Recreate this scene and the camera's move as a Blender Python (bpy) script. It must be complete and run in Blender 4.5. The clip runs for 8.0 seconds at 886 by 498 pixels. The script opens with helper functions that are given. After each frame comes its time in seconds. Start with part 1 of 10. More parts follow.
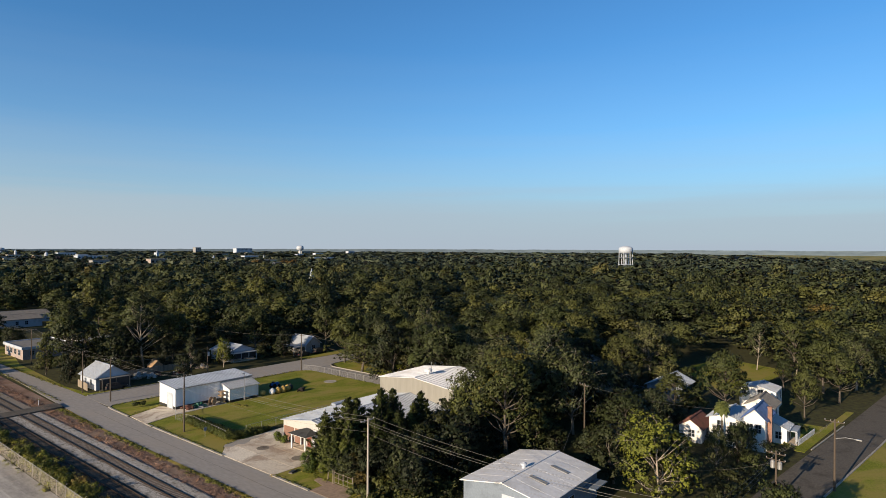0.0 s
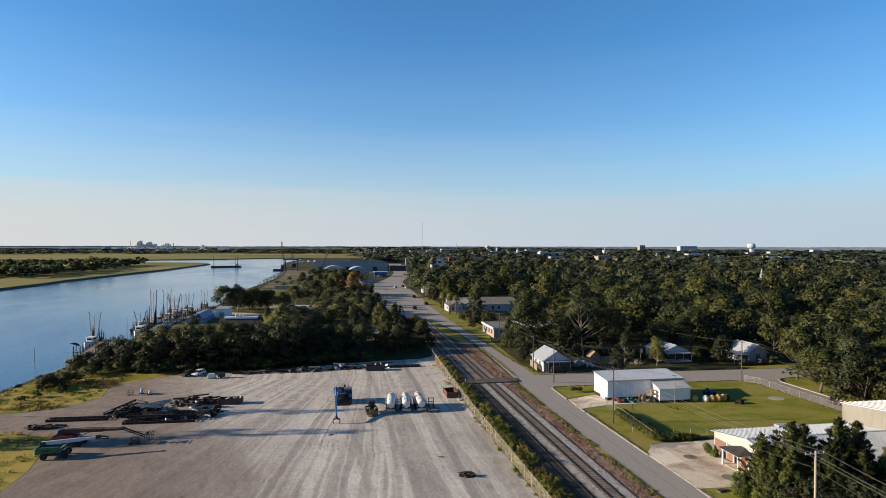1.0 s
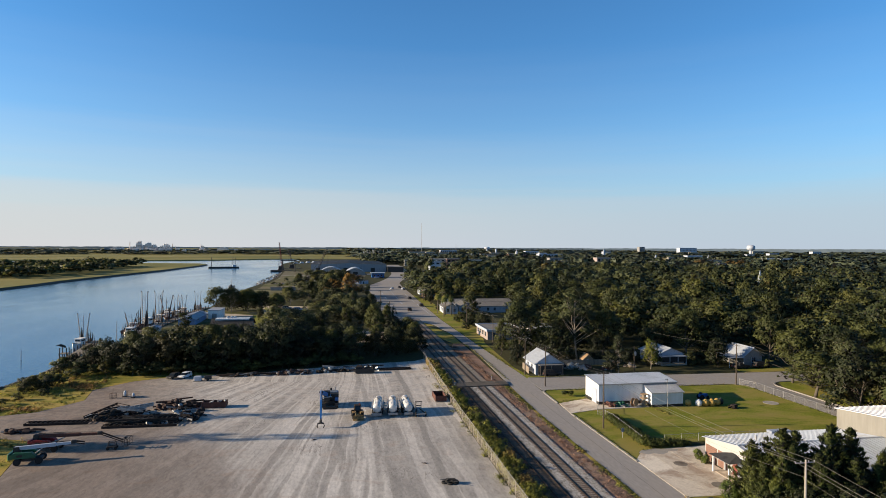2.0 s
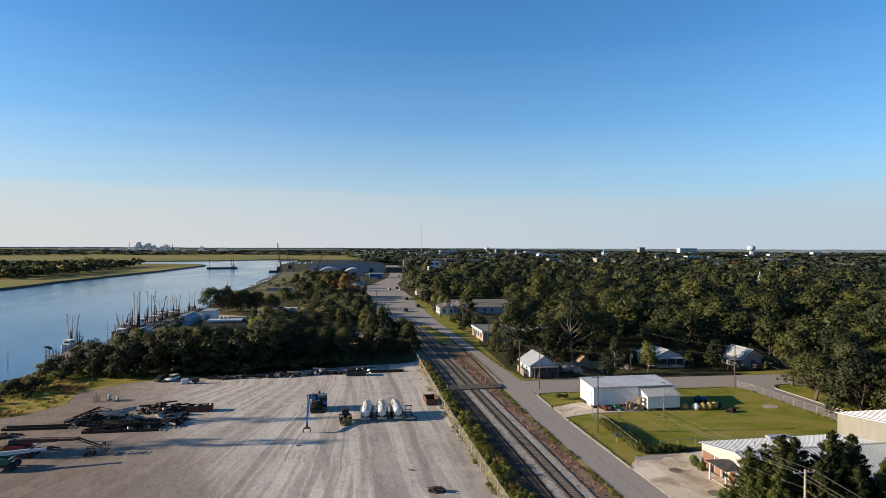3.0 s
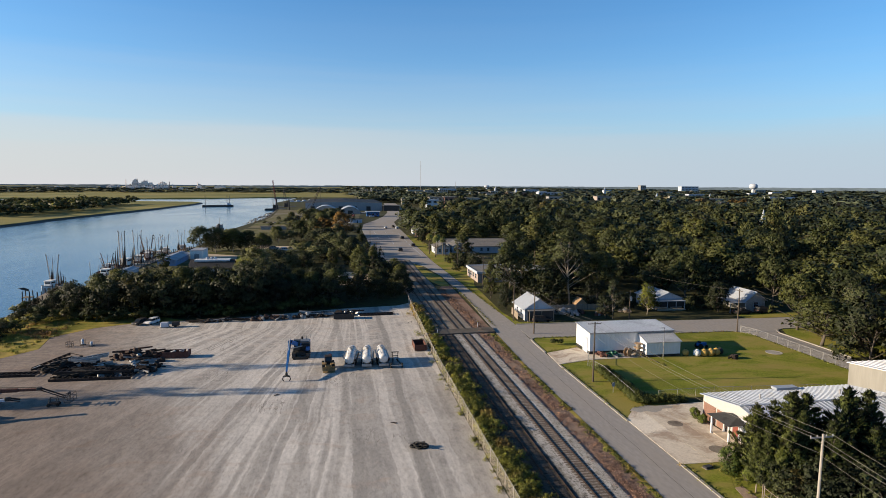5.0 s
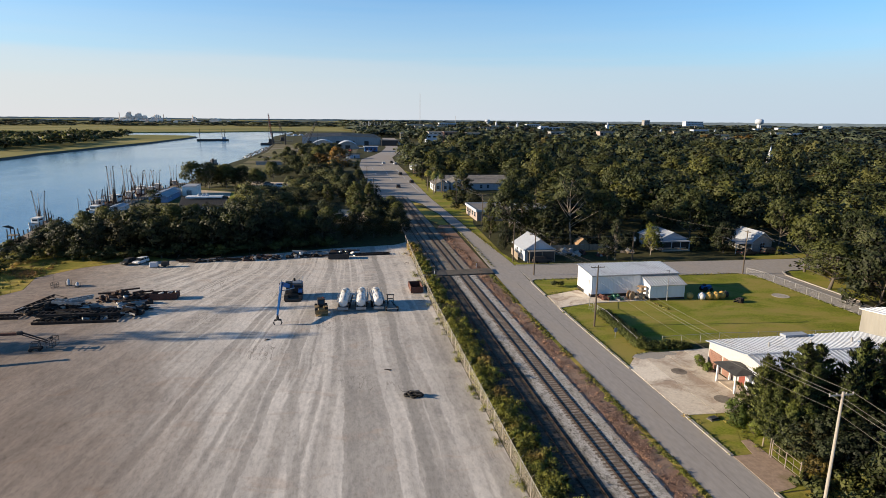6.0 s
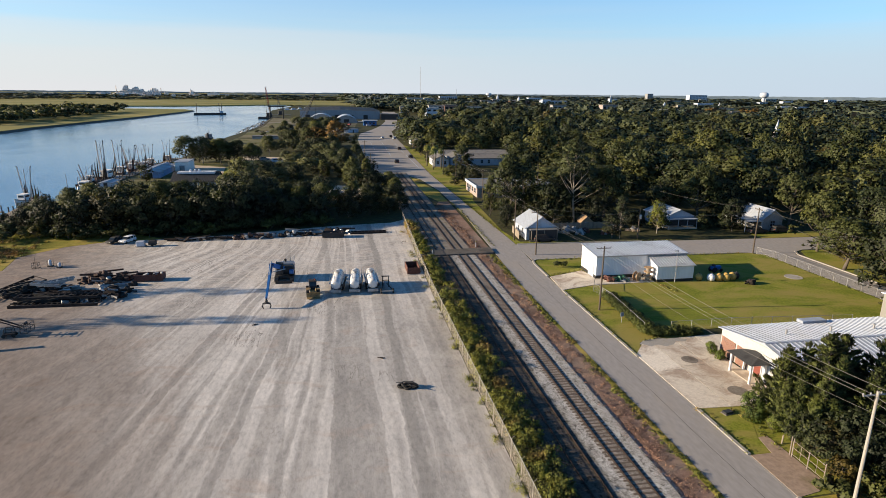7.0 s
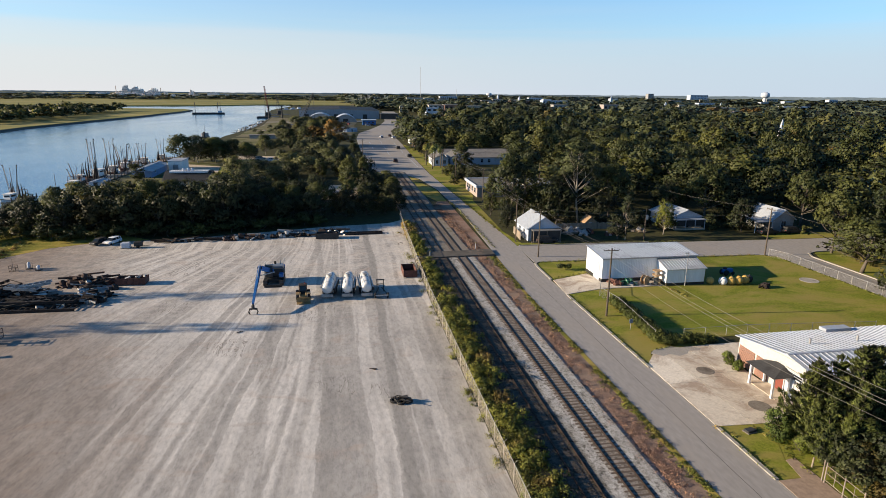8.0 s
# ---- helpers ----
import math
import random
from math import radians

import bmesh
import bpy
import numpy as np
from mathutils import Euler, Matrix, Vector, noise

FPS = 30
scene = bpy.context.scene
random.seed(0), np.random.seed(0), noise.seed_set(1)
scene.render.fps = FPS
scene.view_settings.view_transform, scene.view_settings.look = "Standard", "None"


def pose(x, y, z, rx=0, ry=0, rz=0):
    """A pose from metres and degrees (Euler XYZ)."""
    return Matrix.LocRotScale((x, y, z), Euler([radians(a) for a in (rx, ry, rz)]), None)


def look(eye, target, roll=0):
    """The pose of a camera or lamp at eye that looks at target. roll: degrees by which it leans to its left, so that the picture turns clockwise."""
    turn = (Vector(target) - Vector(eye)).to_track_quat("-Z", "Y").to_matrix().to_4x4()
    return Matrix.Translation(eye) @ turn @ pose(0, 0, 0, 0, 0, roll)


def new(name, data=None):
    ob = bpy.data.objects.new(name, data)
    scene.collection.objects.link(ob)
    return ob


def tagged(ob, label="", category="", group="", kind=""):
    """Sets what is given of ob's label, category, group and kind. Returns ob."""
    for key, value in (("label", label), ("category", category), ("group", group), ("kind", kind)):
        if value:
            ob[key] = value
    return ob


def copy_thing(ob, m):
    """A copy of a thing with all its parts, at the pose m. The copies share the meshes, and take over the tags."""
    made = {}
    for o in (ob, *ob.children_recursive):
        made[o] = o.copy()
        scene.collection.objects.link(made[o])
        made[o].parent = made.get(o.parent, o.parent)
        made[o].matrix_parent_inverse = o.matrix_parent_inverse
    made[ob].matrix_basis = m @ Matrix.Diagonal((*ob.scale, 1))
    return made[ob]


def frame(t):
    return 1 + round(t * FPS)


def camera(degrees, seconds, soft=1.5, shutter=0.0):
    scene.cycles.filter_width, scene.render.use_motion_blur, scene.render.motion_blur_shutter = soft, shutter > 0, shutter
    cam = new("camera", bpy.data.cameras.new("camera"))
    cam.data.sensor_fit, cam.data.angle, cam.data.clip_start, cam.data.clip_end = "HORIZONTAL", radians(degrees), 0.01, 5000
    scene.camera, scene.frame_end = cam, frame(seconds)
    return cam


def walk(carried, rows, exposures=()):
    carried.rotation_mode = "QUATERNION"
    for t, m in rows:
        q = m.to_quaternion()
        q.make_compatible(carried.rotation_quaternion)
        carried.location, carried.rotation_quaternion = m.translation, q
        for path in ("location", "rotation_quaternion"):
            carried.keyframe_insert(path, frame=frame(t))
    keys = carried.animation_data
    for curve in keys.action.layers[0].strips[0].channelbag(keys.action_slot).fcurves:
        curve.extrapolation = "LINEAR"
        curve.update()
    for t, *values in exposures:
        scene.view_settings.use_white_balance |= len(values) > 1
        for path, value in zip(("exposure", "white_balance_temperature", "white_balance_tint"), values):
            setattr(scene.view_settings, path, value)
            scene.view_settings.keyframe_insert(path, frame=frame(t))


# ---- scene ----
cam = camera(73.7, 8.0, soft=0.6)
PATH = [
    (0, (-7.562, -20.004, 31.850), (-6.000, -18.754, 31.850), 0.3),
    (0.1, (-7.199, -20.052, 31.850), (-5.806, -18.617, 31.852), 0.3),
    (0.2, (-6.836, -20.098, 31.850), (-5.643, -18.493, 31.849), 0.3),
    (0.3, (-6.473, -20.140, 31.850), (-5.484, -18.402, 31.843), 0.3),
    (0.4, (-6.110, -20.180, 31.850), (-5.344, -18.332, 31.837), 0.3),
    (0.5, (-5.747, -20.216, 31.85), (-5.211, -18.29, 31.832), 0.3),
    (0.6, (-5.472, -20.14, 31.85), (-5.1, -18.175, 31.835), 0.3),
    (0.7, (-5.197, -20.06, 31.85), (-4.849, -18.091, 31.831), 0.3),
    (0.8, (-4.922, -19.978, 31.85), (-4.571, -18.009, 31.832), 0.3),
    (1, (-4.372, -19.804, 31.825), (-4.02, -17.835, 31.81), 0.3),
    (1.5, (-3.062, -19.106, 31.822), (-2.709, -17.138, 31.81), 0.4),
    (3, (0.519, -15.746, 31.676), (0.87, -13.777, 31.667), 0.4),
    (3.5, (1.384, -14.308, 31.664), (1.736, -12.339, 31.654), 0.4),
    (4, (2.339, -12.575, 31.621), (2.691, -10.607, 31.584), 0.4),
    (5.5, (4.501, -6.057, 31.601), (4.851, -4.116, 31.268), 0.6),
    (6, (5.153, -3.671, 31.618), (5.501, -1.75, 31.186), 0.7),
    (6.5, (5.897, -1.299, 31.643), (6.241, 0.609, 31.152), 0.6),
    (7, (6.521, 1.084, 31.244), (6.864, 2.986, 30.73), 0.7),
    (7.5, (7.175, 3.424, 30.514), (7.517, 5.327, 30.0), 0.7),
    (8, (7.771, 5.88, 30.226), (8.113, 7.782, 29.713), 0.7),
]
walk(cam, [(t, look(eye, target, roll)) for t, eye, target, roll in PATH], [(0, 0.60), (0.3, 0.74), (0.7, 0.82), (4, 0.82), (5.5, 0.88), (6.5, 1.05), (8, 1.05)])

# ---- light ----
SUN_EL, SUN_AZ = 15.5, 175.0  # degrees; azimuth counted from +x
sky = bpy.data.worlds.new("sky")
sky.use_nodes = True
scene.world = sky
wn, wl = sky.node_tree.nodes, sky.node_tree.links
wn.clear()
sky_tex = wn.new("ShaderNodeTexSky")
sky_tex.sky_type = "NISHITA"
sky_tex.sun_disc = False
sky_tex.sun_elevation = radians(SUN_EL)
sky_tex.sun_rotation = radians(90 - SUN_AZ) % (2 * math.pi)
sky_tex.air_density, sky_tex.dust_density, sky_tex.ozone_density = 1.0, 0.2, 2.0
tint = wn.new("ShaderNodeMix")
tint.data_type, tint.blend_type = "RGBA", "MULTIPLY"
tint.inputs[0].default_value = 1.0
tint.inputs[7].default_value = (0.43, 0.925, 1.33, 1)
wl.new(sky_tex.outputs["Color"], tint.inputs[6])
# pale haze that thins out upwards, thicker on the sun's side
wco = wn.new("ShaderNodeTexCoord")
wsep = wn.new("ShaderNodeSeparateXYZ")
wl.new(wco.outputs["Generated"], wsep.inputs[0])
wramp = wn.new("ShaderNodeValToRGB")
wstops = [(0.0, 1.0), (0.05, 0.9), (0.08, 0.74), (0.1, 0.52), (0.13, 0.40), (0.2, 0.15), (0.32, 0.02), (0.45, 0.0)]
while len(wramp.color_ramp.elements) < len(wstops):
    wramp.color_ramp.elements.new(0.5)
for e, (p, v) in zip(wramp.color_ramp.elements, wstops):
    e.position, e.color = p, (v, v, v, 1)
# thin uneven streaks in the haze
wmap = wn.new("ShaderNodeMapping")
wmap.inputs["Scale"].default_value = (1.6, 1.6, 34.0)
wl.new(wco.outputs["Generated"], wmap.inputs["Vector"])
wnoise = wn.new("ShaderNodeTexNoise")
wnoise.inputs["Scale"].default_value, wnoise.inputs["Detail"].default_value = 1.3, 4
wl.new(wmap.outputs["Vector"], wnoise.inputs["Vector"])
wave = wn.new("ShaderNodeMath")
wave.operation = "MULTIPLY_ADD"
wave.inputs[1].default_value, wave.inputs[2].default_value = 0.045, -0.0225
wl.new(wnoise.outputs["Fac"], wave.inputs[0])
wadd = wn.new("ShaderNodeMath")
wl.new(wave.outputs[0], wadd.inputs[0])
wl.new(wsep.outputs["Z"], wadd.inputs[1])
wl.new(wadd.outputs[0], wramp.inputs["Fac"])
wmix = wn.new("ShaderNodeMix")
wmix.data_type = "RGBA"
wl.new(wramp.outputs["Color"], wmix.inputs[0])
# clear sky deepens towards the zenith, extra dark out of view to cut fill
deep = wn.new("ShaderNodeMix")
deep.data_type, deep.blend_type = "RGBA", "MULTIPLY"
deep.inputs[7].default_value = (0.27, 0.235, 0.21, 1)
high = wn.new("ShaderNodeMapRange")
high.interpolation_type = "SMOOTHSTEP"
high.inputs["From Min"].default_value, high.inputs["From Max"].default_value = 0.36, 0.95
wl.new(wsep.outputs["Z"], high.inputs["Value"])
wl.new(high.outputs["Result"], deep.inputs[0])
wl.new(tint.outputs[2], deep.inputs[6])
wl.new(deep.outputs[2], wmix.inputs[6])
whaze = wn.new("ShaderNodeMix")
whaze.data_type = "RGBA"
wside = wn.new("ShaderNodeMapRange")
wside.interpolation_type = "SMOOTHSTEP"
wside.inputs["From Min"].default_value, wside.inputs["From Max"].default_value = -0.6, 0.85
wl.new(wsep.outputs["X"], wside.inputs["Value"])
wl.new(wside.outputs["Result"], whaze.inputs[0])
whaze.inputs[6].default_value, whaze.inputs[7].default_value = (4.8, 4.83, 4.88, 1), (3.5, 4.15, 4.85, 1)
wl.new(whaze.outputs[2], wmix.inputs[7])
bg = wn.new("ShaderNodeBackground")
bg.inputs["Strength"].default_value = 0.08
wout = wn.new("ShaderNodeOutputWorld")
wl.new(wmix.outputs[2], bg.inputs["Color"])
wl.new(bg.outputs[0], wout.inputs["Surface"])

sun = new("sun", bpy.data.lights.new("sun", "SUN"))
sun.data.energy, sun.data.angle, sun.data.color = 5.0, radians(0.5), (1.0, 0.80, 0.565)
_el, _az = radians(SUN_EL), radians(SUN_AZ)
sun.matrix_world = look((0, 0, 0), (-math.cos(_el) * math.cos(_az), -math.cos(_el) * math.sin(_az), -math.sin(_el)))


# ---- geometry helpers ----
class Geo:
    """Collects the corners and faces of one mesh."""

    def __init__(self):
        self.v, self.f = [], []

    def add(self, verts, faces):
        n = len(self.v)
        self.v += [tuple(p) for p in verts]
        self.f += [tuple(n + i for i in face) for face in faces]
        return self

    def box(self, x0, x1, y0, y1, z0, z1):
        v = [(x0, y0, z0), (x1, y0, z0), (x1, y1, z0), (x0, y1, z0), (x0, y0, z1), (x1, y0, z1), (x1, y1, z1), (x0, y1, z1)]
        return self.add(v, [(3, 2, 1, 0), (4, 5, 6, 7), (0, 1, 5, 4), (1, 2, 6, 5), (2, 3, 7, 6), (3, 0, 4, 7)])

    def obox(self, m, sx, sy, sz, c=0.0):
        """A box of that size round the origin of m, its upright and upper edges cut back by c."""
        a, b, d = sx / 2, sy / 2, sz / 2
        if c <= 0:
            v = [(-a, -b, -d), (a, -b, -d), (a, b, -d), (-a, b, -d), (-a, -b, d), (a, -b, d), (a, b, d), (-a, b, d)]
            return self.add([m @ Vector(p) for p in v], [(3, 2, 1, 0), (4, 5, 6, 7), (0, 1, 5, 4), (1, 2, 6, 5), (2, 3, 7, 6), (3, 0, 4, 7)])
        ring = [(-a + c, -b), (a - c, -b), (a, -b + c), (a, b - c), (a - c, b), (-a + c, b), (-a, b - c), (-a, -b + c)]
        top = [(x * (1 - c / a), y * (1 - c / b), d) for x, y in ring]
        v = [(x, y, -d) for x, y in ring] + [(x, y, d - c) for x, y in ring] + top
        f = [tuple(range(7, -1, -1)), tuple(range(16, 24))]
        for k in range(8):
            j = (k + 1) % 8
            f += [(k, j, 8 + j, 8 + k), (8 + k, 8 + j, 16 + j, 16 + k)]
        return self.add([m @ Vector(p) for p in v], f)

    def cone(self, p0, p1, r0, r1, seg=8, caps=True):
        p0, p1 = Vector(p0), Vector(p1)
        q = (p1 - p0).to_track_quat("Z", "Y")
        v = []
        for p, r in ((p0, r0), (p1, r1)):
            v += [p + q @ Vector((r * math.cos(2 * math.pi * k / seg), r * math.sin(2 * math.pi * k / seg), 0)) for k in range(seg)]
        f = [(k, (k + 1) % seg, seg + (k + 1) % seg, seg + k) for k in range(seg)]
        if caps:
            f += [tuple(range(seg - 1, -1, -1)), tuple(range(seg, 2 * seg))]
        return self.add(v, f)

    def tube(self, pts, r0, r1=None, seg=6):
        r1 = r0 if r1 is None else r1
        pts, n, v = [Vector(p) for p in pts], len(pts) - 1, []
        for k, p in enumerate(pts):
            q = (pts[min(k + 1, n)] - pts[max(k - 1, 0)]).to_track_quat("Z", "Y")
            r = r0 + (r1 - r0) * k / n
            v += [p + q @ Vector((r * math.cos(2 * math.pi * j / seg), r * math.sin(2 * math.pi * j / seg), 0)) for j in range(seg)]
        f = [(k * seg + j, k * seg + (j + 1) % seg, (k + 1) * seg + (j + 1) % seg, (k + 1) * seg + j) for k in range(n) for j in range(seg)]
        return self.add(v, f + [tuple(range(seg - 1, -1, -1)), tuple(n * seg + j for j in range(seg))])

    def prism(self, pts, z0, z1):
        """A flat outline (counter-clockwise) between two heights."""
        n = len(pts)
        v = [(x, y, z0) for x, y in pts] + [(x, y, z1) for x, y in pts]
        f = [tuple(range(n - 1, -1, -1)), tuple(range(n, 2 * n))] + [(k, (k + 1) % n, n + (k + 1) % n, n + k) for k in range(n)]
        return self.add(v, f)

    def extrude(self, m, pts, depth):
        """An outline in the x-z plane of m, made depth thick along y."""
        n = len(pts)
        v = [m @ Vector((x, -depth / 2, z)) for x, z in pts] + [m @ Vector((x, depth / 2, z)) for x, z in pts]
        f = [tuple(range(n)), tuple(range(2 * n - 1, n - 1, -1))] + [(k, n + k, n + (k + 1) % n, (k + 1) % n) for k in range(n)]
        return self.add(v, f)

    def lathe(self, m, prof, seg=16):
        """A profile of (radius, height) turned round the z axis of m."""
        v = [m @ Vector((r * math.cos(2 * math.pi * k / seg), r * math.sin(2 * math.pi * k / seg), z)) for r, z in prof for k in range(seg)]
        f = []
        for j in range(len(prof) - 1):
            f += [(j * seg + k, j * seg + (k + 1) % seg, (j + 1) * seg + (k + 1) % seg, (j + 1) * seg + k) for k in range(seg)]
        f += [tuple(range(seg - 1, -1, -1)), tuple((len(prof) - 1) * seg + k for k in range(seg))]
        return self.add(v, f)

    def ball(self, c, r, seg=10, rings=6):
        prof = [(max(0.02, math.sin(math.pi * k / rings)), -math.cos(math.pi * k / rings)) for k in range(rings + 1)]
        return self.lathe(Matrix.Translation(c) @ Matrix.Diagonal((*r, 1)), prof, seg)

    def data(self, name, material=None, smooth=False):
        me = bpy.data.meshes.new(name)
        me.from_pydata([tuple(p) for p in self.v], [], self.f)
        if material:
            me.materials.append(material)
        if smooth:
            me.polygons.foreach_set("use_smooth", [True] * len(me.polygons))
        me.update()
        return me


def soup(name, verts, faces, material, normals=None, tone=None):
    """One mesh from arrays of corners (n, 3) and of faces (m, 3 or 4)."""
    me = bpy.data.meshes.new(name)
    n, k = faces.shape
    me.vertices.add(len(verts))
    me.vertices.foreach_set("co", np.ascontiguousarray(verts, dtype=np.float32).ravel())
    me.loops.add(n * k)
    me.loops.foreach_set("vertex_index", np.ascontiguousarray(faces, dtype=np.int32).ravel())
    me.polygons.add(n)
    me.polygons.foreach_set("loop_start", np.arange(0, n * k, k, dtype=np.int32))
    me.polygons.foreach_set("loop_total", np.full(n, k, dtype=np.int32))
    me.materials.append(material)
    me.update(calc_edges=True)
    if normals is not None:
        me.attributes.new("leaf_normal", "FLOAT_VECTOR", "POINT").data.foreach_set("vector", np.ascontiguousarray(normals, dtype=np.float32).ravel())
    if tone is not None:
        me.attributes.new("tone", "FLOAT", "POINT").data.foreach_set("value", np.ascontiguousarray(tone, dtype=np.float32))
    return me


def thing(name, label, category, m=Matrix(), group="", kind=""):
    ob = new(name)
    ob.empty_display_size = 0.3
    ob.matrix_world = m
    return tagged(ob, label, category, group, kind)


def part(name, geo, material, parent, label="", smooth=False, m=None):
    ob = new(name, geo if isinstance(geo, bpy.types.Mesh) else geo.data(name, material, smooth))
    ob.parent = parent
    if m is not None:
        ob.matrix_local = m
    return tagged(ob, label)


def single(name, geo, material, label, category, group="", kind="", m=None, smooth=False):
    """A thing that is one mesh."""
    ob = new(name, geo if isinstance(geo, bpy.types.Mesh) else geo.data(name, material, smooth))
    if m is not None:
        ob.matrix_world = m
    return tagged(ob, label, category, group, kind)


def inside(x, y, poly):
    hit, n = False, len(poly)
    for k in range(n):
        (x0, y0), (x1, y1) = poly[k], poly[k - 1]
        if (y0 > y) != (y1 > y) and x < (x1 - x0) * (y - y0) / (y1 - y0) + x0:
            hit = not hit
    return hit


# ---- materials ----
def shader(name):
    ma = bpy.data.materials.new(name)
    ma.use_nodes = True
    nt = ma.node_tree
    bsdf = nt.nodes["Principled BSDF"]
    return ma, nt.nodes, nt.links, bsdf


def coords(nodes, links, world, scale=(1, 1, 1), rot=0.0):
    if world:
        out = nodes.new("ShaderNodeNewGeometry").outputs["Position"]
    else:
        out = nodes.new("ShaderNodeTexCoord").outputs["Object"]
    mp = nodes.new("ShaderNodeMapping")
    mp.inputs["Scale"].default_value = scale
    mp.inputs["Rotation"].default_value = (0, 0, radians(rot))
    links.new(out, mp.inputs["Vector"])
    return mp.outputs["Vector"]


def noisy(nodes, links, vec, scale, detail=5, rough=0.55, distort=0.0):
    n = nodes.new("ShaderNodeTexNoise")
    n.inputs["Scale"].default_value, n.inputs["Detail"].default_value = scale, detail
    n.inputs["Roughness"].default_value, n.inputs["Distortion"].default_value = rough, distort
    links.new(vec, n.inputs["Vector"])
    return n.outputs["Fac"]


def ramp(nodes, links, fac, stops):
    r = nodes.new("ShaderNodeValToRGB")
    el = r.color_ramp.elements
    while len(el) < len(stops):
        el.new(0.5)
    for e, (p, c) in zip(el, stops):
        e.position, e.color = p, (*c, 1) if len(c) == 3 else c
    links.new(fac, r.inputs["Fac"])
    return r.outputs["Color"]


def mixed(nodes, links, fac, a, b, mode="MIX"):
    n = nodes.new("ShaderNodeMix")
    n.data_type, n.blend_type = "RGBA", mode
    for sock, val in ((n.inputs[0], fac), (n.inputs[6], a), (n.inputs[7], b)):
        if isinstance(val, (int, float)):
            sock.default_value = val
        elif isinstance(val, tuple):
            sock.default_value = (*val, 1)
        else:
            links.new(val, sock)
    return n.outputs[2]


def bumped(nodes, links, bsdf, height, strength, dist=0.02):
    b = nodes.new("ShaderNodeBump")
    b.inputs["Strength"].default_value, b.inputs["Distance"].default_value = strength, dist
    links.new(height, b.inputs["Height"])
    links.new(b.outputs["Normal"], bsdf.inputs["Normal"])


def mat(name, c0, c1=None, scale=2.0, rough=0.8, metal=0.0, bump=0.3, stain=None, world=False, spec=0.4, stretch=(1, 1, 1)):
    """Two tones by a fine grain, and stains of a third by a coarse one."""
    ma, nodes, links, bsdf = shader(name)
    c1 = c1 or tuple(v * 0.8 for v in c0)
    stain = stain or tuple(v * 0.7 for v in c1)
    vec = coords(nodes, links, world, stretch)
    fine = noisy(nodes, links, vec, scale * 4, 6)
    coarse = noisy(nodes, links, vec, scale * 0.4, 4, 0.6)
    col = ramp(nodes, links, fine, [(0.3, c1), (0.7, c0)])
    mask = ramp(nodes, links, coarse, [(0.52, (0, 0, 0)), (0.72, (1, 1, 1))])
    links.new(mixed(nodes, links, mask, col, stain), bsdf.inputs["Base Color"])
    bsdf.inputs["Roughness"].default_value, bsdf.inputs["Metallic"].default_value = rough, metal
    bsdf.inputs["Specular IOR Level"].default_value = spec
    if bump:
        bumped(nodes, links, bsdf, fine, bump)
    return ma


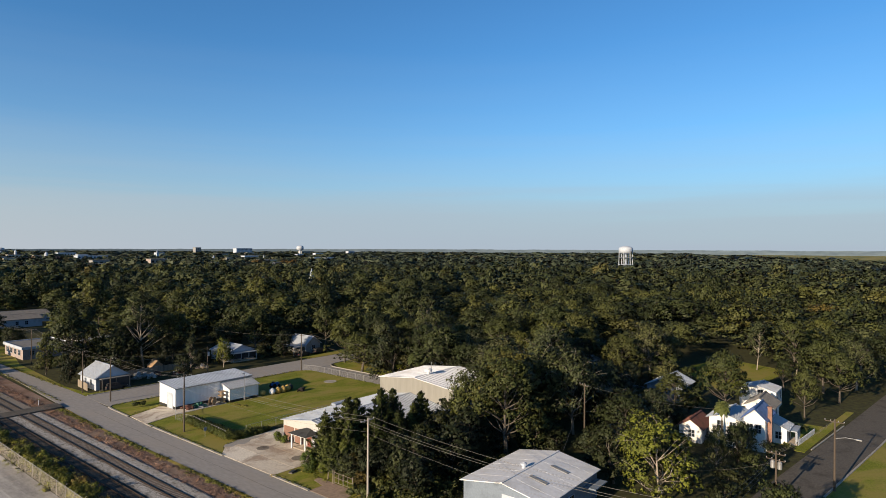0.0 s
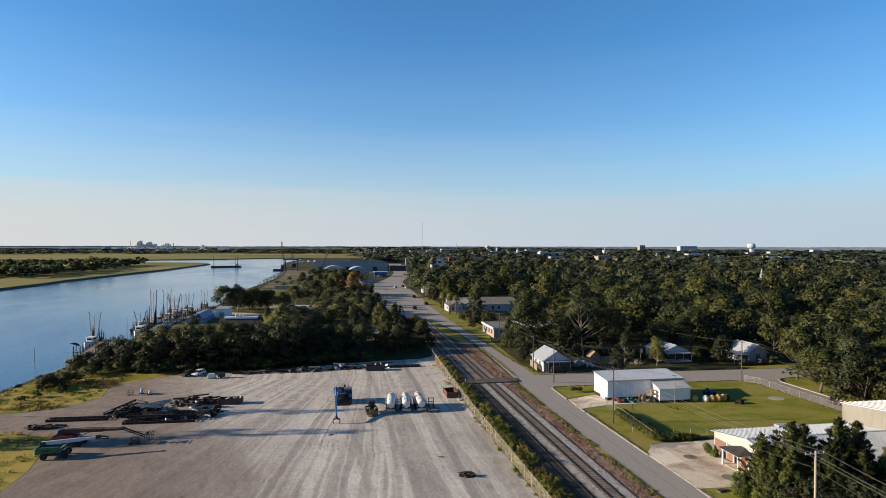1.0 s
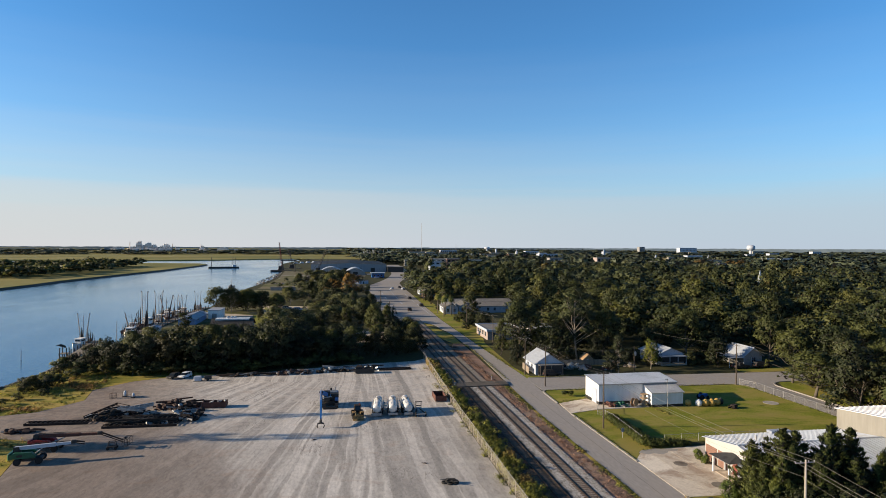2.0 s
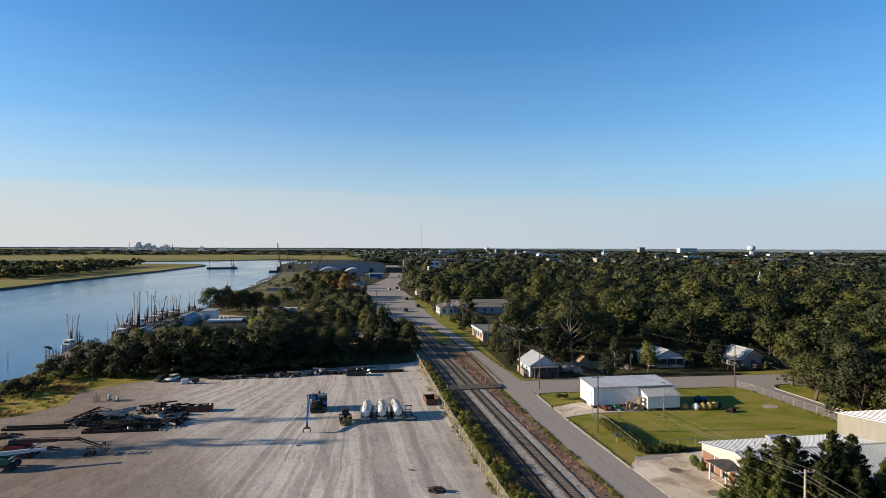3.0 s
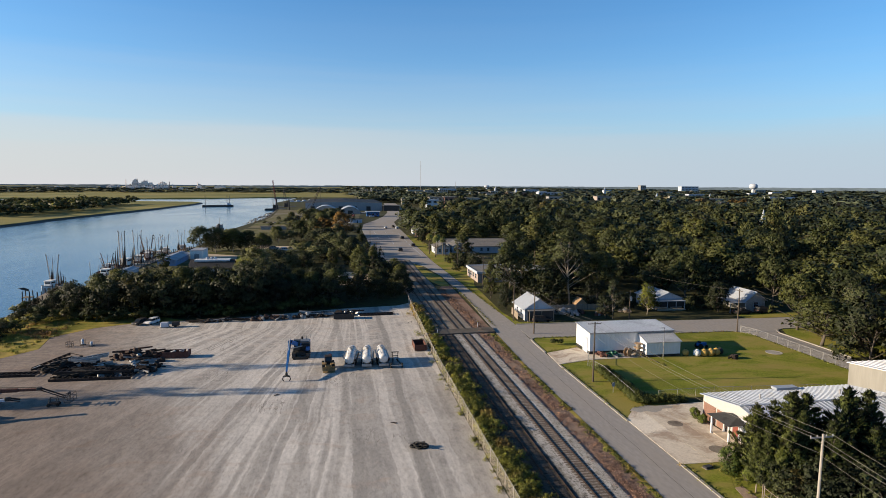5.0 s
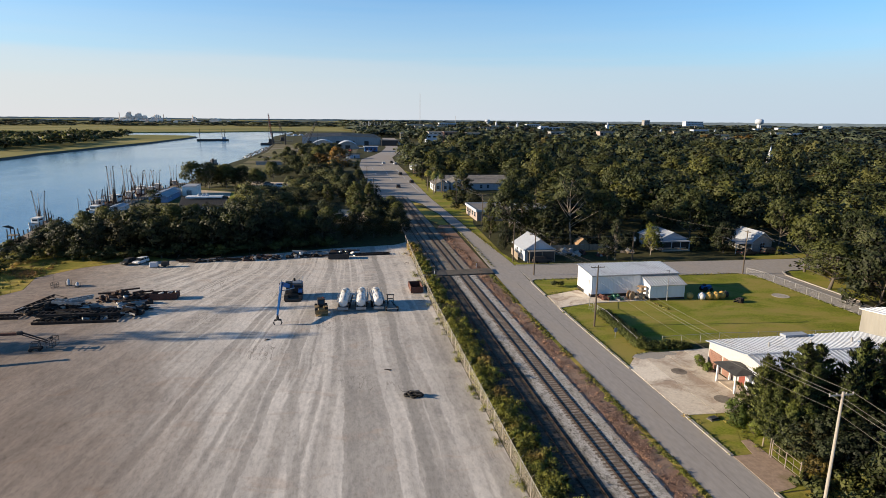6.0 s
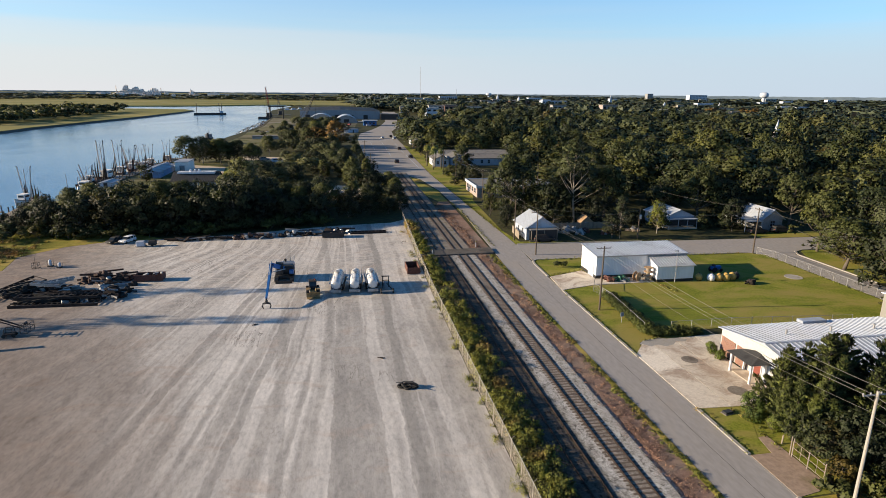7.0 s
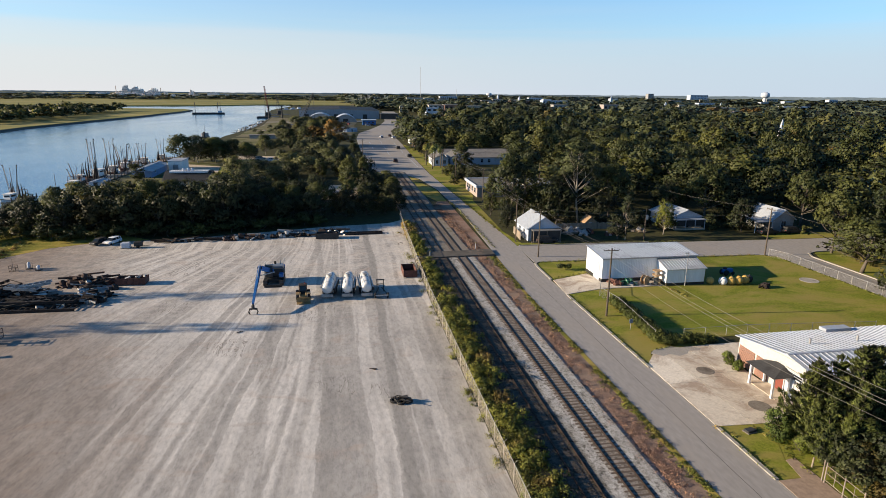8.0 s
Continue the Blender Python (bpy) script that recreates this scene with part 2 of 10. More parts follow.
def leaves(name, dark, light, dry=None, dry_at=0.9, spread=14.0, per_object=True, soft=True, vary=1.0):
    """Foliage: tone by leaf clump, by tree and by broad drifts; some light passes through."""
    ma, nodes, links, bsdf = shader(name)
    geo = nodes.new("ShaderNodeNewGeometry")
    isl = geo.outputs["Random Per Island"]
    part_way = tuple(d * 0.72 + l * 0.28 for d, l in zip(dark, light)), tuple(d * 0.28 + l * 0.72 for d, l in zip(dark, light))
    col = ramp(nodes, links, isl, [(0.0, part_way[0]), (1.0, part_way[1])])
    tuft = noisy(nodes, links, coords(nodes, links, True, (1, 1, 1.3)), 0.62, 2, 0.5)
    col = mixed(nodes, links, 1.0, col, ramp(nodes, links, tuft, [(0.33, (0.66, 0.68, 0.70)), (0.5, (1, 1, 1)), (0.67, (1.26, 1.25, 1.17))]), "MULTIPLY")
    big = noisy(nodes, links, coords(nodes, links, True, (1, 1, 0.35)), 1.0 / spread, 2, 0.5)
    tone = ramp(nodes, links, big, [(0.3, (0.6, 0.66, 0.66)), (0.52, (1, 1, 1)), (0.72, (1.25, 1.2, 0.98))])
    col = mixed(nodes, links, 1.0, col, tone, "MULTIPLY")
    if per_object:
        rnd = nodes.new("ShaderNodeObjectInfo").outputs["Random"]
    else:
        rnd = nodes.new("ShaderNodeAttribute")
        rnd.attribute_name = "tone"
        rnd = rnd.outputs["Fac"]
    own = ramp(nodes, links, rnd, [(0.0, (0.46, 0.52, 0.58)), (0.35, (0.78, 0.82, 0.86)), (0.62, (1.06, 1.03, 1.0)), (0.86, (1.23, 1.17, 1.06)), (0.96, (1.36, 1.2, 1.08)), (1.0, (1.75, 1.1, 0.9))])
    col = mixed(nodes, links, vary, col, own, "MULTIPLY")
    if dry:
        mask = ramp(nodes, links, noisy(nodes, links, coords(nodes, links, True), 0.11, 3), [(dry_at - 0.06, (0, 0, 0)), (dry_at, (1, 1, 1))])
        col = mixed(nodes, links, mask, col, dry)
    links.new(col, bsdf.inputs["Base Color"])
    bsdf.inputs["Roughness"].default_value = 0.65
    bsdf.inputs["Specular IOR Level"].default_value = 0.25
    tr = nodes.new("ShaderNodeBsdfTranslucent")
    links.new(col, tr.inputs["Color"])
    mx = nodes.new("ShaderNodeMixShader")
    mx.inputs[0].default_value = 0.08
    links.new(bsdf.outputs[0], mx.inputs[1])
    links.new(tr.outputs[0], mx.inputs[2])
    if soft:
        # leaves face outwards from their clump
        at = nodes.new("ShaderNodeAttribute")
        at.attribute_name = "leaf_normal"
        vt = nodes.new("ShaderNodeVectorTransform")
        vt.vector_type, vt.convert_from, vt.convert_to = "NORMAL", "OBJECT", "WORLD"
        links.new(at.outputs["Vector"], vt.inputs["Vector"])
        links.new(vt.outputs["Vector"], bsdf.inputs["Normal"])
    links.new(mx.outputs[0], nodes["Material Output"].inputs["Surface"])
    return ma


def calc(nodes, links, op, a, b=0.0, c=0.0):
    n = nodes.new("ShaderNodeMath")
    n.operation = op
    for sock, val in zip(n.inputs, (a, b, c)):
        if isinstance(val, (int, float)):
            sock.default_value = val
        else:
            links.new(val, sock)
    return n.outputs[0]


def step_between(nodes, links, val, lo, hi):
    n = nodes.new("ShaderNodeMapRange")
    n.interpolation_type = "SMOOTHSTEP"
    n.inputs["From Min"].default_value, n.inputs["From Max"].default_value = lo, hi
    links.new(val, n.inputs["Value"])
    return n.outputs["Result"]


def yard_material():
    """Old concrete under pale dust: wheel lanes that fan out, gritty tyre tracks, brown iron dirt on the scrap side."""
    ma, nodes, links, bsdf = shader("worn_concrete_yard")
    world = coords(nodes, links, True)
    sep = nodes.new("ShaderNodeSeparateXYZ")
    links.new(nodes.new("ShaderNodeNewGeometry").outputs["Position"], sep.inputs[0])
    x, y = sep.outputs[0], sep.outputs[1]
    # lanes spread apart towards the near end on the river side
    fan = calc(nodes, links, "MAXIMUM", calc(nodes, links, "MULTIPLY_ADD", y, -0.0078, 1.38), 0.42)
    off = calc(nodes, links, "SUBTRACT", x, 8.0)
    u = calc(nodes, links, "MAXIMUM", off, 0.0)
    u = calc(nodes, links, "ADD", u, calc(nodes, links, "DIVIDE", calc(nodes, links, "MINIMUM", off, 0.0), fan))
    sway = noisy(nodes, links, coords(nodes, links, True, (1, 0.35, 1)), 0.09, 3, 0.5)
    u = calc(nodes, links, "MULTIPLY_ADD", sway, 3.4, u)
    ragged = noisy(nodes, links, coords(nodes, links, True, (1, 0.45, 1)), 0.85, 6, 0.68)
    lane_vec = nodes.new("ShaderNodeCombineXYZ")
    links.new(calc(nodes, links, "MULTIPLY_ADD", ragged, 0.85, u), lane_vec.inputs[0])
    links.new(calc(nodes, links, "MULTIPLY", y, 0.016), lane_vec.inputs[1])
    lanes = noisy(nodes, links, lane_vec.outputs[0], 0.33, 3, 0.5)
    fine_vec = nodes.new("ShaderNodeCombineXYZ")
    links.new(calc(nodes, links, "MULTIPLY_ADD", ragged, 0.5, u), fine_vec.inputs[0])
    links.new(calc(nodes, links, "MULTIPLY_ADD", y, 0.03, 7.0), fine_vec.inputs[1])
    fine = noisy(nodes, links, fine_vec.outputs[0], 1.3, 2, 0.5)
    fade = ramp(nodes, links, noisy(nodes, links, coords(nodes, links, True, (1, 0.4, 1)), 0.055, 4, 0.6, 0.5), [(0.34, (0.25, 0.25, 0.25)), (0.58, (1, 1, 1))])
    base = ramp(nodes, links, noisy(nodes, links, coords(nodes, links, True, (1, 0.6, 1), 12), 0.16, 7, 0.66, 1.2), [(0.3, (0.305, 0.293, 0.275)), (0.5, (0.385, 0.370, 0.347)), (0.7, (0.455, 0.437, 0.408))])
    pale = mixed(nodes, links, 1.0, ramp(nodes, links, lanes, [(0.485, (0, 0, 0)), (0.515, (0.95, 0.95, 0.95)), (0.575, (0.75, 0.75, 0.75)), (0.63, (0, 0, 0))]), fade, "MULTIPLY")
    side = calc(nodes, links, "MULTIPLY_ADD", noisy(nodes, links, coords(nodes, links, True, (1, 0.5, 1)), 0.07, 5, 0.6, 0.8), 22.0, calc(nodes, links, "MULTIPLY_ADD", y, 0.30, x))
    swept = calc(nodes, links, "MULTIPLY_ADD", step_between(nodes, links, side, 6.0, 20.0), 0.85, 0.15)
    pale = mixed(nodes, links, 1.0, pale, swept, "MULTIPLY")
    base = mixed(nodes, links, pale, base, (0.605, 0.585, 0.552))
    grey = mixed(nodes, links, 1.0, ramp(nodes, links, lanes, [(0.33, (0.6, 0.6, 0.6)), (0.43, (0.32, 0.32, 0.32)), (0.47, (0, 0, 0))]), fade, "MULTIPLY")
    base = mixed(nodes, links, grey, base, (0.288, 0.280, 0.267))
    base = mixed(nodes, links, 0.38, base, ramp(nodes, links, fine, [(0.36, (0.84, 0.84, 0.85)), (0.5, (1, 1, 1)), (0.64, (1.13, 1.13, 1.12))]), "MULTIPLY")
    # drifts of dust swept across the far end
    across = noisy(nodes, links, coords(nodes, links, True, (0.3, 1, 1), -8), 0.42, 5, 0.6, 2.4)
    far_end = step_between(nodes, links, y, 78.0, 104.0)
    sweep = mixed(nodes, links, 1.0, ramp(nodes, links, across, [(0.50, (0, 0, 0)), (0.56, (0.75, 0.75, 0.75)), (0.68, (0.35, 0.35, 0.35))]), far_end, "MULTIPLY")
    base = mixed(nodes, links, sweep, base, (0.53, 0.492, 0.447))
    # soft brown blotches of soil
    soil = noisy(nodes, links, coords(nodes, links, True, (0.55, 1, 1), 4), 0.3, 5, 0.6, 0.9)
    base = mixed(nodes, links, ramp(nodes, links, soil, [(0.56, (0, 0, 0)), (0.68, (0.5, 0.5, 0.5))]), base, (0.40, 0.335, 0.285))
    # brown iron dirt trodden into the scrap side
    edge = calc(nodes, links, "MULTIPLY_ADD", noisy(nodes, links, coords(nodes, links, True, (1, 0.5, 1)), 0.06, 6, 0.65, 1.0), 34.0, calc(nodes, links, "MULTIPLY_ADD", y, 0.36, x))
    dirt = step_between(nodes, links, edge, 36.0, 8.0)
    base = mixed(nodes, links, dirt, base, mixed(nodes, links, 1.0, base, (0.575, 0.505, 0.465), "MULTIPLY"))
    # two gritty grey tyre tracks
    grit = noisy(nodes, links, coords(nodes, links, True, (1, 0.42, 1), 5), 2.6, 9, 0.74)
    wander = calc(nodes, links, "MULTIPLY_ADD", noisy(nodes, links, coords(nodes, links, True, (0.2, 1, 1)), 0.05, 2), 1.6, -0.8)
    rough_edge = calc(nodes, links, "MULTIPLY_ADD", grit, 0.5, -0.25)
    for at, lean, half, full in ((12.6, 0.006, 0.55, 0.9), (7.9, -0.036, 0.5, 0.55), (3.3, -0.06, 0.55, 0.4)):
        d = calc(nodes, links, "ADD", calc(nodes, links, "SUBTRACT", calc(nodes, links, "MULTIPLY_ADD", y, -lean, x), at), wander)
        d = calc(nodes, links, "ADD", calc(nodes, links, "ABSOLUTE", d), rough_edge)
        hit = calc(nodes, links, "MULTIPLY", step_between(nodes, links, d, half + 0.2, half - 0.12), full)
        base = mixed(nodes, links, hit, base, (0.285, 0.275, 0.258))
    base = mixed(nodes, links, 0.85, base, ramp(nodes, links, noisy(nodes, links, coords(nodes, links, True, (1, 0.3, 1), 6), 0.75, 8, 0.72, 0.6), [(0.32, (0.78, 0.78, 0.79)), (0.5, (1, 1, 1)), (0.68, (1.13, 1.12, 1.11))]), "MULTIPLY")
    base = mixed(nodes, links, 0.85, base, ramp(nodes, links, grit, [(0.32, (0.70, 0.70, 0.70)), (0.5, (1, 1, 1)), (0.7, (1.17, 1.17, 1.16))]), "MULTIPLY")
    # torn dark cracks and rubbed rubber marks
    crack = noisy(nodes, links, coords(nodes, links, True, (1, 0.16, 1), -9), 0.8, 5, 0.6, 0.7)
    rare = noisy(nodes, links, coords(nodes, links, True), 0.09, 2, 0.5)
    lines = calc(nodes, links, "ABSOLUTE", calc(nodes, links, "SUBTRACT", crack, 0.5))
    lines = calc(nodes, links, "MULTIPLY", step_between(nodes, links, lines, 0.014, 0.004), step_between(nodes, links, rare, 0.56, 0.66))
    base = mixed(nodes, links, calc(nodes, links, "MULTIPLY", lines, 0.7), base, (0.16, 0.145, 0.13))
    base = mixed(nodes, links, 1.0, base, (1.0, 0.985, 0.975), "MULTIPLY")
    links.new(base, bsdf.inputs["Base Color"])
    bsdf.inputs["Roughness"].default_value = 0.92
    bsdf.inputs["Specular IOR Level"].default_value = 0.2
    bumped(nodes, links, bsdf, grit, 0.4, 0.05)
    return ma


def drive_material():
    """Poured slabs of differing age with brown soil stains and dark drips."""
    ma, nodes, links, bsdf = shader("stained_slabs")
    world = coords(nodes, links, True)
    rnd = nodes.new("ShaderNodeObjectInfo").outputs["Random"]
    base = ramp(nodes, links, rnd, [(0.0, (0.55, 0.485, 0.40)), (0.5, (0.64, 0.575, 0.48)), (1.0, (0.72, 0.655, 0.555))])
    soil = noisy(nodes, links, world, 0.2, 8, 0.7, 1.2)
    base = mixed(nodes, links, ramp(nodes, links, soil, [(0.47, (0, 0, 0)), (0.62, (0.85, 0.85, 0.85))]), base, (0.34, 0.26, 0.20))
    drips = noisy(nodes, links, world, 0.7, 6, 0.7)
    base = mixed(nodes, links, ramp(nodes, links, drips, [(0.6, (0, 0, 0)), (0.7, (0.5, 0.5, 0.5))]), base, (0.17, 0.14, 0.115))
    grit = noisy(nodes, links, world, 4.0, 8, 0.7)
    base = mixed(nodes, links, 1.0, base, ramp(nodes, links, grit, [(0.3, (0.8, 0.8, 0.8)), (0.7, (1.12, 1.12, 1.12))]), "MULTIPLY")
    links.new(base, bsdf.inputs["Base Color"])
    bsdf.inputs["Roughness"].default_value = 0.92
    bsdf.inputs["Specular IOR Level"].default_value = 0.15
    bumped(nodes, links, bsdf, grit, 0.25, 0.02)
    return ma


def ballast_material():
    """Grey crushed stone; brown and oily within the used track; dirty, overgrown and darkened for shade round the old
    one.
    """
    ma, nodes, links, bsdf = shader("ballast")
    world = coords(nodes, links, True)
    sep = nodes.new("ShaderNodeSeparateXYZ")
    links.new(nodes.new("ShaderNodeNewGeometry").outputs["Position"], sep.inputs[0])
    wob = noisy(nodes, links, coords(nodes, links, True, (0.3, 1, 1)), 0.35, 6, 0.7)
    add = nodes.new("ShaderNodeMath")
    add.operation = "MULTIPLY_ADD"
    add.inputs[1].default_value = 1.6
    links.new(wob, add.inputs[0])
    links.new(sep.outputs[0], add.inputs[2])
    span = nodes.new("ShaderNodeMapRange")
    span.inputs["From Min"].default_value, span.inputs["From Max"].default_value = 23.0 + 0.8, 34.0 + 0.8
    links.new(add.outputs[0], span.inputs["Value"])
    # old: dirt and weeds, darkened further to stand for the scrub's shadow
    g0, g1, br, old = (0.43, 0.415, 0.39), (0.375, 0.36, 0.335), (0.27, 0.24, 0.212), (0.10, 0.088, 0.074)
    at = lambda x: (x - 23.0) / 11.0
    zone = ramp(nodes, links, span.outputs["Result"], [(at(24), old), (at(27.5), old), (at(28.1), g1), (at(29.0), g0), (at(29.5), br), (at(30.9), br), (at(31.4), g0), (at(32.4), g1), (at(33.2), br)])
    stones = noisy(nodes, links, world, 9.0, 5, 0.75)
    patch = noisy(nodes, links, world, 0.9, 6, 0.7)
    gaps = noisy(nodes, links, coords(nodes, links, True, (1, 0.7, 1), 15), 3.1, 4, 0.7, 0.5)
    zone = mixed(nodes, links, 1.0, zone, ramp(nodes, links, gaps, [(0.36, (0.3, 0.29, 0.28)), (0.47, (0.92, 0.92, 0.92)), (0.62, (1.12, 1.12, 1.13))]), "MULTIPLY")
    col = mixed(nodes, links, 1.0, zone, ramp(nodes, links, stones, [(0.36, (0.4, 0.4, 0.4)), (0.5, (1, 1, 1)), (0.64, (1.4, 1.4, 1.4))]), "MULTIPLY")
    col = mixed(nodes, links, 1.0, col, ramp(nodes, links, patch, [(0.35, (0.7, 0.68, 0.65)), (0.6, (1.08, 1.08, 1.08))]), "MULTIPLY")
    links.new(col, bsdf.inputs["Base Color"])
    bsdf.inputs["Roughness"].default_value = 0.95
    bsdf.inputs["Specular IOR Level"].default_value = 0.1
    bumped(nodes, links, bsdf, stones, 0.7, 0.04)
    return ma


def ground_material():
    """Leaf litter and rough grass; marsh grass beyond the river and far out."""
    ma, nodes, links, bsdf = shader("ground")
    geo = nodes.new("ShaderNodeNewGeometry")
    sep = nodes.new("ShaderNodeSeparateXYZ")
    links.new(geo.outputs["Position"], sep.inputs[0])
    world = coords(nodes, links, True)
    fine = noisy(nodes, links, world, 0.9, 7, 0.65)
    floor_c = ramp(nodes, links, fine, [(0.3, (0.035, 0.032, 0.020)), (0.5, (0.055, 0.055, 0.026)), (0.72, (0.085, 0.09, 0.03))])
    bands = noisy(nodes, links, coords(nodes, links, True, (0.25, 1, 1)), 0.012, 6, 0.6)
    marsh_c = ramp(nodes, links, bands, [(0.32, (0.13, 0.14, 0.045)), (0.5, (0.22, 0.20, 0.065)), (0.68, (0.31, 0.26, 0.10))])
    west = nodes.new("ShaderNodeMath")
    west.operation = "LESS_THAN"
    west.inputs[1].default_value = -120.0
    links.new(sep.outputs[0], west.inputs[0])
    north = nodes.new("ShaderNodeMath")
    north.operation = "GREATER_THAN"
    north.inputs[1].default_value = 1340.0
    links.new(sep.outputs[1], north.inputs[0])
    wide = nodes.new("ShaderNodeMath")
    wide.operation = "LESS_THAN"
    wide.inputs[1].default_value = 60.0
    links.new(sep.outputs[0], wide.inputs[0])
    both = nodes.new("ShaderNodeMath")
    both.operation = "MULTIPLY"
    links.new(north.outputs[0], both.inputs[0])
    links.new(wide.outputs[0], both.inputs[1])
    east = nodes.new("ShaderNodeMath")
    east.operation = "GREATER_THAN"
    east.inputs[1].default_value = 1450.0
    links.new(calc(nodes, links, "MULTIPLY_ADD", calc(nodes, links, "MAXIMUM", sep.outputs[1], 0.0), -2.0, sep.outputs[0]), east.inputs[0])
    any1 = nodes.new("ShaderNodeMath")
    any1.operation = "MAXIMUM"
    links.new(west.outputs[0], any1.inputs[0])
    links.new(both.outputs[0], any1.inputs[1])
    any2 = nodes.new("ShaderNodeMath")
    any2.operation = "MAXIMUM"
    links.new(any1.outputs[0], any2.inputs[0])
    links.new(east.outputs[0], any2.inputs[1])
    links.new(mixed(nodes, links, any2.outputs[0], floor_c, marsh_c), bsdf.inputs["Base Color"])
    bsdf.inputs["Roughness"].default_value = 0.95
    bsdf.inputs["Specular IOR Level"].default_value = 0.1
    bumped(nodes, links, bsdf, fine, 0.5, 0.1)
    return ma


def water_material():
    ma, nodes, links, bsdf = shader("river_water")
    drift = noisy(nodes, links, coords(nodes, links, True, (1, 0.35, 1)), 0.012, 4, 0.6, 0.6)
    bsdf.inputs["Base Color"].default_value = (0.026, 0.088, 0.185, 1)
    links.new(ramp(nodes, links, drift, [(0.35, (0.05, 0.05, 0.05)), (0.65, (0.18, 0.18, 0.18))]), bsdf.inputs["Roughness"])
    bsdf.inputs["IOR"].default_value = 1.333
    wave = noisy(nodes, links, coords(nodes, links, True, (1, 0.5, 1), 25), 0.9, 5, 0.65, 0.3)
    bumped(nodes, links, bsdf, wave, 0.6, 0.12)
    return ma


def lawn_material(name, c0, c1, c2, dry):
    ma, nodes, links, bsdf = shader(name)
    world = coords(nodes, links, True)
    fine = noisy(nodes, links, world, 3.5, 7, 0.7)
    mid = noisy(nodes, links, coords(nodes, links, True, (0.4, 1, 1)), 0.35, 5, 0.6)
    col = ramp(nodes, links, fine, [(0.3, c0), (0.5, c1), (0.72, c2)])
    col = mixed(nodes, links, ramp(nodes, links, mid, [(0.5, (0, 0, 0)), (0.72, (0.75, 0.75, 0.75))]), col, dry)
    worn = noisy(nodes, links, coords(nodes, links, True, (0.6, 1, 1), 20), 0.11, 7, 0.68, 0.9)
    for _ in range(2):
        col = mixed(nodes, links, ramp(nodes, links, worn, [(0.46, (0, 0, 0)), (0.6, (0.8, 0.8, 0.8))]), col, mixed(nodes, links, 0.3, dry, col))
        col = mixed(nodes, links, 0.8, col, ramp(nodes, links, worn, [(0.3, (0.72, 0.76, 0.7)), (0.5, (1, 1, 1))]), "MULTIPLY")
    links.new(col, bsdf.inputs["Base Color"])
    bsdf.inputs["Roughness"].default_value = 0.95
    bsdf.inputs["Specular IOR Level"].default_value = 0.1
    bumped(nodes, links, bsdf, fine, 0.35, 0.06)
    return ma


def panel_material(name, c0, c1, pitch, axis, rough=0.45, metal=0.0):
    """Painted sheet metal with fine upright ribs as relief and a little streaked dirt."""
    ma, nodes, links, bsdf = shader(name)
    vec = coords(nodes, links, False)
    wave = nodes.new("ShaderNodeTexWave")
    wave.wave_type, wave.bands_direction = "BANDS", axis
    wave.inputs["Scale"].default_value = 0.314 / pitch
    links.new(vec, wave.inputs["Vector"])
    dirt = noisy(nodes, links, coords(nodes, links, False, (1.5, 1.5, 0.25)), 0.8, 5, 0.6)
    links.new(ramp(nodes, links, dirt, [(0.35, c1), (0.62, c0)]), bsdf.inputs["Base Color"])
    bsdf.inputs["Roughness"].default_value, bsdf.inputs["Metallic"].default_value = rough, metal
    bumped(nodes, links, bsdf, wave.outputs["Fac"], 0.4, 0.02)
    return ma


M_YARD = yard_material()
M_GROUND = ground_material()
M_WATER = water_material()
M_LAWN = lawn_material("mown_lawn", (0.105, 0.124, 0.016), (0.186, 0.206, 0.027), (0.27, 0.272, 0.043), (0.265, 0.215, 0.066))
M_ROUGH_GRASS = lawn_material("rough_grass", (0.11, 0.115, 0.02), (0.21, 0.20, 0.036), (0.32, 0.28, 0.058), (0.42, 0.30, 0.085))
M_QUAY_GRASS = lawn_material("quay_weeds", (0.065, 0.074, 0.024), (0.115, 0.118, 0.040), (0.17, 0.16, 0.065), (0.20, 0.172, 0.11))
M_DRY = lawn_material("dead_weeds", (0.15, 0.085, 0.062), (0.245, 0.152, 0.115), (0.33, 0.225, 0.175), (0.27, 0.21, 0.165))
M_ASPHALT = mat("asphalt", (0.322, 0.304, 0.290), (0.260, 0.246, 0.234), 0.6, 0.95, bump=0.25, stain=(0.31, 0.285, 0.26), world=True, spec=0.1, stretch=(1, 0.3, 1))
M_ASPHALT_DARK = mat("dark_asphalt", (0.135, 0.123, 0.108), (0.09, 0.083, 0.074), 0.8, 0.95, bump=0.25, world=True, spec=0.1)
M_CONCRETE = mat("concrete", (0.56, 0.48, 0.375), (0.43, 0.36, 0.28), 0.35, 0.9, bump=0.15, stain=(0.25, 0.20, 0.155), world=True, spec=0.1)
M_OFFICE = mat("off_white_paint", (0.46, 0.45, 0.43), (0.40, 0.39, 0.37), 1.0, 0.7, bump=0.1)
M_DIRT = mat("packed_dirt", (0.36, 0.27, 0.205), (0.25, 0.185, 0.138), 0.6, 0.95, bump=0.3, stain=(0.17, 0.14, 0.075), world=True, spec=0.1)
M_DRIVE = drive_material()
M_KERB = mat("kerb_concrete", (0.36, 0.336, 0.296), (0.264, 0.248, 0.224), 2.0, 0.9, world=True)
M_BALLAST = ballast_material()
M_EARTH = mat("quay_earth", (0.20, 0.165, 0.115), (0.085, 0.088, 0.035), 0.055, 0.95, bump=0.4, stain=(0.27, 0.245, 0.205), world=True, spec=0.1)
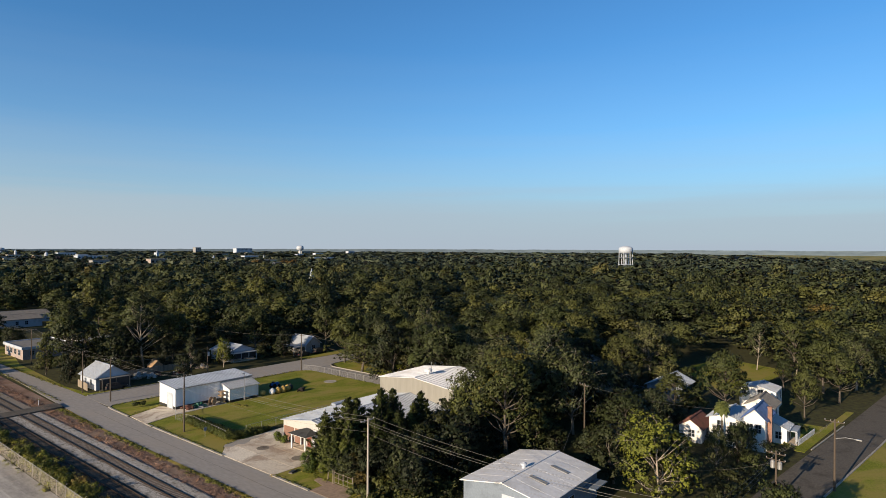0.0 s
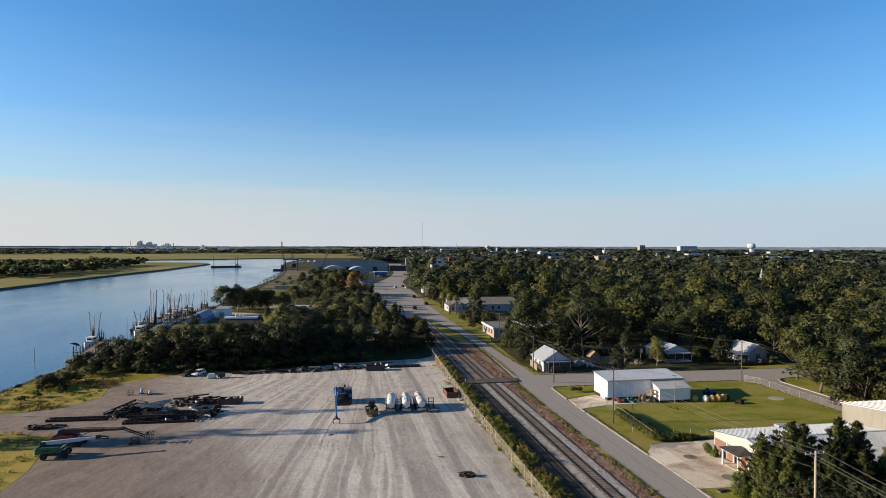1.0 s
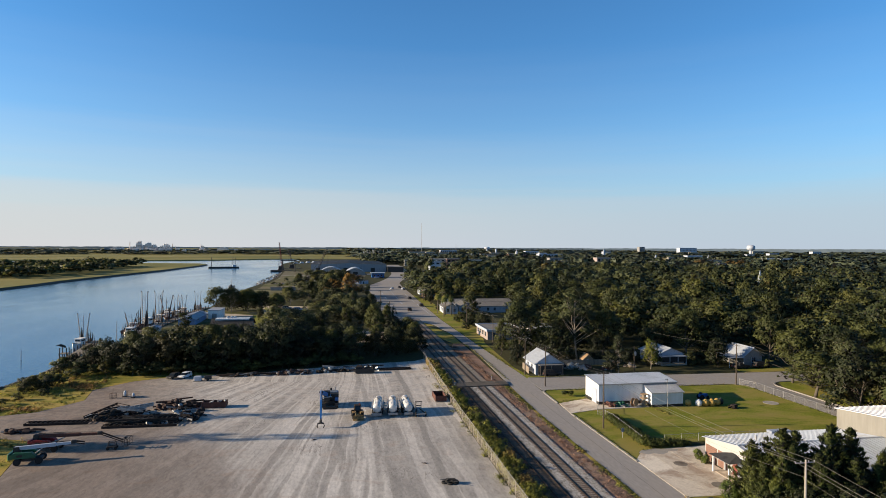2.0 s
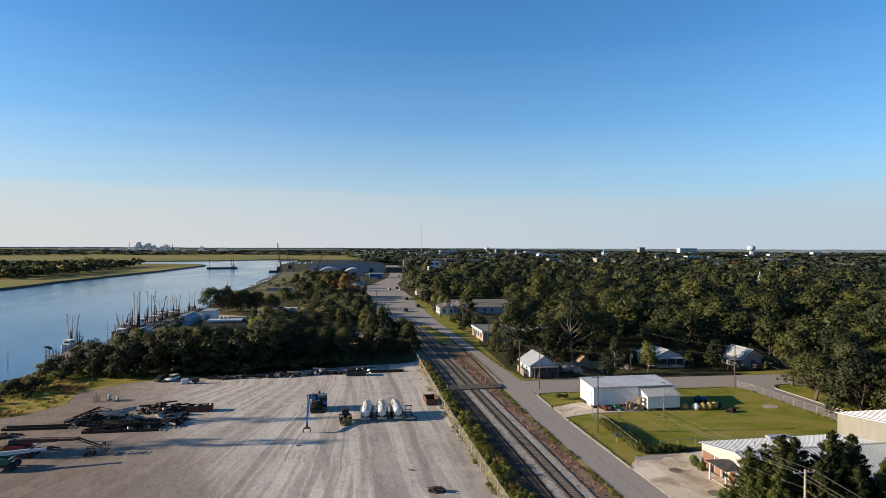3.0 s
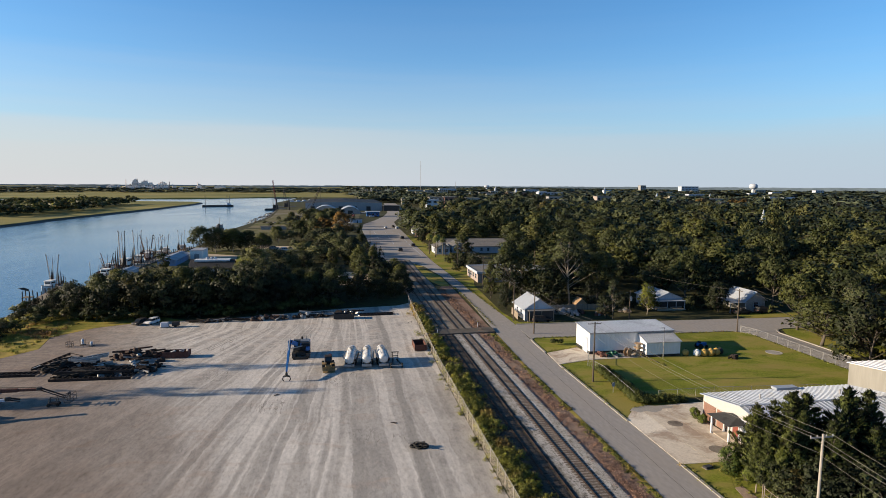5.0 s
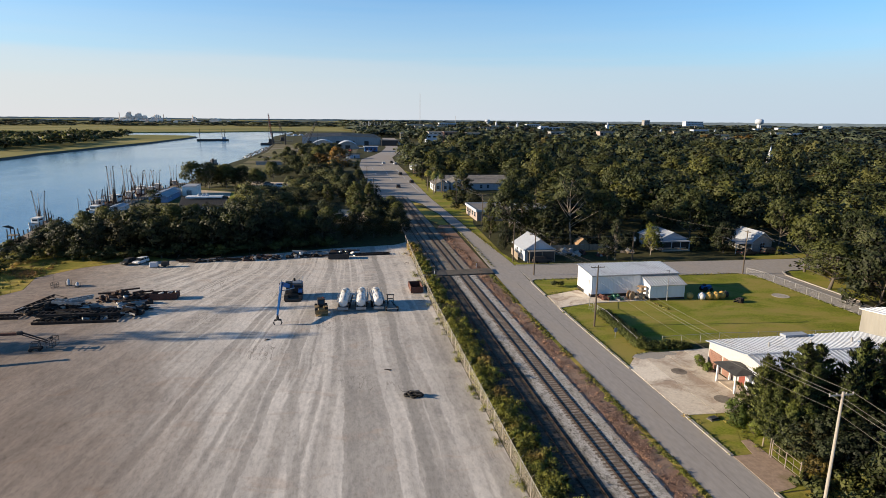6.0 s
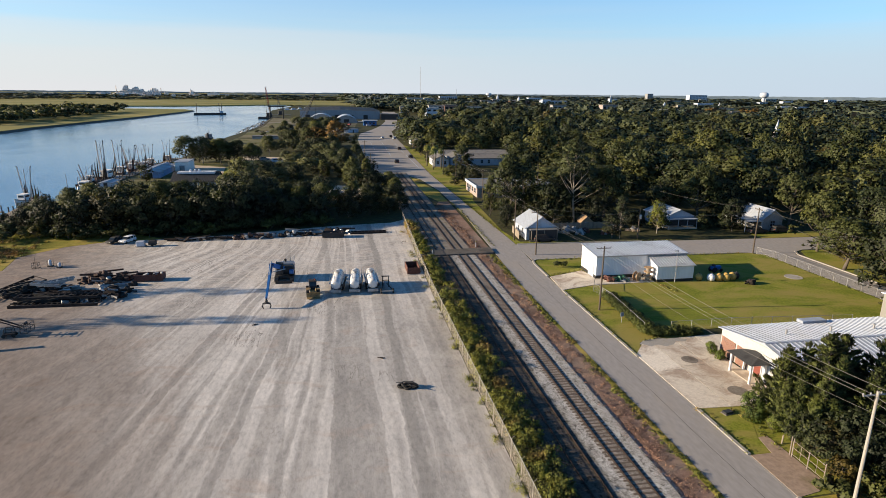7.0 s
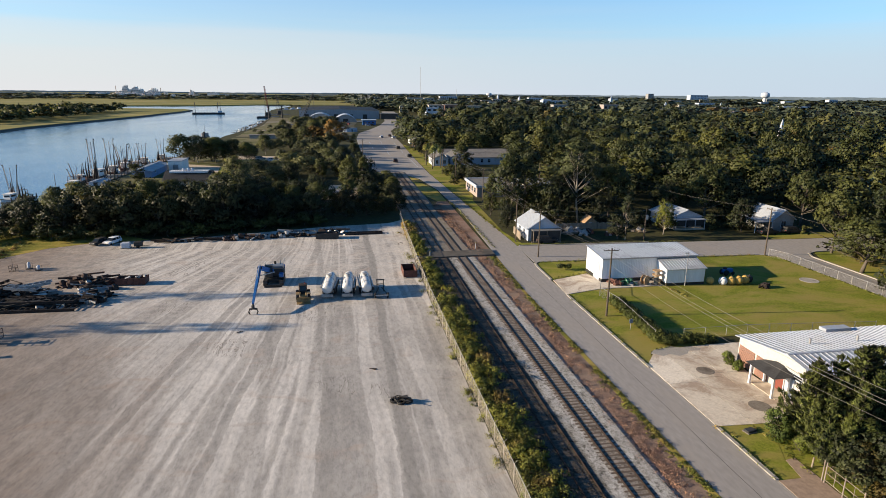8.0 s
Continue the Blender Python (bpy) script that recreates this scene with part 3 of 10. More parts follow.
M_GRAVEL = mat("loose_gravel", (0.40, 0.38, 0.35), (0.22, 0.21, 0.195), 2.4, 0.95, bump=0.8, stain=(0.30, 0.28, 0.25), world=True, spec=0.1)
M_COVER = mat("weathered_cover", (0.235, 0.21, 0.18), (0.155, 0.135, 0.115), 1.2, 0.95, bump=0.4, stain=(0.11, 0.09, 0.075), world=True, spec=0.1)
M_BALLAST_OLD = mat("old_ballast", (0.27, 0.245, 0.215), (0.15, 0.13, 0.11), 1.6, 0.95, bump=0.7, stain=(0.13, 0.115, 0.06), world=True, spec=0.1)
M_SLEEPER = mat("sleeper_wood", (0.145, 0.115, 0.094), (0.088, 0.07, 0.058), 3.0, 0.95, spec=0.1)
M_RAIL = mat("rail_steel", (0.05, 0.035, 0.028), (0.03, 0.022, 0.018), 3.0, 0.75, spec=0.2)
M_BARK = mat("bark", (0.13, 0.11, 0.09), (0.07, 0.06, 0.048), 2.5, 0.95, bump=0.8)
M_BARK_PALE = mat("pale_bark", (0.38, 0.335, 0.28), (0.22, 0.19, 0.15), 2.5, 0.9, bump=0.6)
M_BARK_MOSS = mat("mossy_grey_bark", (0.30, 0.275, 0.235), (0.16, 0.145, 0.12), 2.5, 0.95, bump=0.7)
M_LEAF = leaves("oak_leaves", (0.034, 0.043, 0.0125), (0.080, 0.091, 0.0235))
M_LEAF_DARK = leaves("dark_oak_leaves", (0.018, 0.024, 0.009), (0.036, 0.045, 0.015))
M_LEAF_OLIVE = leaves("olive_leaves", (0.036, 0.045, 0.018), (0.085, 0.097, 0.037))
M_LEAF_YELLOW = leaves("yellow_green_leaves", (0.10, 0.115, 0.015), (0.235, 0.245, 0.032), vary=0.25)
M_LEAF_RUST = leaves("rust_leaves", (0.105, 0.066, 0.020), (0.20, 0.125, 0.036), vary=0.3)
M_LEAF_CEDAR = leaves("cedar_needles", (0.054, 0.070, 0.016), (0.122, 0.146, 0.032), vary=0.2)
M_LEAF_PALM = leaves("palm_fronds", (0.07, 0.085, 0.02), (0.17, 0.18, 0.05), soft=False)
M_SCRUB = leaves("scrub_leaves", (0.092, 0.108, 0.020), (0.27, 0.272, 0.048), (0.24, 0.17, 0.052), 0.64, 5.0, per_object=False)
M_BANK_GRASS = leaves("bank_grass", (0.12, 0.14, 0.022), (0.33, 0.33, 0.05), (0.30, 0.20, 0.055), 0.6, 5.0, per_object=False)
M_WOODS = leaves("woodland_leaves", (0.036, 0.044, 0.0135), (0.082, 0.091, 0.025), (0.14, 0.09, 0.03), 0.75, 22.0, per_object=False)
M_WOODS_QUAY = leaves("riverside_leaves", (0.048, 0.057, 0.024), (0.105, 0.114, 0.046), spread=18.0, per_object=False)
# distant woods: duller, bluer leaf colours carry the haze of distance
M_WOODS_HAZE_MID = leaves("deep_woods_leaves", (0.034, 0.043, 0.017), (0.074, 0.085, 0.032), spread=40.0, per_object=False)
M_WOODS_HAZE_FAR = leaves("pine_woods", (0.036, 0.049, 0.030), (0.074, 0.090, 0.056), spread=60.0, per_object=False)
M_BRICK_PALE = mat("weathered_brick", (0.36, 0.305, 0.28), (0.27, 0.22, 0.20), 1.4, 0.9)
M_MESH = mat("dusty_wire_mesh", (0.37, 0.34, 0.295), (0.29, 0.265, 0.23), 1.0, 0.8, bump=0)
M_ROOF_BRIGHT = mat("bright_white_roof", (0.74, 0.75, 0.77), (0.62, 0.63, 0.65), 0.5, 0.6, bump=0.05, stain=(0.50, 0.49, 0.47))
M_WHITE = mat("white_paint", (0.465, 0.51, 0.585), (0.405, 0.445, 0.505), 1.0, 0.55, bump=0.1)
M_CREAM = mat("cream_paint", (0.43, 0.405, 0.35), (0.37, 0.345, 0.30), 1.0, 0.7, bump=0.1)
M_BEIGE = panel_material("beige_sheet", (0.255, 0.248, 0.222), (0.215, 0.208, 0.186), 0.3, "Y")
M_GREY = mat("grey_paint", (0.30, 0.30, 0.30), (0.22, 0.22, 0.22), 1.5, 0.6, bump=0.1)
M_DARK = mat("dark_metal", (0.035, 0.035, 0.037), (0.02, 0.02, 0.02), 2.0, 0.6)
M_BLACK = mat("black_rubber", (0.022, 0.022, 0.022), (0.014, 0.014, 0.014), 2.0, 0.85)
M_RUST = mat("rusty_steel", (0.135, 0.055, 0.04), (0.07, 0.033, 0.026), 1.2, 0.85)
M_RUST_DARK = mat("dark_rust", (0.085, 0.048, 0.038), (0.042, 0.027, 0.023), 1.2, 0.85)
# white metal roof with its sky-lit shade painted in as blue
M_SHADE_BLUE_ROOF = mat("blue_metal_roof", (0.045, 0.095, 0.25), (0.035, 0.07, 0.19), 1.0, 0.5, bump=0.1)
M_SCRAP = mat("scrap_iron", (0.05, 0.038, 0.033), (0.022, 0.018, 0.017), 1.2, 0.85, spec=0.2)
M_STEEL = mat("galvanised_steel", (0.42, 0.42, 0.42), (0.32, 0.32, 0.32), 3.0, 0.5, metal=0.5, bump=0.1)
M_ALU = mat("polished_tank", (0.66, 0.66, 0.65), (0.55, 0.55, 0.54), 0.8, 0.4, metal=0.1, bump=0.1)
M_BLUE = mat("blue_paint", (0.022, 0.14, 0.40), (0.016, 0.095, 0.29), 1.0, 0.45, bump=0.1)
M_FISH_BLUE = mat("faded_blue_board", (0.15, 0.25, 0.42), (0.12, 0.20, 0.34), 1.0, 0.7, bump=0.1)
M_BLUE_GREY = mat("blue_grey_paint", (0.19, 0.23, 0.29), (0.15, 0.185, 0.235), 1.0, 0.6, bump=0.1)
M_GREEN = mat("green_paint", (0.015, 0.11, 0.06), (0.011, 0.075, 0.042), 1.0, 0.45, bump=0.1)
M_DOOR_RED = mat("faded_red_door", (0.20, 0.05, 0.035), (0.14, 0.04, 0.03), 1.0, 0.6, bump=0.1)
M_RED = mat("red_paint", (0.33, 0.03, 0.03), (0.22, 0.025, 0.025), 1.0, 0.5, bump=0.1)
M_YELLOW = mat("yellow_paint", (0.31, 0.205, 0.085), (0.17, 0.115, 0.055), 1.0, 0.6, bump=0.1)
M_BUOY = mat("faded_yellow_plastic", (0.52, 0.34, 0.09), (0.40, 0.26, 0.075), 1.0, 0.6, bump=0.1)
M_WOOD = mat("weathered_wood", (0.30, 0.25, 0.19), (0.19, 0.155, 0.12), 2.0, 0.9, stretch=(3, 3, 0.4))
M_WOOD_PALE = mat("new_wood", (0.36, 0.245, 0.145), (0.27, 0.18, 0.105), 2.0, 0.85)
M_BRICK = mat("brick_red", (0.29, 0.165, 0.125), (0.20, 0.115, 0.088), 1.4, 0.9)
M_SHINGLE = mat("dark_shingle", (0.06, 0.06, 0.062), (0.035, 0.035, 0.036), 2.0, 0.9)
M_SHINGLE_GREY = mat("grey_shingle", (0.20, 0.195, 0.19), (0.14, 0.135, 0.13), 2.0, 0.9)
M_ROOF_WHITE = mat("white_roof_sheet", (0.37, 0.412, 0.48), (0.31, 0.342, 0.39), 0.7, 0.5, bump=0.05, stain=(0.28, 0.28, 0.28))
M_ROOF_RED = mat("red_roof_tile", (0.15, 0.06, 0.045), (0.09, 0.04, 0.032), 1.5, 0.8)
M_GLASS = mat("dark_window_glass", (0.02, 0.025, 0.03), (0.014, 0.018, 0.022), 0.5, 0.08, bump=0)
M_SPAR = mat("weathered_spar", (0.40, 0.35, 0.30), (0.27, 0.23, 0.195), 2.0, 0.8)
M_CABLE = mat("cable", (0.22, 0.21, 0.19), (0.16, 0.15, 0.14), 2.0, 0.5, bump=0)
M_PILE = mat("dock_timber", (0.10, 0.085, 0.07), (0.06, 0.05, 0.042), 1.5, 0.95)
M_ROCK = mat("dark_rock", (0.10, 0.09, 0.08), (0.055, 0.05, 0.045), 1.0, 0.9, world=True)
M_MUD = mat("bank_mud", (0.10, 0.08, 0.06), (0.06, 0.05, 0.04), 0.6, 0.8, world=True)
M_POLE = mat("pole_timber", (0.105, 0.082, 0.062), (0.06, 0.048, 0.038), 2.0, 0.95, stretch=(3, 3, 0.3))
M_POLE_PALE = mat("bleached_pole", (0.38, 0.355, 0.315), (0.29, 0.265, 0.235), 2.0, 0.9, stretch=(3, 3, 0.3))
M_GATE = mat("faded_gate_wood", (0.30, 0.25, 0.215), (0.22, 0.18, 0.155), 2.0, 0.9, stretch=(3, 3, 0.3))
M_REED = leaves("dry_reeds", (0.13, 0.075, 0.028), (0.29, 0.17, 0.06), spread=6.0, per_object=False)
M_HEDGE = leaves("hedge_leaves", (0.042, 0.054, 0.012), (0.098, 0.115, 0.025), per_object=False, vary=0.3)
M_SHRUB = leaves("garden_shrub", (0.05, 0.075, 0.014), (0.13, 0.17, 0.028))

# ---- land and water ----
WEST_BANK = [(-250, 300), (-236, 420), (-231, 486), (-232, 532), (-224, 619), (-211, 744), (-203, 900), (-204, 965), (-225, 1010), (-300, 1030), (-420, 1050), (-800, 1100), (-800, 1190), (-420, 1175), (-240, 1250), (-160, 1350), (-85, 1370)]
EAST_BANK = [(-70, 1300), (-84, 1105), (-91, 985), (-80, 820), (-66, 720), (-58, 560), (-62, 480), (-66, 425), (-65, 330), (-65, 280), (-68.5, 230), (-70.5, 200), (-73, 160), (-71.5, 147), (-73, 135), (-74.5, 120), (-76, 100), (-77, 60), (-78, 0)]


def river_outline():
    return [(-260, -1200), (-258, 0), *WEST_BANK, *EAST_BANK, (-80, -1200)]


def build_ground():
    far = 4850.0
    rim = [(far * math.cos(a), far * math.sin(a)) for a in np.linspace(radians(-89), radians(269), 72)]
    south = -math.sqrt(far * far - 80 * 80)
    pts = [(-260, -4842), *river_outline()[1:-1], (-80, south)] + rim[0:1] + rim[1:-1]
    bm = bmesh.new()
    vs = [bm.verts.new((x, y, 0)) for x, y in pts]
    face = bm.faces.new(vs)
    shore = [e for e in bm.edges if all(math.hypot(v.co.x, v.co.y) < 4800 for v in e.verts)]
    out = bmesh.ops.extrude_edge_only(bm, edges=shore)
    for v in out["geom"]:
        if isinstance(v, bmesh.types.BMVert):
            v.co.z = -3.5
    bmesh.ops.triangulate(bm, faces=[face])
    me = bpy.data.meshes.new("ground")
    bm.to_mesh(me)
    bm.free()
    for p in me.polygons:
        if p.normal.z < -0.5:
            p.flip()
    me.materials.append(M_GROUND)
    tagged(new("ground", me), "flat ground with leaf litter, grass and far marsh", "ground", kind="structure")
    g = Geo().add([(-4800, -4800, -1.5), (600, -4800, -1.5), (600, 1500, -1.5), (-4800, 1500, -1.5)], [(0, 1, 2, 3)])
    single("water", g, M_WATER, "calm blue tidal river with a light ripple", "water", kind="structure")
    # muddy foot of both banks
    g = Geo()
    for line, side in ((WEST_BANK[:9], 1), (EAST_BANK[4:], -1)):
        for (x0, y0), (x1, y1) in zip(line, line[1:]):
            w0, w1 = 4 + 2 * math.sin(y0), 4 + 2 * math.sin(y1)
            g.add([(x0 - side * 0.6, y0, 0.05), (x1 - side * 0.6, y1, 0.05), (x1 + side * w1, y1, -1.75), (x0 + side * w0, y0, -1.75)], [(0, 1, 2, 3) if side < 0 else (3, 2, 1, 0)])
    single("river_bank", g, M_MUD, "dark muddy river bank at low tide", "bank", kind="structure")


def slab(name, pts, z, material, label, category="pavement", thick=0.06):
    return single(name, Geo().prism(pts, z - thick, z), material, label, category, kind="structure")


build_ground()
YARD = [(-46, -90), (20.7, -90), (20.7, 60), (20.8, 90), (21.9, 134), (22.4, 146), (19, 143), (5, 141), (-9, 137), (-20, 134), (-31, 132.5), (-42, 131), (-48, 128), (-53.6, 121), (-51.8, 112), (-57, 104.2), (-64, 101.8), (-76, 101), (-76, 92.5), (-62, 91), (-50, 86.5), (-48.4, 80), (-46.5, 71)]
slab("pavement_yard", YARD, 0.03, M_YARD, "wide worn concrete storage yard with wheel tracks", "yard")
slab("riverside_grass", [(-75.5, 101.3), (-64, 102.0), (-57, 104.4), (-51.9, 112), (-53.7, 121), (-48, 128.2), (-42, 131.2), (-31, 133), (-40, 140), (-68, 146), (-72, 135), (-73.6, 120)], 0.028, M_ROUGH_GRASS, "rough yellow-green grass beside the river", "grass")
slab("riverside_grass", [(-76, 20), (-46, 20), (-46.6, 71), (-48.5, 80), (-50.2, 86.5), (-62, 90.8), (-75.5, 92.3)], 0.028, M_ROUGH_GRASS, "rough yellow-green grass beside the river", "grass")

# streets
slab("road_main", [(36.2, -300), (42.0, -300), (42.0, 96), (42.6, 104), (43.4, 120), (42.8, 170), (42.2, 230), (43.5, 290), (46, 360), (47.5, 430), (50, 480), (58, 525), (72, 560), (84, 700), (97, 950), (78, 950), (58, 640), (47, 560), (36, 505), (24, 455), (20.5, 400), (20, 300), (19, 236), (31, 232), (36.5, 216), (39, 190), (39.0, 150), (36.8, 104), (36.2, 90)], 0.04, M_ASPHALT, "grey sun-bleached two-lane asphalt street", "road")
slab("road_cross", [(43.0, 106.4), (89, 105.6), (91.6, 104), (91.6, 70), (97.5, 70), (98, 103), (101, 106.2), (150, 106.5), (150, 115.6), (104, 116.2), (43.2, 118.2)], 0.046, M_ASPHALT, "grey asphalt side street with a lane turning off", "road")
slab("road_east", [(42.0, 0.8), (78.8, -3.8), (100, -6.9), (121.8, -10.1), (200, -21), (200, -28), (113, -15.5), (83, -10.7), (42.0, -6.2)], 0.046, M_ASPHALT_DARK, "dark asphalt neighbourhood street", "road")
slab("lawn", [(101, -4.9), (134, -9.4), (134, -10.6), (101, -6.4)], 0.05, M_LAWN, "narrow grass verge along the street", "lawn")
slab("grade_crossing", [(21.5, 110.8), (36.9, 111.6), (37.1, 115.6), (21.5, 114.6)], 0.365, M_ASPHALT_DARK, "dark asphalt level crossing over the tracks", "road", 0.36)
for _pts in ([(42.2, 50.2), (45.9, 50.0), (45.9, 58.6), (42.2, 58.6)], [(42.2, 58.65), (45.9, 58.65), (45.9, 66.6), (44.4, 65.9), (42.2, 63.2)], [(45.95, 50.0), (49.4, 49.9), (49.4, 59.4), (45.95, 59.4)], [(45.95, 59.45), (49.4, 59.45), (49.4, 67.2), (45.95, 66.6)], [(49.45, 49.9), (50.6, 49.8), (52.7, 50.5), (52.7, 60.2), (49.45, 60.2)], [(49.45, 60.25), (52.7, 60.25), (52.7, 67.5), (49.45, 67.2)], [(52.75, 62.8), (57.4, 62.8), (57.4, 67.6), (52.75, 67.5)]):
    slab("pavement_drive", _pts, 0.075, M_DRIVE, "stained pale concrete slab of the forecourt", "pavement", 0.1)
slab("pavement_drive", [(42.2, 88.2), (48.5, 90.0), (59.6, 90.2), (59.6, 93.1), (50.6, 93.1), (49.8, 98.2), (42.6, 95.3)], 0.075, M_DRIVE, "stained pale concrete drive before the shed", "pavement", 0.1)
slab("pavement_drive", [(42.2, 36.2), (44.4, 36.6), (45.8, 37.4), (45.8, 44.6), (44.8, 44.4), (44.3, 42.0), (42.2, 42.0)], 0.07, M_DIRT, "packed dirt drive with a wire gate", "pavement", 0.1)

slab("gravel_patch", [(44.3, 66.2), (45.3, 65.2), (46.4, 65.6), (47.3, 64.9), (48.6, 65.4), (49.3, 66.2), (50.6, 66.0), (51.2, 66.6), (50.2, 67.3), (48.6, 67.2), (47.6, 67.7), (46.2, 67.3), (45.2, 67.1)], 0.083, M_GRAVEL, "patch of loose grey gravel on the forecourt", "gravel", 0.1)
slab("gutter", [(41.95, 36), (42.24, 36), (42.26, 62), (42.3, 96), (42.75, 104), (42.5, 104), (42.0, 95)], 0.043, M_KERB, "concrete gutter along the street", "kerb")

# grass
slab("lawn", [(42.2, 36.2), (50.2, 36.4), (52.6, 41), (52.6, 69.6), (46.8, 68.2), (42.2, 64)], 0.033, M_LAWN, "rough turf round the forecourt slabs", "lawn")
slab("lawn", [(42.2, 62.7), (44.6, 66.7), (46.8, 67.8), (52.7, 69.5), (60, 69.6), (91.3, 66), (91.3, 103.6), (88.8, 105.3), (44, 106.2), (42.7, 104), (42.6, 95.6), (50, 98.4), (50.4, 93.3), (59.8, 93.3), (59.8, 90), (48.4, 89.8), (42.4, 88.0)], 0.05, M_LAWN, "mown green lawn with dry patches", "lawn")
slab("lawn", [(42.2, 42.1), (44.3, 42.1), (44.8, 44.5), (46.0, 46.8), (45.2, 49.8), (42.2, 50.0)], 0.05, M_LAWN, "small mown grass island beside the street", "lawn")
slab("lawn", [(42.2, 6), (49.4, 6), (50, 36.2), (42.2, 36.0)], 0.05, M_ROUGH_GRASS, "rough grass verge beside the street", "lawn")
slab("lawn", [(43.6, 118.6), (54, 118.3), (54, 119.6), (45, 120.5), (44, 131), (46, 170), (52, 200), (50, 330), (46.2, 360), (43.8, 290), (42.5, 230), (43.1, 170)], 0.035, M_LAWN, "green grass verge along the street", "lawn")
slab("lawn", [(101, 116.6), (125, 116.4), (125, 121.5), (101, 121.5)], 0.035, M_LAWN, "front lawn of a small house", "lawn")
slab("lawn", [(98.4, 100), (101.4, 105.6), (112, 105.8), (112, 84), (98.4, 84)], 0.035, M_LAWN, "shaded grass corner under an oak", "lawn")
slab("lawn", [(138, 10), (172, 6), (180, 24), (156, 30), (140, 27)], 0.035, M_LAWN, "sunlit clearing of grass among trees", "lawn")
slab("lawn", [(83, -11.0), (113, -15.8), (160, -22.6), (160, -42), (83, -32)], 0.035, M_LAWN, "grass verge on the far side of the street", "lawn")
slab("lawn", [(103, -5.4), (119, -7.6), (119, 5), (108, 5), (107.4, -1.5), (103, -2)], 0.035, M_LAWN, "green front lawn of the white house", "lawn")
slab("quay_grass", [(-69, 196), (-24, 190), (-14, 214), (-16, 258), (-40, 304), (-64, 300), (-67, 240)], 0.02, M_QUAY_GRASS, "rough pale grass between the quay buildings", "grass")
slab("quay_grass", [(-57, 428), (-40, 424), (-30, 470), (-38, 540), (-46, 610), (-54, 600), (-55, 520), (-59, 470)], 0.036, M_QUAY_GRASS, "weedy green slope along the quay", "grass")
slab("quay_grass", [(-62, 330), (-44, 306), (-34, 330), (-36, 405), (-58, 412)], 0.02, M_QUAY_GRASS, "rough grass bank above the quay", "grass")
slab("grass_median", [(33, 212), (36.2, 214), (30.8, 230), (21, 234), (20, 205), (31.8, 190), (35.5, 170), (38.2, 170), (38.6, 190), (36.2, 204)], 0.05, M_ROUGH_GRASS, "dry grass beside the tracks", "grass")
slab("track_verge", [(32.6, -90), (35.6, -90), (35.7, 60), (35.9, 90), (36.6, 111.4), (33.0, 111.4)], 0.05, M_DRY, "red-brown dead weeds beside the railway", "verge")
slab("track_verge", [(33.0, 115.8), (37.0, 115.8), (38.4, 170), (35.4, 170), (32.6, 160)], 0.05, M_DRY, "red-brown dead weeds beside the railway", "verge")
slab("grass_edge", [(35.45, -90), (36.25, -90), (36.25, 90), (36.9, 110), (36.4, 110), (35.7, 88)], 0.065, M_ROUGH_GRASS, "thin green grass edge of the street", "verge")


def kerb(pts, w=0.34, h=0.16):
    g = Geo()
    for (x0, y0), (x1, y1) in zip(pts, pts[1:]):
        d = math.hypot(x1 - x0, y1 - y0)
        nx, ny = -(y1 - y0) / d * w / 2, (x1 - x0) / d * w / 2
        g.prism([(x0 - nx, y0 - ny), (x1 - nx, y1 - ny), (x1 + nx, y1 + ny), (x0 + nx, y0 + ny)], -0.02, h)
    return single("kerb", g, M_KERB, "pale concrete kerb edging the street", "kerb", kind="structure")


kerb([(42.1, 6), (42.12, 36.2)])
kerb([(42.12, 42.1), (42.15, 50.0)])
kerb([(42.15, 62.6), (42.2, 88.0)])
kerb([(42.4, 95.6), (42.6, 103.4), (42.9, 105.4), (43.8, 106.3)])
kerb([(43.8, 106.3), (66, 106.0), (88.7, 105.4)])
kerb([(98.2, 84), (98.3, 102.6), (99.6, 105), (102, 106.0), (112, 106.2)])
kerb([(43.8, 118.35), (72, 117.6)])
kerb([(103, -7.1), (121.8, -9.9)], 0.2)
kerb([(83, -10.9), (113, -15.7), (160, -22.3)], 0.25)

# faint lane lines on the wide street
for _x0, _y0, _x1, _y1 in ((33.0, 300, 33.4, 318), (33.6, 330, 34, 348), (34.2, 362, 34.6, 380), (35, 395, 35.4, 412), (27, 330, 27.2, 345), (27.3, 362, 27.5, 378), (40.5, 250, 40.8, 300), (40.9, 310, 42, 370)):
    g = Geo().add([(_x0, _y0, 0.048), (_x0 + 0.22, _y0, 0.048), (_x1 + 0.22, _y1, 0.048), (_x1, _y1, 0.048)], [(0, 1, 2, 3)])
    single("lane_line", g, M_WHITE, "worn white lane line on asphalt", "road marking", "lane lines", "structure")


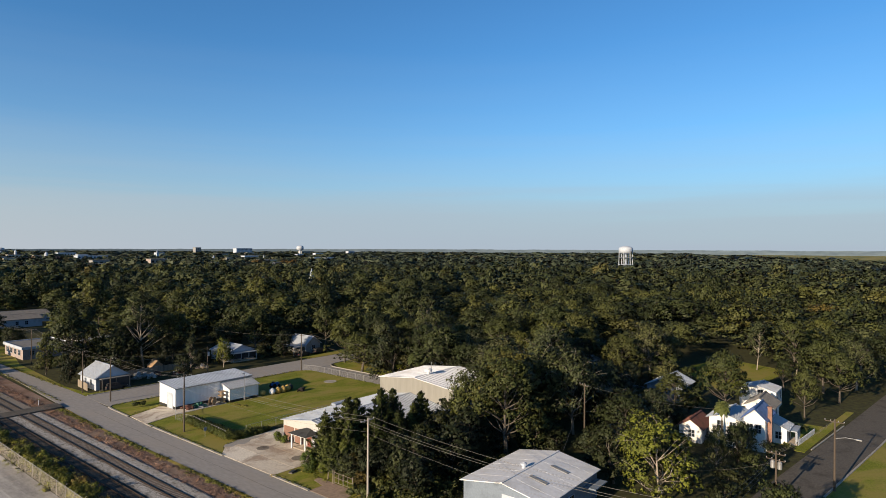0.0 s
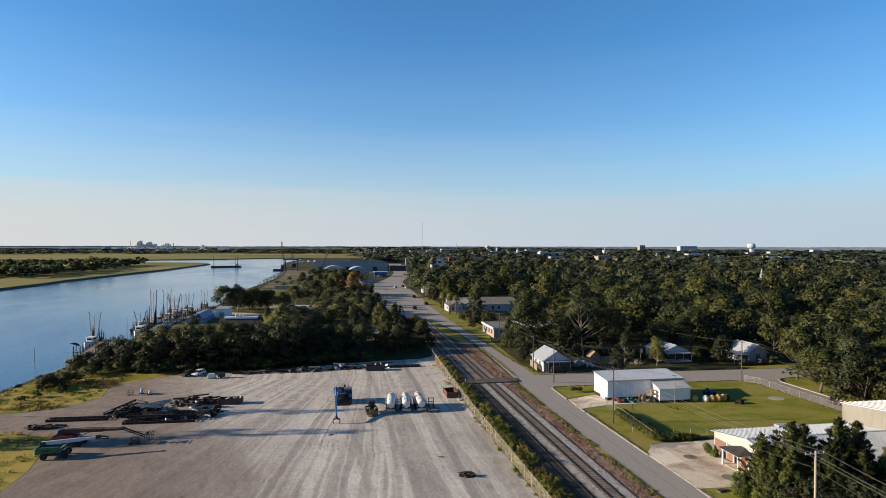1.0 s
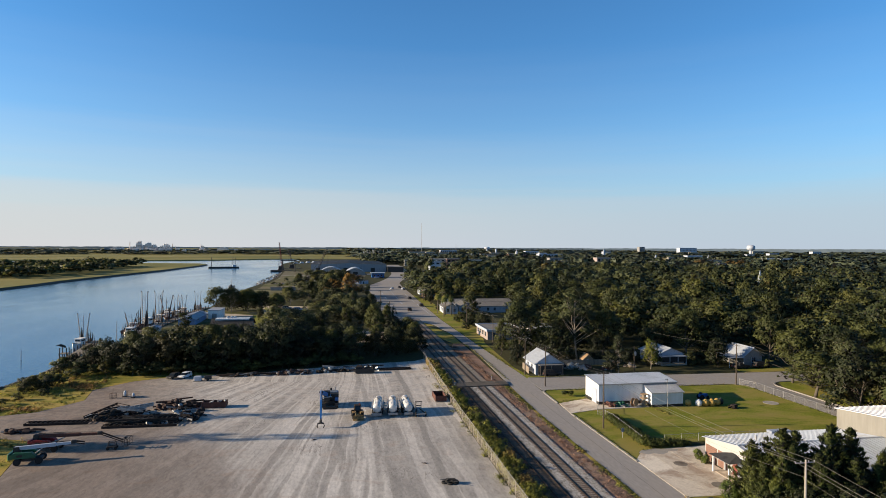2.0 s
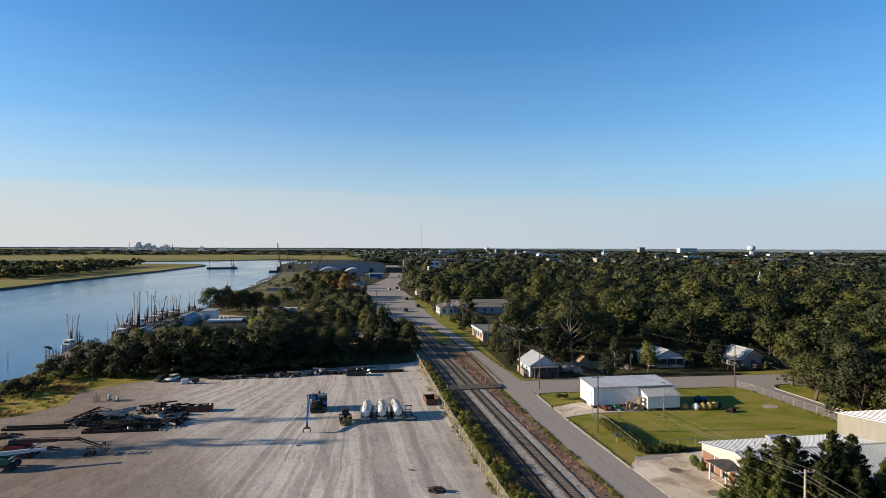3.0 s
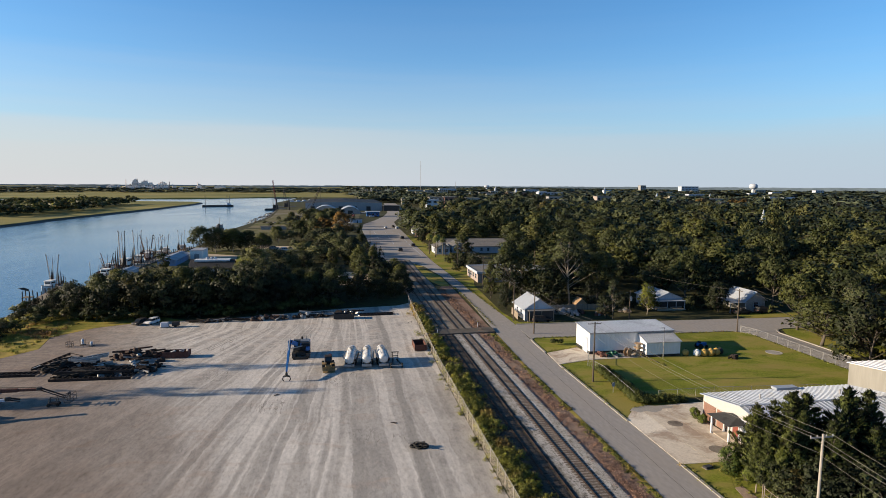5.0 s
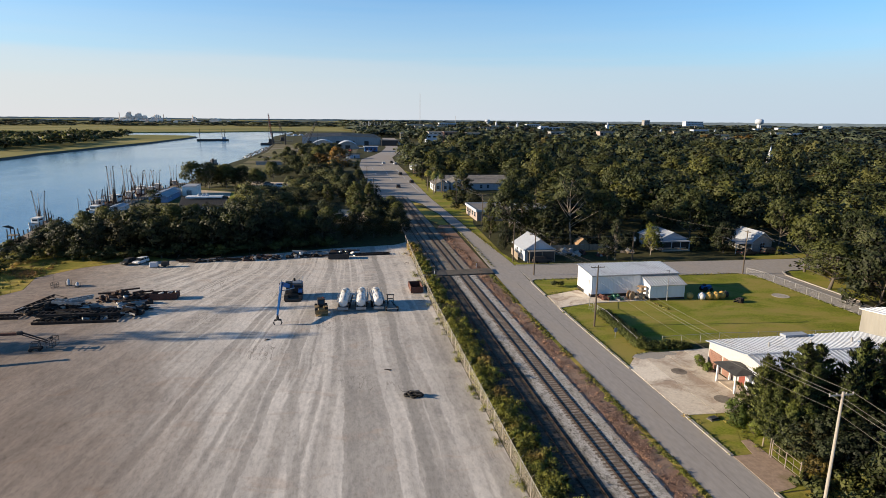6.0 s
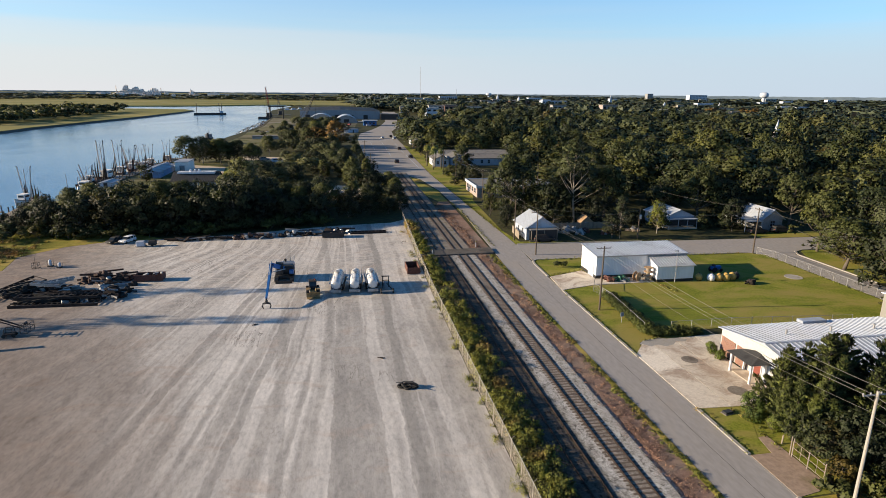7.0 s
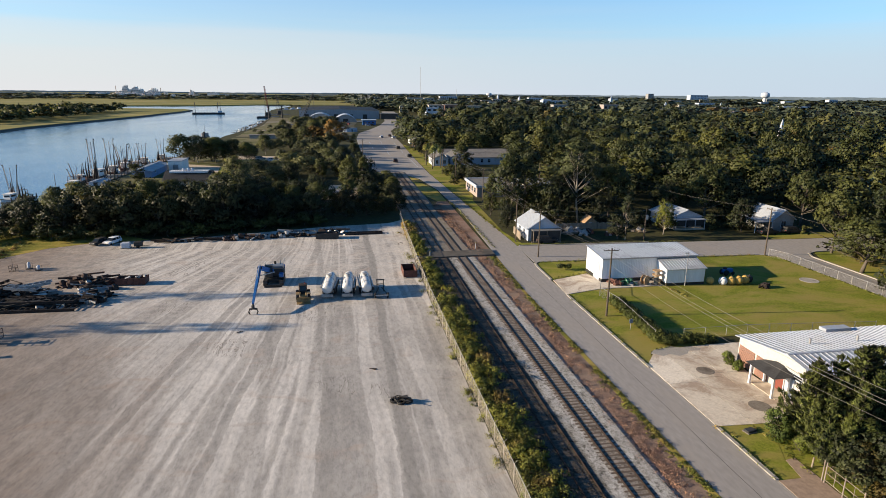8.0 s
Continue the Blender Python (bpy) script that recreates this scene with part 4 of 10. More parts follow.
# ---- railway ----
def build_railway():
    prof = [(23.4, 0.0), (24.6, 0.2), (28.0, 0.215), (32.7, 0.225), (33.3, 0.04)]
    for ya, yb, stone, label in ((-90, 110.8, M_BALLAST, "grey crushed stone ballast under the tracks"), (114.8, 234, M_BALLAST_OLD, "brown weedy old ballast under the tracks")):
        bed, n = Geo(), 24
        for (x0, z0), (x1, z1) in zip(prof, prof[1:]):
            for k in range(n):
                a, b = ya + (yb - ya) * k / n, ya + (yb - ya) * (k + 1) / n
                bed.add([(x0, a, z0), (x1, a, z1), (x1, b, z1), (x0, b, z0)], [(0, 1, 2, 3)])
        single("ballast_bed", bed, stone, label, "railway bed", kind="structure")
    rnd = random.Random(4)
    sleeper = Geo().obox(Matrix(), 2.4, 0.23, 0.16, 0.02).data("sleeper", M_SLEEPER)
    for x, sunk in ((30.2, 0.0), (26.45, 0.03)):
        track = thing("railway_track", "rusty steel rails on dark wooden sleepers in grey ballast", "railway track", pose(x, 0, 0.2), "railway tracks")
        rail_prof = [(-0.07, 0), (0.07, 0), (0.07, 0.012), (0.014, 0.026), (0.014, 0.08), (0.038, 0.09), (0.038, 0.12), (-0.038, 0.12), (-0.038, 0.09), (-0.014, 0.08), (-0.014, 0.026), (-0.07, 0.012)]
        for side in (-0.7525, 0.7525):
            part("rail", Geo().extrude(pose(side, 72, 0.02), rail_prof, 324), M_RAIL, track)
        rest = Geo()
        for k in range(520):
            y = -70 + k * 0.58
            if 110.4 < y < 115.2:
                continue
            m = pose(rnd.uniform(-0.06, 0.06), y, -0.04 - sunk + rnd.uniform(-0.012, 0.012), 0, 0, rnd.uniform(-1.6, 1.6))
            if 28 < y < 165:
                part("sleeper", sleeper, None, track, m=m)
            else:
                rest.obox(m, 2.6, 0.23, 0.16)
        tagged(part("sleepers_beyond", rest, M_SLEEPER, track), kind="stuff")


build_railway()


# ---- wire fences ----
def wire_fence(pts, height, step, label, cell=0.16, wire=0.012, post_r=0.04, name="wire_fence", barbs=False):
    fence = thing(name, label, "fence")
    net, posts = Geo(), 0
    for (x0, y0), (x1, y1) in zip(pts, pts[1:]):
        d = math.hypot(x1 - x0, y1 - y0)
        ux, uy = (x1 - x0) / d, (y1 - y0) / d
        n = max(1, round(d / step))
        for k in range(n + 1):
            g = Geo().cone((x0 + ux * d * k / n, y0 + uy * d * k / n, 0), (x0 + ux * d * k / n, y0 + uy * d * k / n, height + 0.08), post_r, post_r * 0.9, 6)
            if barbs:
                bx, by = x0 + ux * d * k / n, y0 + uy * d * k / n
                g.cone((bx, by, height + 0.05), (bx + 0.25, by, height + 0.32), 0.018, 0.015, 5)
            part("post", g, M_MESH if barbs else M_STEEL, fence)
        part("top_rail", Geo().cone((x0, y0, height), (x1, y1, height), 0.024, 0.024, 6), M_STEEL, fence)
        m = int(d / cell)
        hh = height - 0.05
        for k in range(-int(hh / cell), m):
            for s in (1, -1):
                a, b = k * cell, k * cell + hh
                za, zb = 0.05, height
                if a < 0:
                    za, a = za - a * 1.0, 0.0
                if b > d:
                    zb, b = zb - (b - d), d
                if zb <= za:
                    continue
                if s < 0:
                    za, zb = height + 0.05 - za, height + 0.05 - zb
                p, q = (x0 + ux * a, y0 + uy * a), (x0 + ux * b, y0 + uy * b)
                net.add([(*p, za), (*q, zb), (*q, zb + wire * 1.4), (*p, za + wire * 1.4)], [(0, 1, 2, 3)])
    part("wire_net", net, M_MESH if barbs else M_STEEL, fence)
    return fence


YARD_FENCE = [(20.75, -30), (20.75, 60), (20.85, 90), (21.9, 133), (22.3, 146)]
wire_fence(YARD_FENCE, 1.9, 3.05, "long dusty wire mesh fence along the yard", 0.11, 0.013, barbs=True)
wire_fence([(48.8, 90.4), (47.0, 86.8), (47.6, 81.5), (46.6, 69.5)], 1.5, 2.6, "galvanised wire fence beside the lawn", 0.2, 0.007)
wire_fence([(90.0, 104.2), (91.25, 100.5), (91.25, 66)], 1.5, 3.0, "galvanised wire fence between lawn and lane", 0.2, 0.007)
wire_fence([(50.8, 69.9), (60, 70.0), (78, 68.5)], 1.3, 3.0, "low wire fence behind the lawn", 0.22, 0.008)


# ---- trees ----
def cards(rng, centers, radii, count, size, flat=0.75, shell=0.55, droop=0.0, core=None, per=8):
    """Leaf clumps: small blades gathered in tufts, and the tufts spread over the outer part of each ball."""
    centers, radii = np.asarray(centers, float), np.asarray(radii, float)
    w = radii ** 2
    tufts = max(len(centers) * 3, count // per)
    ball = rng.choice(len(centers), tufts, p=w / w.sum())
    way = rng.normal(size=(tufts, 3))
    way[:, 2] += 0.35
    way /= np.linalg.norm(way, axis=1, keepdims=True)
    spot = centers[ball] + way * (radii[ball] * (shell + (1 - shell) * rng.random(tufts) ** 0.5))[:, None] * np.array([1, 1, flat])
    wide = radii[ball] * np.clip(0.85 / math.sqrt(tufts / len(centers)), 0.12, 0.5) * rng.uniform(0.65, 1.35, tufts)
    pick = rng.integers(tufts, size=count)
    off = np.clip(rng.normal(size=(count, 3)), -1.8, 1.8) * np.array([1, 1, 0.62])
    p = spot[pick] + off * wide[pick][:, None]
    p[:, 2] -= droop * rng.random(count)
    off /= np.linalg.norm(off, axis=1, keepdims=True) + 1e-6
    d = way[pick]
    nrm = off * 0.6 + d * 0.7 + rng.normal(scale=0.45, size=(count, 3)) + np.array([0, 0, 0.25])
    nrm /= np.linalg.norm(nrm, axis=1, keepdims=True)
    ref = rng.normal(size=(count, 3))
    u = np.cross(nrm, ref)
    u /= np.linalg.norm(u, axis=1, keepdims=True)
    v = np.cross(nrm, u)
    s = size * (0.55 + 0.8 * rng.random(count))[:, None]
    verts = np.stack([p + u * s * 0.6, p - u * s * 0.4 + v * s * 0.5, p - u * s * 0.4 - v * s * 0.5], 1).reshape(-1, 3)
    out = p - (centers * w[:, None]).sum(0) / w.sum() if core is None else p - np.asarray(core)
    out /= np.linalg.norm(out, axis=1, keepdims=True) + 1e-6
    soft = off * 0.42 + d * 0.42 + out * 0.45 + nrm * 0.14
    soft /= np.linalg.norm(soft, axis=1, keepdims=True)
    return verts, np.arange(count * 3).reshape(-1, 3), np.repeat(soft, 3, axis=0)


def crown_balls(rng, h, w, base, n):
    """Centres and radii of the clumps of a broad crown between base and h."""
    c, r = [], []
    for k in range(n):
        a, t = k * 2.4 + rng.uniform(-0.4, 0.4), rng.random()
        z = base + (h - base) * (0.12 + 0.78 * t)
        reach = w * 0.5 * math.sqrt(max(0.08, 1 - ((z - base) / (h - base) - 0.38) ** 2 * 2.2)) * rng.uniform(0.45, 0.95)
        rad = w * rng.uniform(0.14, 0.25)
        c.append((reach * math.cos(a), reach * math.sin(a), min(z, h - rad * 0.75)))
        r.append(rad)
    c.append((0, 0, h - w * 0.2))
    r.append(w * 0.2)
    return np.array(c), np.array(r)


def dome_balls(rng, h, w, base, n):
    """Centres and radii of the clumps of a spreading crown: an uneven dome over bare limbs."""
    c, r = [], []
    lop = rng.uniform(-0.08, 0.08, 2) * w
    for k in range(n):
        q = math.sqrt((k + 0.4) / n)
        a = k * 2.4 + rng.uniform(-0.45, 0.45)
        rad = w * rng.uniform(0.11, 0.19) * (1.15 - 0.3 * q)
        reach = q * (w * 0.5 - rad * 0.7) * rng.uniform(0.82, 1.12)
        z = base + (h - base) * (0.16 + 0.74 * (1 - q ** 2.2)) + rng.uniform(-0.13, 0.1) * (h - base)
        c.append((reach * math.cos(a) + lop[0] * (1 - q), reach * math.sin(a) + lop[1] * (1 - q), min(z, h - rad * 0.7)))
        r.append(rad)
    return np.array(c), np.array(r)


def limbs(rng, geo, balls, fork, r0, share=1.0, seg=6, twigs=None):
    """A tapered trunk with limbs that leave it one above another towards the clumps."""
    top = max(c[2] for c in balls)
    lean = Vector((rng.uniform(-0.5, 0.5), rng.uniform(-0.5, 0.5), fork))
    high = Vector((lean.x * 1.6 + rng.uniform(-0.4, 0.4), lean.y * 1.6 + rng.uniform(-0.4, 0.4), fork + (top - fork) * 0.72))
    geo.tube([(0, 0, -0.2), lean * 0.5, lean, lean.lerp(high, 0.5), high], r0, r0 * 0.22, seg + 1)
    for k, c in enumerate(balls):
        if rng.random() > share:
            continue
        c = Vector(c)
        t = min(1.0, max(0.0, (c.z - fork) / (high.z - fork) - rng.uniform(0.3, 0.6)))
        foot = lean.lerp(high, t) if t > 0 else lean * rng.uniform(0.82, 0.98)
        mid = foot.lerp(c, 0.5) + Vector((rng.uniform(-0.6, 0.6), rng.uniform(-0.6, 0.6), rng.uniform(-0.5, 0.4)))
        thick = r0 * rng.uniform(0.26, 0.42) * (1 - 0.45 * t)
        geo.tube([foot, mid, foot.lerp(c, 0.95)], thick, r0 * 0.09, 5)
        if twigs is not None:
            r = twigs[k]
            for j in range(2):
                tip = c + Vector((rng.uniform(-1, 1), rng.uniform(-1, 1), rng.uniform(0.0, 0.9))) * r
                geo.tube([mid.lerp(c, 0.7), c.lerp(tip, 0.5) + Vector((0, 0, 0.1 * r)), tip], r0 * 0.13, r0 * 0.05, 4)


def broad_tree(seed, h, w, base, n, count, size, leaf, bark, label, shell=0.45, share=0.8, droop=0.0, r0=None, dome=False):
    rng = np.random.default_rng(seed)
    c, r = (dome_balls if dome else crown_balls)(rng, h, w, base, n)
    tree = thing("bush", label, "bush") if h <= 5.0 else thing("tree", label, "tree")
    geo = Geo()
    limbs(rng, geo, c, min(base * 0.85 + 0.3, h * 0.3), r0 or h * 0.026, share, twigs=r if bark in (M_BARK_MOSS, M_BARK_PALE) else None)
    part("trunk", geo, bark, tree, smooth=True)
    v, f, n = cards(rng, c, r, count, size, 0.8, shell, droop)
    part("crown", soup("crown", v, f, leaf, n), None, tree)
    return tree


def cedar_tree(seed, h, w, count, size, label):
    """A pointed cedar: sprays of narrow blades along rising branches, with a few side leaders."""
    rng = np.random.default_rng(seed)
    geo = Geo().tube([(0, 0, -0.2), (0.1, 0, h * 0.5), (0, 0.1, h * 0.93)], h * 0.022, 0.03, 7)
    tips = []
    leaders = [(0.0, 0.0, h)] + [(w * 0.24 * math.cos(a), w * 0.24 * math.sin(a), h * rng.uniform(0.6, 0.88)) for a in rng.uniform(0, 6.28, 4)]
    for lx, ly, lh in leaders:
        n = 70 if lh == h else 30
        for k in range(n):
            t = (k + rng.random()) / n
            z0 = lh * (0.05 + 0.93 * t)
            reach = w * (0.46 if lh == h else 0.27) * (1 - t) ** 0.8 * rng.uniform(0.45, 1.15) + 0.12
            a = k * 2.4 + rng.uniform(-0.5, 0.5)
            d = np.array([math.cos(a), math.sin(a), rng.uniform(0.5, 1.3)])
            tips.append((np.array([lx, ly, z0]), d, reach))
    weight = np.array([t[2] + 0.25 for t in tips])
    pick = rng.choice(len(tips), count, p=weight / weight.sum())
    foot = np.array([t[0] for t in tips])[pick]
    way = np.array([t[1] for t in tips])[pick]
    reach = np.array([t[2] for t in tips])[pick]
    u = rng.random(count) ** 0.6
    p = foot + way * (reach * u)[:, None] + rng.normal(scale=0.16, size=(count, 3)) * (0.5 + reach * (1 - u))[:, None]
    p[:, 2] = np.maximum(p[:, 2], 0.05)
    long = way * 0.6 + rng.normal(scale=0.4, size=(count, 3)) + np.array([0, 0, 0.7])
    long /= np.linalg.norm(long, axis=1, keepdims=True)
    side = np.cross(long, rng.normal(size=(count, 3)))
    side /= np.linalg.norm(side, axis=1, keepdims=True)
    s = (size * rng.uniform(0.6, 1.4, count))[:, None]
    verts = np.stack([p + long * s * 1.25, p - long * s * 0.7 + side * s * 0.34, p - long * s * 0.7 - side * s * 0.34], 1).reshape(-1, 3)
    nrm = p * np.array([1, 1, 0]) / (w * 0.3) + way * 0.55 + rng.normal(scale=0.32, size=(count, 3))
    nrm /= np.linalg.norm(nrm, axis=1, keepdims=True)
    tree = thing("cedar_tree", label, "tree")
    part("trunk", geo, M_BARK, tree, smooth=True)
    part("crown", soup("crown", verts, np.arange(count * 3).reshape(-1, 3), M_LEAF_CEDAR, np.repeat(nrm, 3, axis=0)), None, tree)
    return tree


def palm_tree(seed, h, label):
    rng = np.random.default_rng(seed)
    tree = thing("palm_tree", label, "tree")
    part("trunk", Geo().tube([(0, 0, -0.1), (0.15, 0.05, h * 0.5), (0.1, 0, h)], 0.22, 0.17, 8), M_BARK, tree, smooth=True)
    g = Geo()
    for k in range(46):
        a, up = k * 2.4, 1.25 - 1.9 * (k / 46)
        d = Vector((math.cos(a), math.sin(a), 0))
        side = Vector((-math.sin(a), math.cos(a), 0))
        ln = rng.uniform(1.2, 1.6)
        pts = [Vector((0.1, 0, h)) + d * (ln * t * math.cos(up)) + Vector((0, 0, ln * t * math.sin(up) - 0.75 * t * t)) for t in (0, 0.4, 0.75, 1.1)]
        for s in (-1, 1):
            for i in range(3):
                w0, w1 = (0.05, 0.42, 0.5, 0.06)[i], (0.05, 0.42, 0.5, 0.06)[i + 1]
                sag = Vector((0, 0, -0.12))
                g.add([pts[i], pts[i + 1], pts[i + 1] + side * s * w1 + sag, pts[i] + side * s * w0 + sag], [(0, 1, 2, 3)])
    part("crown", g, M_LEAF_PALM, tree)
    return tree


TREE_KINDS = {
    "oak": [broad_tree(10 + k, 13.0, 12.5 + k % 3, 3.0, 30 + k, 6400, 0.36, M_LEAF, M_BARK, "dense dark green live oak with a rounded crown", dome=True) for k in range(5)],
    "tall": [broad_tree(30 + k, 17.0, 9.5 + k, 4.5, 28, 6600, 0.34, M_LEAF, M_BARK, "tall dark green broadleaf tree with an uneven crown", dome=True) for k in range(3)],
    "leafy": [broad_tree(40 + k, 15.0, 8.0, 0.9, 28, 4900, 0.38, M_LEAF, M_BARK, "tall green tree leafy down to the ground") for k in range(2)],
    "thicket": [broad_tree(45 + k, 10.0, 10.0, 0.4, 28, 3900, 0.42, M_LEAF_DARK, M_BARK, "dense dark oak with foliage down to the ground") for k in range(4)],
    "brush": [broad_tree(47 + k, 5.0, 4.8, 0.2, 16, 1900, 0.29, (M_LEAF_DARK, M_LEAF, M_LEAF_OLIVE)[k], M_BARK, "tall dark green bush leafy down to the ground") for k in range(3)],
    "olive": [broad_tree(50 + k, 14.0, 12.5, 3.4, 27, 5400, 0.34, M_LEAF_OLIVE, M_BARK_MOSS, "olive green oak with grey moss on its limbs", 0.5, 1.0, 0.9, 0.3, True) for k in range(3)],
    "airy": [broad_tree(60 + k, 17.0, 9.5, 5.0, 24, 4300, 0.32, M_LEAF_OLIVE, M_BARK_PALE, "tall open tree with pale bare limbs and thin foliage", 0.3, 0.9, 0.0, 0.24, True) for k in range(2)],
    "sparse": [broad_tree(66 + k, 17.0, 9.5, 6.5, 20, 1500, 0.34, M_LEAF_OLIVE, M_BARK_PALE, "tall thin tree with sparse foliage", 0.2, 0.7, 0.0, 0.2, True) for k in range(2)],
    "yellow": [broad_tree(70, 11.5, 9.0, 1.8, 22, 6500, 0.26, M_LEAF_YELLOW, M_BARK_PALE, "yellow-green tree with pale spreading limbs", 0.35, 1.0, 0, 0.25)],
    "rust": [broad_tree(75, 12.0, 10.0, 2.0, 15, 3600, 0.48, M_LEAF_RUST, M_BARK, "tree with rust-brown autumn foliage")],
    "small": [broad_tree(80 + k, 7.0, 5.6, 0.7, 18, 3200, 0.28, M_LEAF_DARK, M_BARK, "small bushy dark green tree") for k in range(3)],
    "cedar": [cedar_tree(90 + k, 10.5, 5.2, 15000, 0.18, "dark green cedar with a pointed feathery crown") for k in range(3)],
    "palm": [palm_tree(95, 7.0, "cabbage palm with a round head of fronds")],
    "bush": [broad_tree(98 + k, 2.4, 3.2, 0.3, 9, 1400, 0.2, M_LEAF, M_BARK, "low rounded green bush") for k in range(2)],
    "shrub": [broad_tree(105, 2.0, 1.9, 0.05, 34, 6500, 0.09, M_SHRUB, M_BARK, "round bright green garden shrub")],
}
TREE_H = {"oak": 13.0, "tall": 17.0, "leafy": 15.0, "thicket": 10.0, "brush": 5.0, "olive": 14.0, "airy": 17.0, "sparse": 17.0, "yellow": 11.5, "rust": 12.0, "small": 7.0, "cedar": 10.5, "palm": 7.0, "bush": 2.4, "shrub": 2.0}
_used = set()
_pick = random.Random(11)


def plant(kind, x, y, h, wide=1.0, group="trees"):
    """Sets one tree of a kind with its foot at (x, y)."""
    src = TREE_KINDS[kind][_pick.randrange(len(TREE_KINDS[kind]))]
    s = h / TREE_H[kind]
    m = pose(x, y, 0, 0, 0, _pick.uniform(0, 360)) @ Matrix.Diagonal((s * wide, s * wide, s, 1))
    if src.name not in _used:
        _used.add(src.name)
        ob = src
    else:
        ob = copy_thing(src, Matrix())
    ob["group"] = group
    ob.matrix_world = m
    return ob


